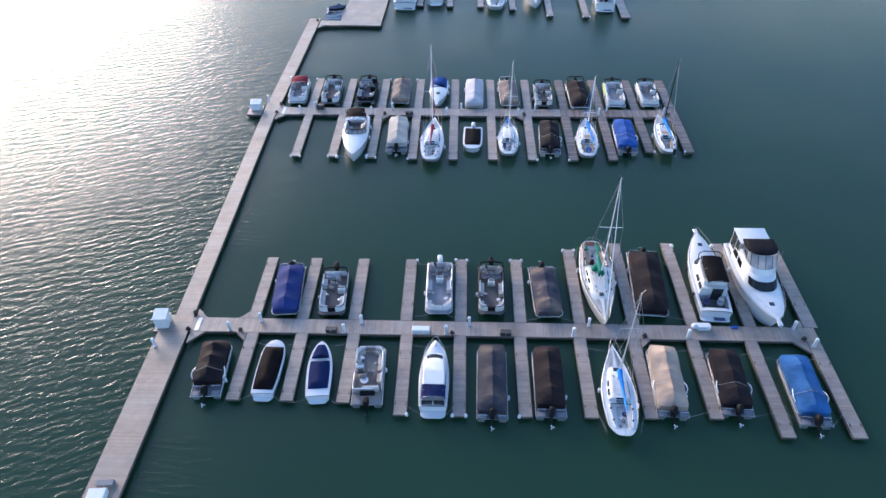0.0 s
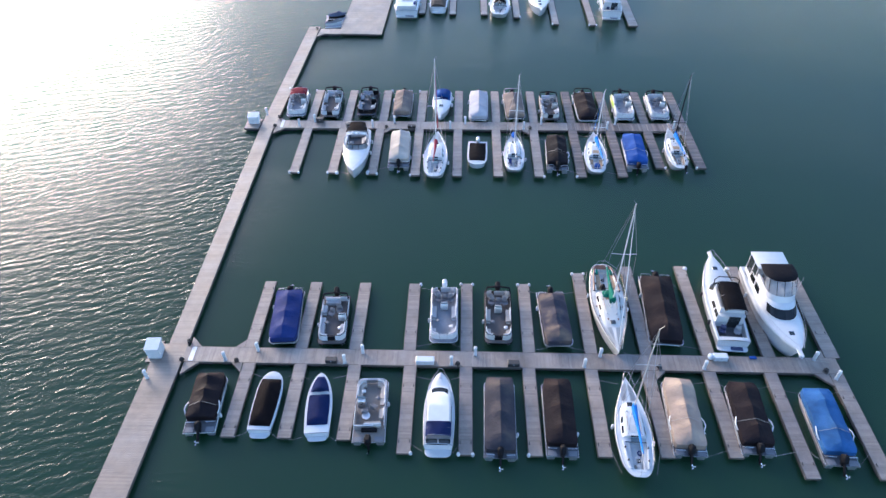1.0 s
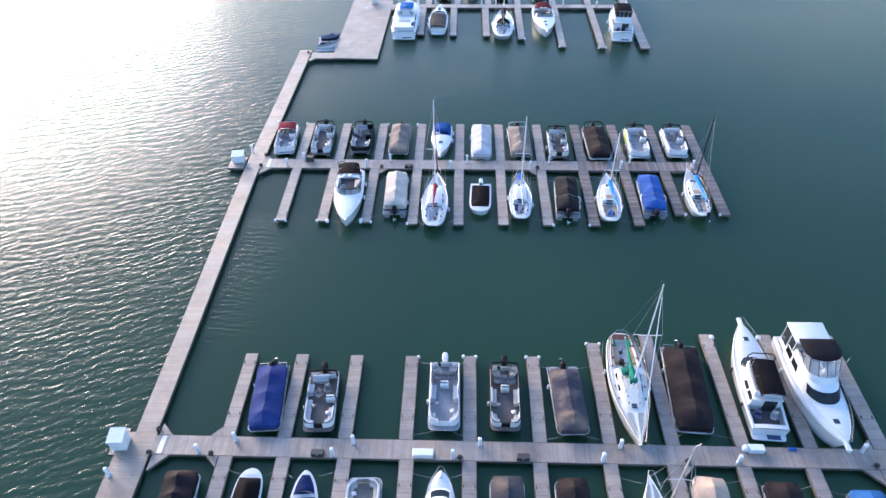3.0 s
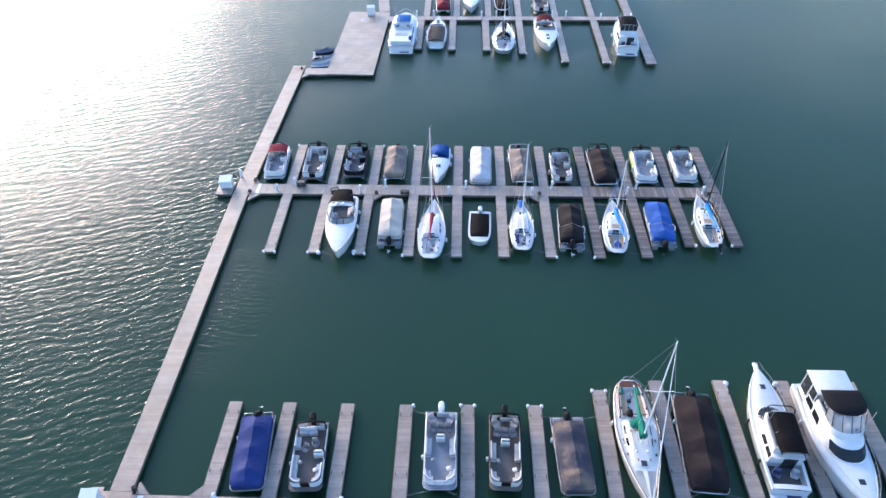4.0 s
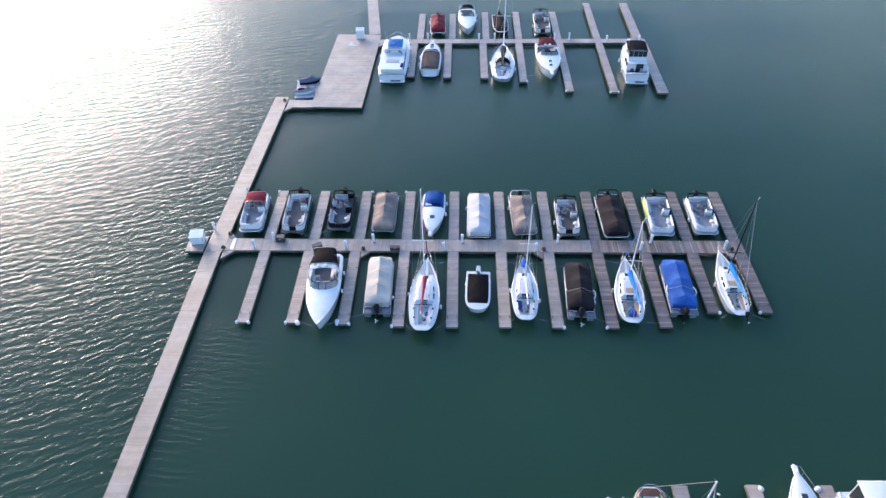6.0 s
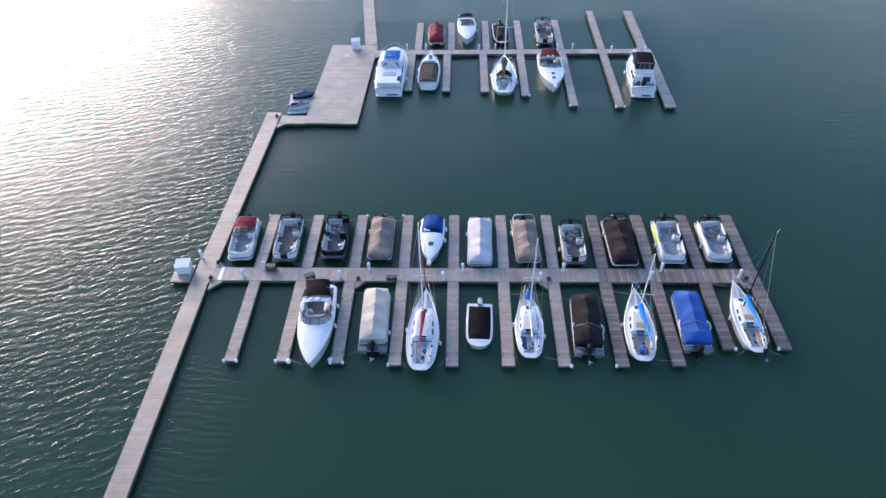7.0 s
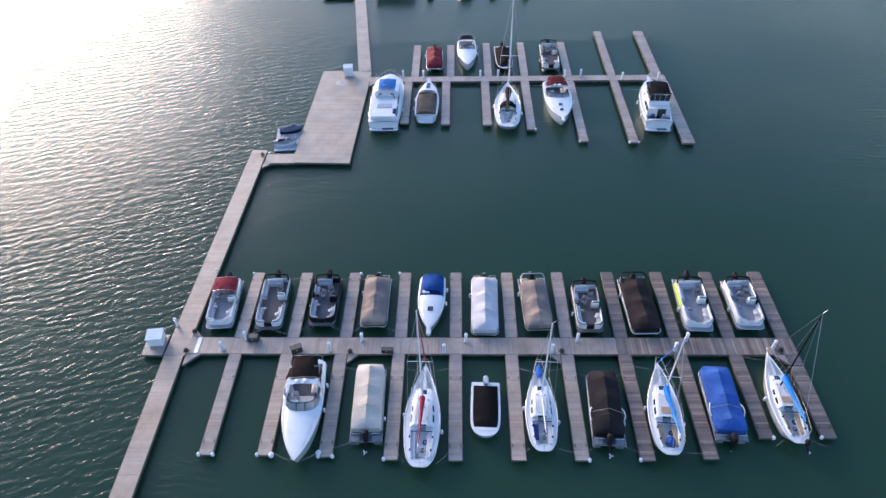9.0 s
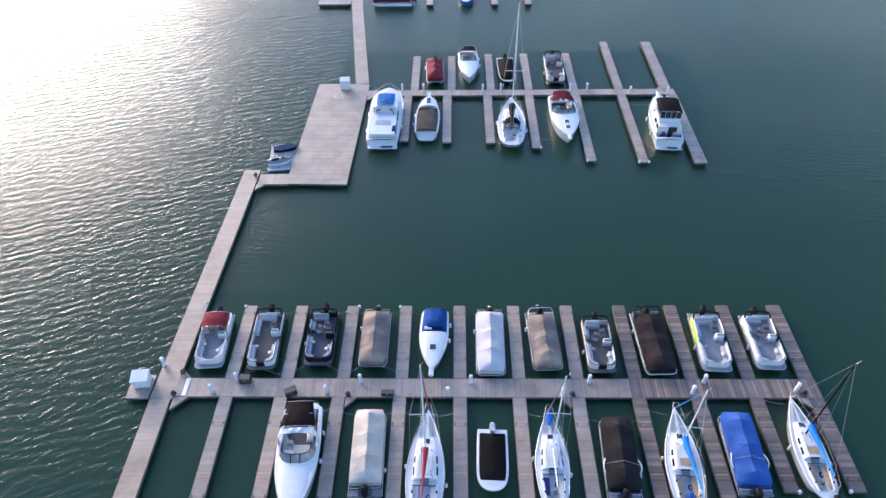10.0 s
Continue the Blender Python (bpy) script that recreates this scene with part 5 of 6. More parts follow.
    part("helm_console", bm, WHITE, ob, smooth=40)
    if arch:
        ya = h.y(glass[0] - 0.13)
        w = h.hb(glass[0] - 0.13) * 0.97
        zz = h.zs(0.35)
        bm = bmesh.new()
        rings = []
        for x, z, y in ((-w, zz, 0.3), (-w * 0.96, zz + 0.75, 0.1), (-w * 0.75, zz + top_z - 0.05, 0), (0, zz + top_z + 0.06, -0.04), (w * 0.75, zz + top_z - 0.05, 0), (w * 0.96, zz + 0.75, 0.1), (w, zz, 0.3)):
            rings.append([(x, ya + y - 0.22, z), (x, ya + y + 0.22, z), (x * 0.985, ya + y + 0.2, z - 0.1), (x * 0.985, ya + y - 0.2, z - 0.1)])
        loft(bm, rings)
        ar = part("radar_arch", bm, WHITE, ob, smooth=40)
        for s in (-0.3, 0.35):
            bm = bmesh.new()
            ball(bm, s, ya, zz + top_z + 0.1, 0.2, 0.6)
            part("dome", bm, WHITE, ar, smooth=60)
    if top:
        bimini(ob, h.y(top_span[0]), h.y(top_span[1]), b * 0.86, h.zs(0.2) + top_z, top, h.zs(0.2), "canvas top stretched over the cockpit", 0.03, taper=0.3)
        if clear:
            bm = bmesh.new()
            yb = h.y(top_span[0])
            rbox(bm, 0, yb, h.zs(0.1) + 0.1, b * 0.8, 0.03, top_z - 0.2, 0.01)
            part("clear_curtain", bm, VINYL_CLEAR, ob)
    if cockpit_canvas:
        canopy(ob, h, 0.03, c1 + 0.03, 0.62, cockpit_canvas)
    for q in hatches:
        hatch(ob, 0, h.y(q), h.zs(q) + 0.05 + 0.3 * min(1, (1 - q) / 0.5))
    bm = bmesh.new()
    plate(bm, 0, -l / 2 - 0.15, 0.28, b * 0.66, 0.9, 0.1, 0.4)
    part("swim_platform", bm, WHITE, ob, smooth=40)
    bow_rails(ob, h, 0.62, 0.45)
    if pulp:
        pulpit(ob, h)
    for q in (0.25, 0.5):
        fender(ob, -h.hb(q) - 0.14, h.y(q), 0.75)
    if motor:
        outboard(ob, 0, -l / 2 - 0.1, free, motor)
    return ob, h


def hardtop_cruiser(m, l, b, label, canvas_material):
    """A small cruiser with a smooth white hardtop, a dark front window and canvas behind."""
    ob = thing("cabin_cruiser", m, label, "boat", "cabin cruisers")
    h = Hull(l, b, 1.0, 0.3, 0.9, 2.2, 0.4, 0.45, 0.5, 0.62)
    part("hull", h.mesh(), WHITE, ob, smooth=35)

    def profile(s, w, z):
        rim = [(w, z), (w - 0.03, z + 0.06), (max(w - 0.1, w * 0.6), z + 0.02)]
        if 0.05 < s < 0.3:
            return rim + [(w * 0.8, z + 0.02), (w * 0.78, z - 0.45), (0, z - 0.45)]
        return rim + [(w * 0.8, z + 0.04), (w * 0.6, z + 0.1), (0, z + 0.16)]

    part("deck", h.deck(profile, (0.05, 0.054, 0.296, 0.3)), WHITE, ob, smooth=30)
    z = h.zs(0.5) + 0.0
    y0, y1 = h.y(0.25), h.y(0.84)
    o0, o1, o2, o3 = outline(y0, y1, b * 0.84, l * 0.2), outline(y0, y1 - 0.35, b * 0.81, l * 0.18), outline(y0, y1 - 1.35, b * 0.76, l * 0.14), outline(y0 - 0.1, y1 - 1.7, b * 0.66, l * 0.1)
    bm = bmesh.new()
    shell(bm, [(o0, z), (o1, z + 0.3), (o2, z + 0.72), (o3, z + 0.86)])
    house = part("cabin_house", bm, WHITE, ob, "smooth white hardtop cabin", smooth=35)
    n = len(o1)
    window_band(house, mixed_outline(o1, o2, 0.15), mixed_outline(o1, o2, 0.75), z + 0.363, z + 0.615, 7, n - 8, name="front_window")
    for a, e in ((0, 2), (n - 3, n - 1)):
        window_band(house, mixed_outline(o1, o2, 0.2), mixed_outline(o1, o2, 0.8), z + 0.384, z + 0.636, a, e, name="side_window")
    bimini(ob, h.y(0.05), h.y(0.27), b * 0.8, z + 0.66, canvas_material, h.zs(0.1), "navy canvas stretched behind the hardtop", 0.02)
    for x in (-b * 0.2, b * 0.2):
        bm = bmesh.new()
        rbox(bm, x, h.y(0.015), h.zs(0.1) - 0.1, b * 0.36, 0.03, 0.8, 0.01)
        part("stern_curtain", bm, GLASS, ob)
    bm = bmesh.new()
    plate(bm, 0, -l / 2 - 0.26, 0.28, b * 0.84, 0.75, 0.1, 0.45)
    part("swim_platform", bm, WHITE, ob, smooth=40)
    bow_rails(ob, h, 0.7, 0.45, 3)
    bm = bmesh.new()
    rbox(bm, 0, h.y(0.93), h.zs(0.93) + 0.08, 0.2, 0.35, 0.14, 0.04)
    part("windlass", bm, STEEL, ob)
    return ob


def flybridge(m, l, b, label, free=1.35, house=(0.2, 0.72), fly=(0.2, 0.56), canvas_material=None, fly_top=(0.3, 0.5), hh=1.15, enclosure=True, hard_aft=None, aft_rail=True, dark_cockpit=True, band=None, nose=0.26, arch_black=False,
              top_gap=1.45, windows=True, stern_box=None, full=2.2, pulp=True, fly_seat=VINYL, grille=False, canvas_label="black canvas top over the upper helm", aft_curtain=None, round_top=False, top_w=0.95):
    """A motor yacht with a cabin, an upper helm over it, a canvas top and an aft cockpit."""
    ob = thing("motor_yacht", m, label, "boat", "motor yachts")
    h = Hull(l, b, free, 0.5, 0.9, full, 0.42, 0.6, 1.1)
    part("hull", h.mesh(), WHITE, ob, smooth=35)
    c0, c1 = 0.035, house[0] + 0.01

    def profile(s, w, z):
        rim = [(w, z), (w - 0.03, z + 0.08), (w - 0.12 if w > 0.3 else w * 0.6, z + 0.04)]
        if c0 < s < c1:
            return rim + [(w * 0.86, z + 0.04), (w * 0.84, z - 0.6), (w * 0.4, z - 0.6), (0, z - 0.6)]
        k = max(0.0, (s - 0.5) / 0.5)
        e = 0.2 * math.sin(min(1.0, (1 - s) / 0.25) * math.pi / 2) * (1 if s > 0.45 else 0.3)
        return rim + [(w * 0.86, z + 0.05), (w * 0.7, z + e * 0.6 + 0.05), (w * 0.4, z + e * 0.9 + 0.06), (0, z + e + 0.07)]

    part("deck", h.deck(profile, (c0, c0 + 0.004, c1 - 0.004, c1)), WHITE, ob, "white foredeck and side decks", smooth=30)
    if band:
        stripe(h, "hull_band", band, ob, 0.5, 0.68)
    if dark_cockpit:
        bm = bmesh.new()
        rbox(bm, 0, h.y((c0 + c1) / 2), h.zs(0.1) - 0.61, b * 0.74, (c1 - c0) * l - 0.1, 0.04, 0.01)
        part("cockpit_floor", bm, CARPET, ob)
        for x in (-0.7, 0.6):
            captain_chair(ob, x, h.y((c0 + c1) / 2), h.zs(0.1) - 0.58, NAVY_VINYL if x < 0 else VINYL_GREY, 160)
    z = h.zs(house[0]) - 0.02
    y0, y1 = h.y(house[0]), h.y(house[1])
    w = b * 0.8
    o = [outline(y0, y1, w, l * nose), outline(y0, y1 - 0.35, w * 0.98, l * nose * 0.9), outline(y0, y1 - 1.25, w * 0.92, l * nose * 0.72), outline(y0 - 0.3, y1 - 1.6, w * 0.9, l * nose * 0.6)]
    zs = [z, z + hh * 0.38, z + hh * 0.88, z + hh]
    bm = bmesh.new()
    shell(bm, list(zip(o, zs)))
    cab = part("cabin_house", bm, WHITE, ob, "white cabin with a sloping front", smooth=35)
    n = len(o[0])
    lo, hi = mixed_outline(o[1], o[2], 0.08), mixed_outline(o[1], o[2], 0.88)
    za, zb = zs[1] + (zs[2] - zs[1]) * 0.08, zs[1] + (zs[2] - zs[1]) * 0.88
    if windows:
        for a, e in ((5, n // 2), (n // 2, n - 6)):
            window_band(cab, lo, hi, za, zb, a, e, name="front_window")
        for a, e in ((0, 1), (1, 2), (n - 3, n - 2), (n - 2, n - 1)):
            la, ha = lo[a:e + 1], hi[a:e + 1]
            sl = [(la[0][0] + (la[1][0] - la[0][0]) * k, la[0][1] + (la[1][1] - la[0][1]) * k) for k in (0.08, 0.9)]
            sh = [(ha[0][0] + (ha[1][0] - ha[0][0]) * k, ha[0][1] + (ha[1][1] - ha[0][1]) * k) for k in (0.08, 0.9)]
            bm = bmesh.new()
            out = 0.02 * (1 if la[0][0] > 0 else -1)
            loft(bm, [[(x + out, y, za) for x, y in sl], [(x + out, y, zb) for x, y in sh]], False, False)
            bmesh.ops.solidify(bm, geom=bm.faces[:], thickness=0.025)
            part("side_window", bm, GLASS, cab)
    # aft bulkhead door
    bm = bmesh.new()
    rbox(bm, 0.35, y0 - 0.02, h.zs(0.1) - 0.56, 1.0, 0.05, hh + 0.35, 0.01)
    part("saloon_door", bm, WHITE if grille else GLASS, cab)
    # upper helm
    f0, f1 = h.y(fly[0]), h.y(fly[1])
    zf = zs[3]
    e0, e1, e2 = outline(f0, f1, w * 0.88, l * 0.12), outline(f0 + 0.02, f1 - 0.25, w * 0.9, l * 0.12), outline(f0 + 0.12, f1 - 0.4, w * 0.8, l * 0.1)
    bm = bmesh.new()
    shell(bm, [(e0, zf - 0.02), (e1, zf + 0.5), (e2, zf + 0.5), (e2, zf + 0.06)])
    up = part("flybridge", bm, WHITE, ob, "white moulded upper helm", smooth=35)
    seat(up, 0, f0 + 0.5, w * 0.6, 0.55, zf + 0.05, fly_seat, "b", "helm_bench", 0.35, 0.35)
    bm = bmesh.new()
    rbox(bm, -0.3, f1 - 0.95, zf + 0.05, 0.9, 0.4, 0.7, 0.06, 0.85, 0.05)
    part("helm_console", bm, WHITE, up, smooth=40)
    captain_chair(up, -0.3, f1 - 1.6, zf + 0.05, fly_seat)
    t0, t1 = h.y(fly_top[0]), h.y(fly_top[1])
    if canvas_material:
        if round_top:
            bm = bmesh.new()
            zt = zf + top_gap
            shell(bm, [(outline(t0, t1, w * top_w, (t1 - t0) * 0.6, 0.96), zt - 0.05), (outline(t0, t1, w * top_w, (t1 - t0) * 0.6, 0.96), zt), (outline(t0 + 0.12, t1 - 0.2, w * top_w * 0.86, (t1 - t0) * 0.5), zt + 0.16), (outline(t0 + 0.5, t1 - 0.6, w * top_w * 0.5, (t1 - t0) * 0.3), zt + 0.22)])
            part("canvas_top", bm, canvas_material, ob, canvas_label, smooth=50)
        else:
            bimini(ob, t0, t1, w * top_w, zf + top_gap, canvas_material, zf + 0.45, canvas_label, 0.03, 3)
    if grille:
        bm = bmesh.new()
        o0 = outline(t0 - 0.35, t1 + 0.3, w * 0.93, 1.0)
        shell(bm, [(o0, zf + top_gap - 0.16), (outline(t0 - 0.35, t1 + 0.3, w * 0.95, 1.0), zf + top_gap - 0.06), (outline(t0 - 0.28, t1 + 0.2, w * 0.88, 0.9), zf + top_gap)])
        part("hardtop_rim", bm, WHITE, ob, "white moulded rim round the blue top", smooth=35)
    if enclosure:
        c_lo, c_hi = outline(t0, f1 - 0.3, w * 0.88, l * 0.11), outline(t0, t1 + 0.05, w * 0.88, l * 0.06)
        nn = len(c_lo)
        for a, e in ((2, 5), (5, 8), (8, nn // 2), (nn // 2, nn - 9), (nn - 9, nn - 6), (nn - 6, nn - 3)):
            if e > a:
                window_band(up, c_lo, c_hi, zf + 0.5, zf + top_gap - 0.05, a, e, VINYL_CLEAR, "clear_curtain", 0.0)
                rail(up, [(*c_lo[a], zf + 0.48), (*c_hi[a], zf + top_gap - 0.04)], 0.028, "curtain_post", C_BLACK)
    if aft_curtain:
        for k in range(4):
            bm = bmesh.new()
            rbox(bm, w * 0.88 * (k - 1.5) / 4, t0 + 0.03, zf + 0.05, w * 0.88 / 4 - 0.09, 0.03, top_gap - 0.05, 0.01)
            part("aft_curtain", bm, aft_curtain, up)
    if hard_aft:
        a0, a1 = h.y(hard_aft[0]), h.y(hard_aft[1])
        bm = bmesh.new()
        shell(bm, [(outline(a0, a1, w * 0.96, 0.5), zf + hard_aft[2]), (outline(a0, a1, w, 0.5), zf + hard_aft[2] + 0.06), (outline(a0 + 0.1, a1 - 0.1, w * 0.9, 0.4), zf + hard_aft[2] + 0.14)])
        top = part("hardtop", bm, WHITE, ob, "white hardtop over the aft deck", smooth=35)
        zb = h.zs(hard_aft[0]) + 0.02
        zt = zf + hard_aft[2]
        for x in (-1, 1):
            for y in (a0 + 0.15, (a0 + a1) / 2, a1 - 0.4):
                rail(top, [(x * w * 0.46, y, zb), (x * w * 0.46, y, zt + 0.03)], 0.035, "post", WHITE)
            bm = bmesh.new()
            rbox(bm, x * w * 0.455, (a0 + a1) / 2 - 0.1, zb, 0.05, a1 - a0 - 0.4, 0.5, 0.01)
            part("side_panel", bm, WHITE, top)
            for k in (0, 1):
                bm = bmesh.new()
                ln = (a1 - a0 - 0.5) / 2
                rbox(bm, x * w * 0.455, a0 + 0.15 + ln * (k + 0.5), zb + 0.5, 0.03, ln * 0.92, zt - zb - 0.5, 0.01)
                part("side_curtain", bm, GLASS, top)
    if arch_black:
        rail(up, [(-w * 0.45, t1 - 0.1, zf), (-w * 0.44, t1 + 0.3, zf + top_gap), (-w * 0.3, t1 + 0.42, zf + top_gap + 0.22), (w * 0.3, t1 + 0.42, zf + top_gap + 0.22), (w * 0.44, t1 + 0.3, zf + top_gap), (w * 0.45, t1 - 0.1, zf)], 0.05, "folded_sun_top", C_BLACK)
    if aft_rail:
        rail(up, [(-w * 0.42, f0 + 0.1, zf + 0.5), (-w * 0.42, f0 - 0.6, zf + 0.55), (w * 0.42, f0 - 0.6, zf + 0.55), (w * 0.42, f0 + 0.1, zf + 0.5)], 0.02, "aft_rail")
    if grille:
        bm = bmesh.new()
        for k in range(6):
            rbox(bm, -0.85 + k * 0.32, h.y(0.24), zf + 0.0, 0.26, 0.95, 0.05, 0.01)
        part("roof_vent", bm, VINYL_GREY, ob, "grey slatted vent on the aft roof")
        bm = bmesh.new()
        rbox(bm, w * 0.4, h.y(0.12), zf - 0.02, 0.4, 1.0, 0.22, 0.08)
        part("stowed_gear", bm, C_NAVY, ob, smooth=50)
        bm = bmesh.new()
        rings = [[(x, y, zf + z) for x, y in outline(f0 - 1.0, f0 + 0.05, w * k, 0.4)] for z, k in ((0.5, 0.62), (0.14, 0.7))]
        loft(bm, rings, False, False)
        bmesh.ops.solidify(bm, geom=bm.faces[:], thickness=0.03)
        part("upper_windscreen", bm, SCREEN, ob, smooth=50)
    bm = bmesh.new()
    plate(bm, 0, -l / 2 - 0.2, 0.3, b * 0.86, 0.6, 0.12, 0.25)
    sp = part("swim_platform", bm, WHITE, ob, smooth=40)
    bm = bmesh.new()
    rbox(bm, b * 0.12, -l / 2 - 0.24, 0.424, b * 0.34, 0.4, 0.02, 0.05)
    part("platform_mat", bm, NAVY_VINYL, sp, "dark mat on the platform")
    rail(ob, [(-w * 0.4, y1 - 2.6, zf), (-w * 0.42, y1 - 2.6, zf + 2.4)], 0.012, "antenna", WHITE)
    bow_rails(ob, h, 0.5, 0.6, 5)
    if pulp:
        pulpit(ob, h)
    hatch(ob, 0, h.y(0.82), h.zs(0.82) + 0.2, 0.45, 0.45)
    for side, q in ((1, 0.3), (-1, 0.22), (-1, 0.55)):
        fender(ob, side * (h.hb(q) + 0.14), h.y(q), 0.9, RUBBER if arch_black else None)
    return ob, h


def jet_ski(m, label, body, trim):
    ob = thing("jet_ski", m, label, "jet ski", "jet skis")
    h = Hull(2.9, 1.1, 0.42, 0.2, 0.8, 2.0, 0.35, 0.2, 0.5)
    part("hull", h.mesh(16), body, ob, smooth=40)
    part("deck", h.deck(lambda s, w, z: [(w, z), (w * 0.7, z + 0.02), (w * 0.45, z + 0.16 + 0.2 * math.exp(-((s - 0.6) / 0.16) ** 2)), (0, z + 0.2 + 0.28 * math.exp(-((s - 0.6) / 0.15) ** 2))], ()), trim, ob, smooth=50)
    bm = bmesh.new()
    rbox(bm, 0, -0.35, 0.55, 0.36, 1.3, 0.28, 0.08, 0.85)
    part("saddle", bm, BLACK, ob, smooth=50)
    bm = bmesh.new()
    tube(bm, [(-0.38, 0.22, 1.0), (-0.1, 0.35, 0.98), (0.1, 0.35, 0.98), (0.38, 0.22, 1.0)], 0.03, 6)
    part("handlebar", bm, BLACK, ob)
    for s in (-1, 1):
        bm = bmesh.new()
        rbox(bm, s * 0.3, 0.5, 0.82, 0.05, 0.12, 0.1, 0.02)
        part("mirror", bm, BLACK, ob)
    return ob


def covered_ski(m, label):
    """A jet ski under its fitted cover."""
    ob = thing("jet_ski", m, label, "jet ski", "jet skis")
    h = Hull(2.9, 1.1, 0.42, 0.2, 0.8, 2.0, 0.35, 0.2, 0.5)
    part("hull", h.mesh(16), BLACK, ob, smooth=40)
    bump = lambda s: 0.22 + 0.42 * math.exp(-((s - 0.58) / 0.14) ** 2) + 0.16 * math.exp(-((s - 0.3) / 0.15) ** 2)
    part("canvas_cover", h.deck(lambda s, w, z: [(w * 1.03, z - 0.06), (w * 0.9, z + 0.04), (w * 0.5, z + 0.6 * bump(s)), (w * 0.2, z + 0.95 * bump(s)), (0, z + bump(s))], ()), C_SLATE, ob, smooth=50)
    return ob


def floating_platform(x, y, sx, sy, turn):
    """A drive-on dock of grey plastic cubes."""
    ob = thing("floating_platform", pose(x, y, 0, 0, 0, turn), "grey plastic drive-on platform made of floating cubes", "floating dock")
    bm = bmesh.new()
    nx, ny = round(sx / 0.5), round(sy / 0.5)
    for i in range(nx):
        for j in range(ny):
            rbox(bm, -sx / 2 + (i + 0.5) * sx / nx, -sy / 2 + (j + 0.5) * sy / ny, -0.1, sx / nx - 0.02, sy / ny - 0.02, 0.32, 0.04)
    part("float_block", bm, PLATFORM, ob, kind="stuff")
    for k in (-1, 1):
        rail(ob, [(-sx / 2 - 0.05, k * sy / 2, 0.2), (sx / 2, k * sy / 2, 0.2)], 0.07, "edge_fender", PLASTIC)
    return ob

# ---- the boats, pier by pier ----
def at(x, y, head=0.0, z=0.0, heel=0.0):
    return pose(x, y, z, 0, heel, head)


# near pier, south side
covered_pontoon(at(-19.4, 48.2, 4), 5.8, 2.45, "pontoon boat under a dark brown canvas cover, motor tilted up", C_BROWN, BLACK, 1.95, 1.0, 2, rim=PLASTIC, ears=True)
runabout(at(-14.5, 48.75, -1), 5.5, 2.1, "white runabout with a fitted dark brown cover", C_BROWN, None, None, None, 0.86, 4.6, (0.06, 0.86), 3, ridge=0.6, platform=True, rim=0.1, tip=0.5)
runabout(at(-10.2, 48.65, 5), 5.6, 2.12, "white and navy bowrider with navy canvas over bow and cockpit", C_NAVY, WHITE, None, BLUE_TRIM, 0.9, 2.3, (0.12, 0.93), 5, (0.62, 0.67), ridge=0.42, rim=0.19)
open_pontoon(at(-5.95, 47.95, 2), 6.3, 2.5, "grey open pontoon boat with tan lounges and a black motor", ALLOY, VINYL_TAN, CARPET_SAND, BLACK, 1.1, layout=2, table=True)
hardtop_cruiser(at(-0.45, 48.15, 0), 6.5, 2.45, "white cabin cruiser with a hardtop and navy stern canvas", C_NAVY)
covered_pontoon(at(4.35, 47.45, -1), 7.5, 2.45, "pontoon boat under a charcoal canvas cover with creases", C_CHAR, BLACK, 1.95, 0.35, 7, (0.15, 0.45, 0.8))
covered_pontoon(at(9.05, 47.55, -1), 7.2, 2.4, "pontoon boat under a very dark brown canvas cover", C_BROWN, BLACK, 1.9, 0.75, 8)
covered_pontoon(at(18.85, 47.85, -3), 7.2, 2.45, "pontoon boat under a sun-bleached tan canvas cover", C_TAN, BLACK, 1.9, 0.5, 9, ears=True)
covered_pontoon(at(24.0, 47.85, -3), 6.7, 2.5, "pontoon boat under a dark brown cover with pale side rails", C_BROWN, BLACK, 1.85, 0.6, 10, ears=True)
covered_pontoon(at(29.85, 47.2, -2), 7.0, 2.45, "pontoon boat under a dull faded blue canvas cover", C_FADED, BLACK, 1.85, 0.8, 11, (0.3, 0.75), ears=True)
sailboat(at(14.6, 47.05, -2.2), 8.8, 2.75, "white sailing boat with a bright blue sail cover", 11.5, 0.58, C_SAIL, 0.15, WOOD_SPAR, None)

# near pier, north side
covered_pontoon(at(-14.75, 57.75, 184.5), 6.7, 2.5, "pontoon boat under a smooth royal blue canvas cover", C_NAVY, BLACK, 1.8, 0.3, 12)
open_pontoon(at(-10.35, 57.5, 183), 6.2, 2.5, "open pontoon boat with tan and white lounges", PLASTIC, VINYL, CARPET_TAN, BLACK, 0.7, BLACK, bim="folded", layout=2)
open_pontoon(at(-0.38, 58.3, 180.5), 7.0, 2.45, "white open pontoon boat with pale benches and a white motor", PLASTIC, VINYL, CARPET_PALE, PLASTIC, 0.5, layout=1)
open_pontoon(at(4.55, 58.2, 179), 6.8, 2.45, "open pontoon boat with cream lounges and taupe floor", CREAM, VINYL_TAN, CARPET_TAN, BLACK, 0.6, BLACK, bim="folded", layout=1)
covered_pontoon(at(9.65, 58.1, 182.5), 6.9, 2.5, "pontoon boat under a worn grey and tan canvas cover", C_PATCHY, BLACK, 1.85, 0.7, 13)
covered_pontoon(at(19.5, 59.4, 176), 8.8, 2.95, "large pontoon boat under a dark brown canvas cover", C_BROWN, BLACK, 2.0, 0.4, 14)
sailboat(at(14.72, 59.3, 179), 11.0, 3.2, "cream sailing yacht with green sail cover and tall white mast", 13.55, 0.55, C_GREEN, -0.1, None, SPAR, 0.05, CREAM, None, True, 0.1, True, True, 1, 1.15, 0.55, "green_hood", thick=1.35)
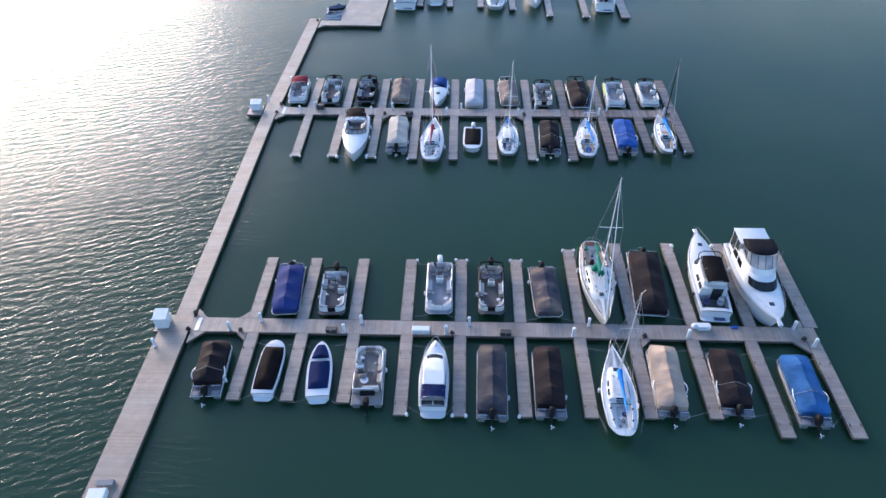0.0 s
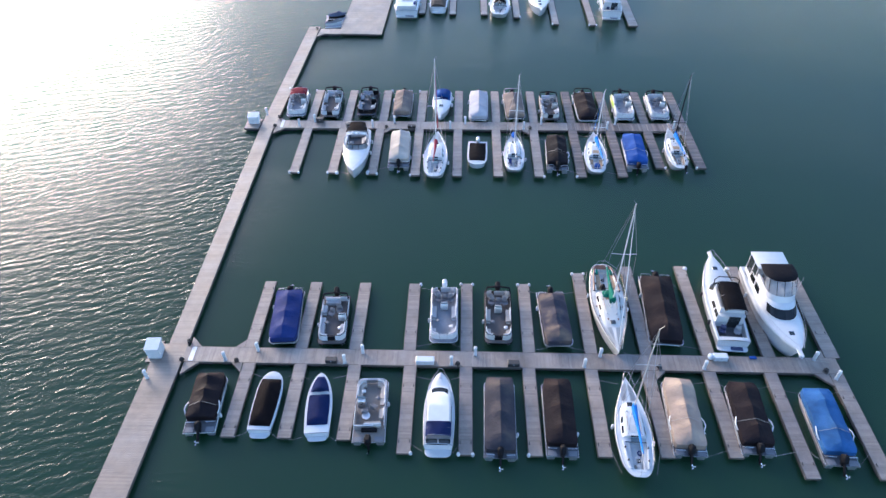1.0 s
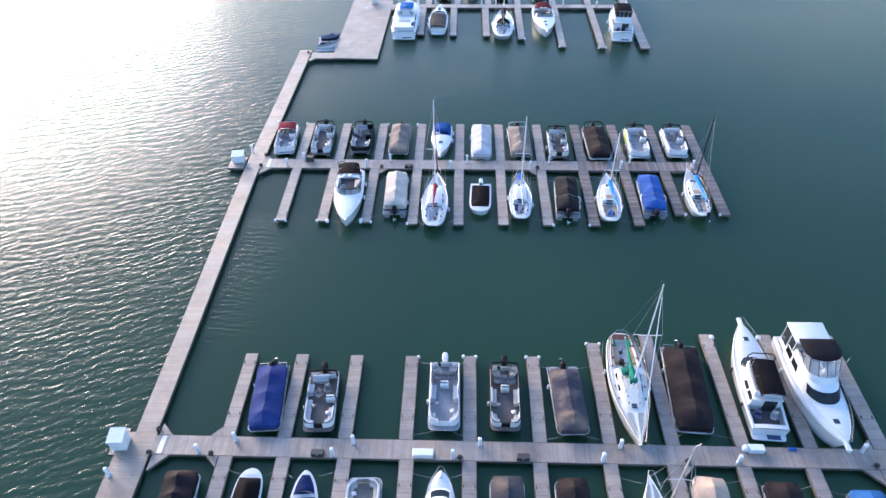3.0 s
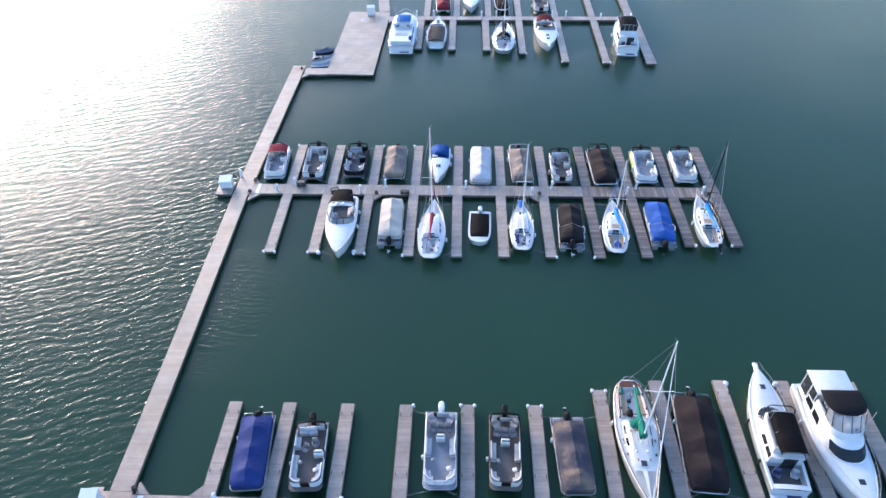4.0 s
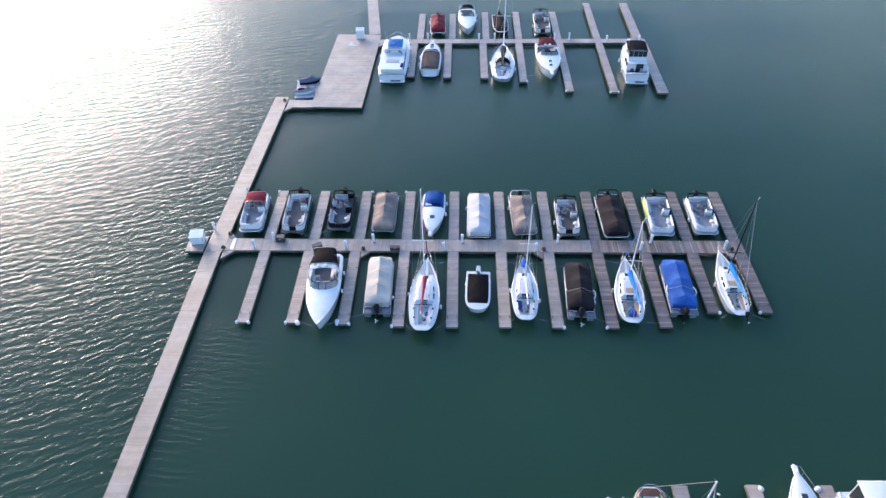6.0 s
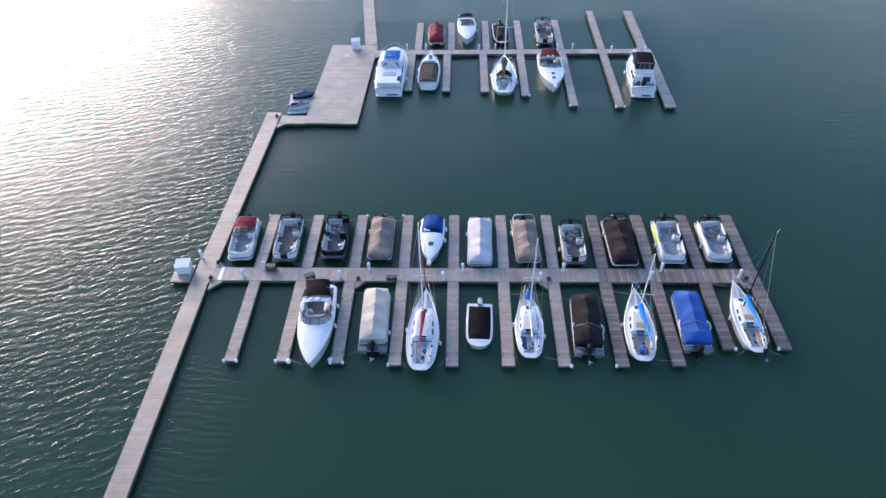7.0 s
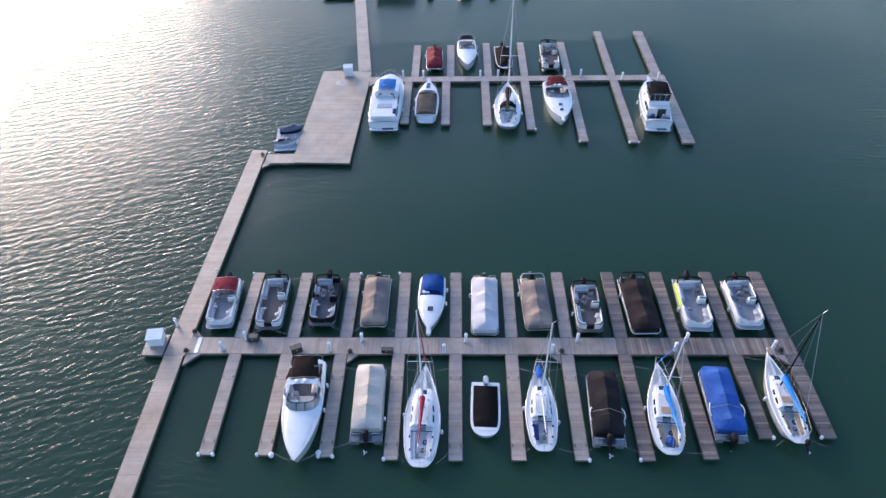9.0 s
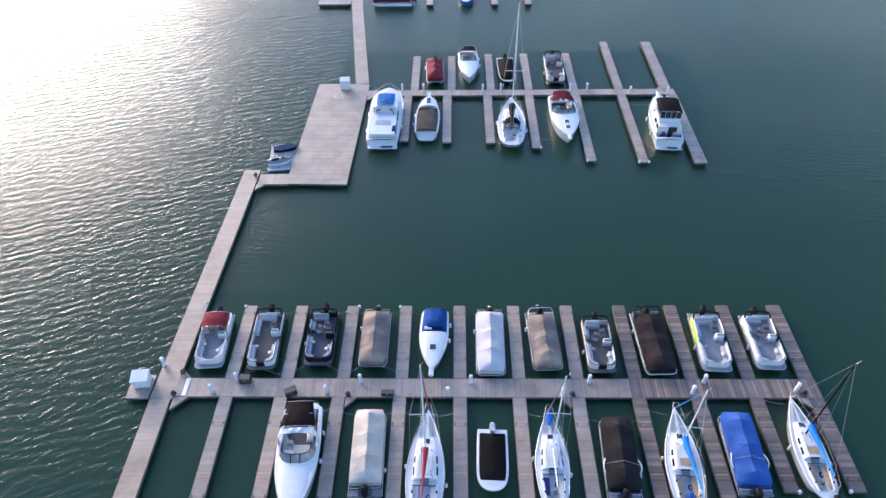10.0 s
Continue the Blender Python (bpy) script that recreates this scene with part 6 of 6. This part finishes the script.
flybridge(at(25.2, 60.7, -3.3), 10.4, 3.05, "white motor yacht with a black canvas top, bow turned outward", 1.12, (0.2, 0.68), (0.22, 0.56), C_BLACK, (0.15, 0.49), 1.15, False, None, True, True, None, 0.2, True, 1.0, top_w=0.8)
flybridge(at(29.65, 59.2, 180), 10.6, 3.7, "large white motor yacht with dark front windows and black sun top", 1.4, (0.16, 0.72), (0.25, 0.56), C_BLACK, (0.24, 0.45), 1.35, True, (0.03, 0.27, 0.95), False, False, None, 0.24, top_gap=1.55, round_top=True, top_w=1.0)

# middle pier, south side
express(at(-11.68, 84.1, 182.5), 9.4, 3.2, "white express cruiser with dark brown top, long foredeck", C_BROWN, 1.1, 0.4, (0.06, 0.3), True, (0.46, 0.6), None, None, 1.35, None, ())
covered_pontoon(at(-6.5, 84.7, 1.5), 7.3, 2.45, "pontoon boat under a cream canvas cover, black motor tilted", C_CREAM, BLACK, 1.95, 0.75, 15, (0.3, 0.6, 0.9), up=True)
sailboat(at(-2.07, 83.8, -1.2), 9.2, 2.85, "white sailing boat with a red sail cover and red jib", 12.9, 0.56, C_RED, -0.12, None, C_RED, 0.06, None, None, False, 0.15, spread=0.5)
runabout(at(2.9, 84.4, 178), 5.0, 2.35, "small white boat with a black cover and grey outboard", C_BLACK, None, ALLOY, None, 0.96, 5.0, (0.07, 0.84), 16, tip=0.45, free=0.6, platform=False, ridge=0.25, rim=0.17)
sailboat(at(7.28, 84.45, -1.6), 7.8, 2.5, "white sailing boat with blue bag on the bow", 10.7, 0.57, None, 0.1, None, None, 0.05, None, None, False, 0.1, bow_cover=C_SAIL, extra="navy_cushion", spread=0.52)
covered_pontoon(at(12.4, 84.3, -3), 6.9, 2.45, "pontoon boat under a near-black canvas cover", C_BLACK, BLACK, 1.9, 0.6, 17, ears=True)
sailboat(at(16.95, 84.45, -4.5), 8.3, 2.6, "white sailing boat with blue sail cover and teak hatch", 8.6, 0.6, C_SAIL, 0.55, None, C_SAIL, 0.028, None, None, True, 0.0, True, spread=0.35, extra="blue_tarp")
covered_pontoon(at(21.75, 84.75, -2.5), 6.9, 2.4, "pontoon boat under a bright royal blue canvas cover", C_ROYAL, BLACK, 1.8, 0.5, 18, (0.12, 0.5, 0.85), up=False, ears=True)
sailboat(at(26.57, 85.45, -1.0), 8.3, 2.3, "white sailing boat with black mast and blue sail cover", 10.2, 0.6, C_SAIL, 0.35, BLACK, None, 0.05, None, None, True, 0.0, True, spread=0.3, extra="small_motor")

# middle pier, north side
open_pontoon(at(-20.95, 95.35, 183.5), 6.2, 2.4, "white pontoon boat with a faded red sun top", PLASTIC, VINYL, CARPET_PALE, BLACK, 0.35, bim=C_RED, layout=2)
open_pontoon(at(-16.4, 95.4, 181.8), 6.7, 2.45, "open pontoon boat with pale lounges and a folded black top", PLASTIC, VINYL, CARPET_TAN, BLACK, 0.5, BLACK, bim="folded", layout=0)
open_pontoon(at(-11.55, 95.65, 180), 6.3, 2.45, "dark grey open pontoon boat with grey seats", BLACK, VINYL_GREY, CARPET, BLACK, 0.6, BLACK, "folded", 2)
covered_pontoon(at(-6.88, 95.6, 180), 6.3, 2.4, "pontoon boat under a sun-bleached taupe canvas cover", C_BLEACH, BLACK, 1.95, 0.3, 19)
express(at(-1.75, 95.5, 178), 6.7, 2.5, "white cuddy boat with a bright blue cockpit canvas", None, 0.85, 0.3, (0.0, 0.34), False, (0.36, 0.46), None, None, 0.6, C_SKY, (0.66,), full=2.0, lamps=False, pulp=True, screen=False)
covered_pontoon(at(3.15, 95.1, 179), 7.1, 2.4, "pontoon boat under a clean white canvas cover", C_WHITE, BLACK, 1.9, 0.25, 20, (0.1, 0.4, 0.7, 0.95))
covered_pontoon(at(7.8, 95.45, 182.5), 6.7, 2.45, "pontoon boat under a tan and grey canvas cover", C_BLEACH, BLACK, 1.95, 0.75, 21, hoop=STEEL)
open_pontoon(at(12.42, 94.75, 179.5), 5.9, 2.4, "small open pontoon boat with beige seats and dark trim", CREAM, VINYL, CARPET_TAN, BLACK, 0.3, BLACK, "folded", 2)
covered_pontoon(at(17.2, 95.2, 181.5), 7.0, 2.55, "deck boat with white sides under a dark brown cover", C_BROWN, BLACK, 1.85, 0.5, 22, rim=PLASTIC, hoop=C_BLACK)
open_pontoon(at(22.1, 95.3, 177.5), 6.6, 2.45, "white open pontoon boat with a lime green side band", PLASTIC, VINYL, CARPET_PALE, BLACK, 0.75, None, "folded", 0, LIME)
open_pontoon(at(26.6, 95.3, 178.5), 6.2, 2.4, "white open pontoon boat with pale lounges", PLASTIC, VINYL, CARPET_PALE, BLACK, 0.5, None, "folded", 2)

# far pier
flybridge(at(-8.45, 130.3, -0.6), 11.0, 4.1, "white motor yacht with a bright blue top panel", 1.2, (0.05, 0.88), (0.45, 0.74), C_BRIGHT, (0.5, 0.74), 0.7, False, None, True, False, None, 0.16, False, 0.62, grille=True, full=5.5, pulp=False, canvas_label="bright blue canvas top over the upper helm", top_w=0.78)
express(at(-3.25, 130.7, -1.2), 8.3, 3.0, "white cruiser with a taupe canvas cockpit cover", None, 0.95, 0.3, (0.1, 0.3), False, (0.6, 0.7), C_MAROON, None, 1.2, C_TAUPE, (0.78, 0.86), pulp=True)
sailboat(at(7.1, 129.2, -2.6), 10.4, 3.4, "white sailing yacht with a black sail cover and tall mast", 15.5, 0.58, C_BLACK, -0.1, None, None, 0.05, None, None, True, 0.1, spread=0.42, extra="dodger", thick=1.9)
express(at(13.7, 129.9, 180), 9.6, 3.5, "white express cruiser with a dark red canvas top", C_MAROON, 1.1, 0.4, (0.05, 0.3), True, (0.42, 0.56), None, None, 0.9, None, (0.68, 0.8), pulp=True)
flybridge(at(25.55, 129.0, -3.2), 9.3, 3.5, "white motor yacht with a black canvas enclosure", 1.4, (0.13, 0.7), (0.2, 0.58), C_BLACK, (0.21, 0.55), 1.15, True, None, False, True, None, 0.22, False, 1.3, aft_curtain=GLASS)
covered_pontoon(at(-2.6, 141.75, 182), 5.9, 2.3, "pontoon boat under a dark red canvas cover", C_MAROON, BLACK, 1.9, 0.3, 23)
express(at(2.05, 143.0, 181), 7.7, 2.8, "white sports cruiser with a black top", C_BLACK, 0.95, 0.3, (0.02, 0.22), False, (0.36, 0.5), None, None, 0.85, None, (), full=2.0)
runabout(at(7.25, 141.9, 182), 6.6, 2.4, "dark runabout under a black and tan cover", C_BROWN, BLACK, BLACK, None, 0.95, 5.0, (0.04, 0.95), 24, ridge=0.7, tip=0.45, rim=0.08)
open_pontoon(at(13.75, 142.0, 179), 7.4, 2.5, "open deck boat with pale and brown seats", CREAM, VINYL_TAN, CARPET_TAN, BLACK, 0.4, BLACK, "folded", 2)
floating_platform(-20.1, 122.8, 3.1, 4.6, 6)
jet_ski(at(-20.15, 121.7, -80, 0.16), "white jet ski with a black seat on a floating platform", WHITE, CHAIR)
covered_ski(at(-19.95, 124.4, -82, 0.16), "jet ski under a dark grey cover on a floating platform")

# last pier, seen at its edge only
pier("pier_walkway", (-15.0, 171.5), (20.0, 171.5), 1.8, "floating walkway of the last pier", kind="structure", seed=31)
for fx in (-3.9, 6.6, 12.0):
    pier("finger_dock", (fx, 170.6), (fx, 163.4), 1.1, FINGER, "finger docks of the last pier", seed=int(fx * 7 + 90))
covered_pontoon(at(-9.9, 164.8, 90), 6.8, 2.6, "dark boat under a wine-red canvas cover", C_WINE, BLACK, 1.9, 0.4, 25)
runabout(at(2.0, 166.6, 180), 6.3, 2.8, "blue and white runabout moored at the last pier", C_WHITE, BLUE_TRIM, None, None, 0.9, 2.4, (0.1, 0.6), 26)

# ---- things on the docks ----
def power_post(x, y, turn=0.0, tilt=0.0):
    ob = thing("power_post", pose(x, y, DECK, 0, tilt, turn), "white plastic power and water post on the dock", "power post", "power posts on the docks")
    bm = bmesh.new()
    rbox(bm, 0, 0, 0, 0.3, 0.3, 0.06, 0.015)
    part("foot_plate", bm, GALV, ob)
    bm = bmesh.new()
    rbox(bm, 0, 0, 0.06, 0.24, 0.24, 0.8, 0.03)
    part("column", bm, PLASTIC, ob)
    bm = bmesh.new()
    rbox(bm, 0, 0, 0.85, 0.3, 0.32, 0.22, 0.05, 0.8)
    part("lamp_head", bm, PLASTIC, ob, smooth=30)
    bm = bmesh.new()
    rbox(bm, 0, 0.125, 0.45, 0.16, 0.02, 0.26, 0.006)
    part("socket_panel", bm, BLACK, ob)
    return ob


def dock_box(x, y, sx, sy, sz, material, label, turn=0.0, name="dock_box"):
    ob = thing(name, pose(x, y, DECK, 0, 0, turn), label, "storage box", "boxes on the docks")
    bm = bmesh.new()
    rbox(bm, 0, 0, 0, sx * 0.96, sy * 0.94, sz * 0.75, 0.03)
    part("body", bm, material, ob)
    bm = bmesh.new()
    rbox(bm, 0, 0, sz * 0.76, sx, sy, sz * 0.24, 0.05, 0.94)
    part("lid", bm, material, ob, smooth=30)
    bm = bmesh.new()
    rbox(bm, 0, -sy / 2 - 0.01, sz * 0.62, 0.1, 0.04, 0.12, 0.01)
    part("latch", bm, STEEL, ob)
    return ob


def locker(x, y, sx, sy, sz, turn=0.0, label="large white locker with a slanted lid"):
    ob = thing("locker", pose(x, y, DECK, 0, 0, turn), label, "locker", "large lockers")
    bm = bmesh.new()
    rbox(bm, 0, 0, 0, sx * 0.9, sy * 0.86, 0.12, 0.02)
    part("plinth", bm, GALV, ob)
    bm = bmesh.new()
    rbox(bm, 0, 0, 0.12, sx * 0.94, sy * 0.9, sz - 0.12, 0.03)
    body = part("body", bm, PLASTIC, ob)
    bm = bmesh.new()
    vs = []
    for z, k in ((sz, 1.0), (sz + 0.08, 1.0)):
        vs.append([(sx / 2 * k * a, sy / 2 * k * b, z + (0.14 if b > 0 else 0.0) * (1 if z > sz else 0)) for a, b in ((-1, -1), (1, -1), (1, 1), (-1, 1))])
    loft(bm, vs)
    part("lid", bm, PLASTIC, ob)
    for s in (-1, 1):
        bm = bmesh.new()
        rbox(bm, s * sx * 0.22, -sy * 0.45 - 0.012, 0.2, sx * 0.42, 0.03, sz - 0.32, 0.01)
        door = part("door", bm, PLASTIC, ob)
        bm = bmesh.new()
        rbox(bm, s * sx * 0.06, -sy * 0.45 - 0.035, sz * 0.5, 0.03, 0.03, 0.14, 0.008)
        part("handle", bm, STEEL, door)
    return ob


def bumper(x, y, r=0.14):
    ob = thing("corner_bumper", pose(x, y, DECK), "white rubber corner bumper on a dock end", "bumper", "corner bumpers")
    bm = bmesh.new()
    rings = []
    for z, k in ((-0.22, 0.6), (-0.18, 0.95), (0.0, 1.0), (0.07, 0.85), (0.1, 0.45)):
        rings.append([(r * k * math.cos(q), r * k * math.sin(q), z) for q in (math.tau * i / 12 for i in range(12))])
    loft(bm, rings)
    part("wheel", bm, PLASTIC, ob, smooth=50)
    bm = bmesh.new()
    tube(bm, [(0, 0, -0.24), (0, 0, 0.14)], 0.03, 6)
    part("axle", bm, GALV, ob)
    return ob


def hose_reel(x, y, turn=0.0):
    ob = thing("hose_reel", pose(x, y, DECK, 0, 0, turn), "black hose coiled on a low stand", "hose reel", "hose reels")
    bm = bmesh.new()
    for k in range(3):
        tube(bm, [(0.15 * math.cos(q), 0.09 * (k - 1), 0.24 + 0.17 * math.sin(q)) for q in (math.tau * i / 14 for i in range(14))], 0.045, 6, closed=True)
    part("hose", bm, RUBBER, ob, smooth=60)
    bm = bmesh.new()
    for s in (-1, 1):
        tube(bm, [(-0.2, 0.18 * s, 0.0), (0, 0.18 * s, 0.34), (0.2, 0.18 * s, 0.0)], 0.022, 6)
    tube(bm, [(0, -0.2, 0.3), (0, 0.2, 0.3)], 0.03, 6)
    part("stand", bm, DARK_BOX, ob)
    return ob


def cleat(x, y, turn=0.0):
    ob = thing("dock_cleat", pose(x, y, DECK, 0, 0, turn), "dark iron mooring cleat bolted to the dock", "cleat", "dock cleats")
    bm = bmesh.new()
    tube(bm, [(0, -0.16, 0.09), (0, -0.07, 0.075), (0, 0.07, 0.075), (0, 0.16, 0.09)], 0.024, 6)
    part("horn", bm, DARK_BOX, ob)
    bm = bmesh.new()
    rbox(bm, 0, 0, 0, 0.07, 0.16, 0.07, 0.01)
    part("base", bm, DARK_BOX, ob)
    return ob


def mooring(a, b, drop=0.25, label="pale mooring line slung from a boat to the dock"):
    bm = bmesh.new()
    tube(bm, sag(a, b, drop, 8), 0.012, 5)
    ob = part("mooring_line", bm, ROPE, None, smooth=60)
    return tagged(ob, label, "rope", "mooring lines")


for x, y, a in ((-16.5, 54.05, 8), (-19.1, 52.95, 20), (-7.3, 54.0, 0), (-8.75, 52.9, 5), (2.45, 54.0, 0), (0.4, 52.95, -5), (11.7, 52.95, 0), (13.2, 54.1, -12), (21.8, 53.0, -15), (31.4, 54.15, -20), (32.5, 52.2, -30),
                (-18.0, 91.5, 10), (-19.8, 90.35, 15), (-10.4, 90.3, 6), (-7.7, 91.35, 4), (1.4, 91.3, 0), (-0.5, 90.15, 0), (8.8, 90.15, -8), (11.1, 91.35, -5), (19.3, 90.35, -10), (20.5, 91.4, -18), (27.7, 90.6, -20),
                (-4.0, 137.05, 0), (-6.8, 137.05, 0), (3.8, 136.9, 0), (6.2, 137.0, 0), (17.5, 137.0, -10), (23.0, 136.1, 0), (27.8, 136.0, -10), (15.3, 136.9, 0), (-25.2, 50.9, 25), (-24.6, 93.0, 25)):
    power_post(x, y, a)
dock_box(-1.85, 53.1, 1.6, 0.62, 0.5, PLASTIC, "long white plastic dock box")
dock_box(23.4, 54.05, 1.2, 0.6, 0.5, PLASTIC, "white plastic dock box beside a motor yacht")
dock_box(-9.9, 52.98, 1.0, 0.5, 0.42, DARK_BOX, "low dark brown dock box")
dock_box(5.7, 52.98, 1.0, 0.5, 0.42, DARK_BOX, "low dark brown dock box")
dock_box(-17.3, 91.42, 0.95, 0.6, 0.6, DARK_BOX, "dark grey dock box beside a power post")
dock_box(-13.3, 90.25, 1.0, 0.62, 0.6, DARK_BOX, "dark grey dock box behind the express cruiser", 25)
dock_box(-5.4, 90.2, 1.05, 0.45, 0.4, DARK_BOX, "low dark brown dock box")
dock_box(-24.4, 36.95, 1.35, 0.9, 0.6, PLASTIC, "large white plastic dock box on the main walkway", 4)
dock_box(-24.25, 37.95, 1.3, 0.5, 0.35, STEP_GREY, "low grey dock box behind a white one", 4)
locker(-25.25, 53.45, 1.22, 1.25, 1.25, 4)
locker(-25.8, 91.2, 1.4, 1.15, 0.95, 6)
locker(-14.4, 137.7, 1.3, 0.9, 1.3, 5, "white upright locker on the broad deck")
for x, y in ((-19.15, 80.45), (-18.05, 80.45), (-14.65, 80.45), (-9.95, 80.35), (-8.85, 80.35), (-4.95, 80.15), (10.6, 80.15), (14.4, 80.2), (24.9, 82.1), (28.55, 82.15), (-23.0, 100.1), (-19.15, 99.6), (-8.65, 99.6), (-4.9, 99.6),
             (-2.72, 62.45), (1.15, 62.55), (2.25, 62.55), (6.57, 62.6), (7.67, 62.6), (11.95, 64.2), (13.05, 64.2), (-2.55, 44.5), (1.1, 44.5), (2.2, 44.5), (6.45, 44.55), (21.3, 121.4), (10.3, 124.3), (15.4, 121.7), (22.4, 121.4)):
    bumper(x, y)
for x, y in ((-13.55, 80.45), (-9.95, 80.62), (23.1, 65.15), (27.2, 65.2)):
    bumper(x, y, 0.22)
for x, y, a in ((-22.75, 54.75, 30), (-22.8, 52.75, 60), (-18.05, 52.75, 20), (0.95, 52.85, 40), (18.0, 52.9, 10), (-22.9, 90.1, 60), (-8.6, 90.05, 20), (-22.75, 92.2, 30), (9.6, 90.1, 15), (28.3, 90.3, 50), (31.9, 52.9, 40), (-22.4, 118.9, 30)):
    hose_reel(x, y, a)
for x0, x1, y0, y1, name in ((-22.35, -21.95, A0 + 0.1, A1 - 0.1, "gangway_plate"), (-22.3, -21.95, B0 + 0.1, B1 - 0.05, "gangway_plate")):
    bm = bmesh.new()
    rbox(bm, (x0 + x1) / 2, (y0 + y1) / 2, DECK + 0.004, x1 - x0, y1 - y0, 0.03, 0.01)
    tagged(part(name, bm, GALV, None), "pale metal plate bridging two dock sections", "metal plate")
bm = bmesh.new()
rbox(bm, 26.25, 54.2, DECK, 0.6, 0.3, 0.16, 0.06)
tagged(part("storage_bag", bm, C_ROYAL, None, smooth=50), "bright blue bag lying on the walkway", "bag")
bm = bmesh.new()
ball(bm, 22.6, 54.05, DECK + 0.3, 0.3)
tagged(part("mooring_buoy", bm, PLASTIC, None, smooth=60), "white round buoy lying beside a dock box", "buoy")

# cleats and lines at the slips
for rows, inner in ((NEAR_S, A0), (NEAR_N, A1), (MID_S, B0), (MID_N, B1), (FAR_S, C0), (FAR_N, C1)):
    for x, y in rows:
        for k in (0.25, 0.88):
            for s in (-1, 1):
                cleat(x + s * 0.42, inner + (y - inner) * k)


def moor(x, y, head, l, b, left, right, zb=0.75, ends=(0.9, 0.9)):
    """Four lines from the corners of a boat to the fingers on both sides (their edges at x = left and right)."""
    r = radians(head)
    for fy, k in ((1, ends[0]), (-1, ends[1])):
        for fx, edge in ((-1, left), (1, right)):
            px = fx * b / 2 * (0.35 if (fy > 0 and b / l < 0.36) else 0.85)
            py = fy * l / 2 * k
            wx, wy = x + px * math.cos(r) - py * math.sin(r), y + px * math.sin(r) + py * math.cos(r)
            e = left if wx < x else right
            out = 0.5 if wy > y else -0.4
            lo, hi = next((u, v) for u, v in ((45.3, 62.0), (80.7, 99.0), (125.8, 146.0)) if wy < v + 12)
            mooring((wx, wy, zb), (e, min(max(wy + out, lo), hi), DECK + 0.06), 0.06)


for x, y, head, l, b, left, right in ((-14.4, 48.45, -1, 5.8, 2.2, -16.5, -12.95), (-10.2, 48.3, 5, 6.0, 2.3, -12.05, -8.3), (-0.45, 47.75, 0, 7.4, 2.6, -2.65, 1.2), (14.6, 47.05, -2, 8.9, 3.0, 12.7, 16.55), (18.85, 47.85, -3, 7.2, 2.4, 17.45, 21.7),
                                   (24.0, 47.85, -3, 6.7, 2.5, 22.6, 26.8), (29.85, 47.2, -2, 7.0, 2.4, 27.7, 32.2), (-0.38, 58.3, 180, 7.0, 2.4, -2.8, 1.25), (14.72, 59.3, 179, 11, 3.4, 12.95, 16.85), (19.5, 59.4, 176, 8.8, 2.9, 17.75, 22.1), (29.65, 59.0, 180, 10.6, 3.7, 28.2, 32.6),
                                   (9.65, 58.1, 182, 6.9, 2.4, 7.6, 12.05), (-11.68, 84.1, 182, 9.4, 3.2, -13.65, -9.85), (-6.5, 84.7, 1, 7.3, 2.4, -8.95, -4.85), (-2.07, 83.8, -1, 9.2, 2.8, -3.95, 0.05), (7.28, 84.45, -1, 7.8, 2.5, 5.75, 9.6), (12.4, 84.3, -3, 6.9, 2.4, 10.5, 14.5),
                                   (16.95, 84.45, -4, 8.3, 2.6, 15.4, 19.25), (26.57, 85.45, -1, 8.3, 2.5, 24.8, 28.6), (-16.4, 95.4, 182, 6.7, 2.4, -18.15, -14.35), (-11.55, 95.65, 180, 6.3, 2.4, -13.45, -9.65), (-6.88, 95.6, 180, 6.3, 2.4, -8.75, -4.8), (7.1, 129.2, -2, 10.4, 3.4, 4.85, 9.35),
                                   (13.7, 129.9, 180, 9.6, 3.5, 10.25, 15.45), (25.25, 128, -3, 11, 3.6, 22.3, 27.6)):
    moor(x, y, head, l, b, left, right)

bm = bmesh.new()
rbox(bm, -15.2, 135.7, DECK + 0.004, 1.6, 1.3, 0.02, 0.005)
tagged(part("deck_mat", bm, CARPET_WORN, None), "pale worn mat lying on the broad deck", "mat")
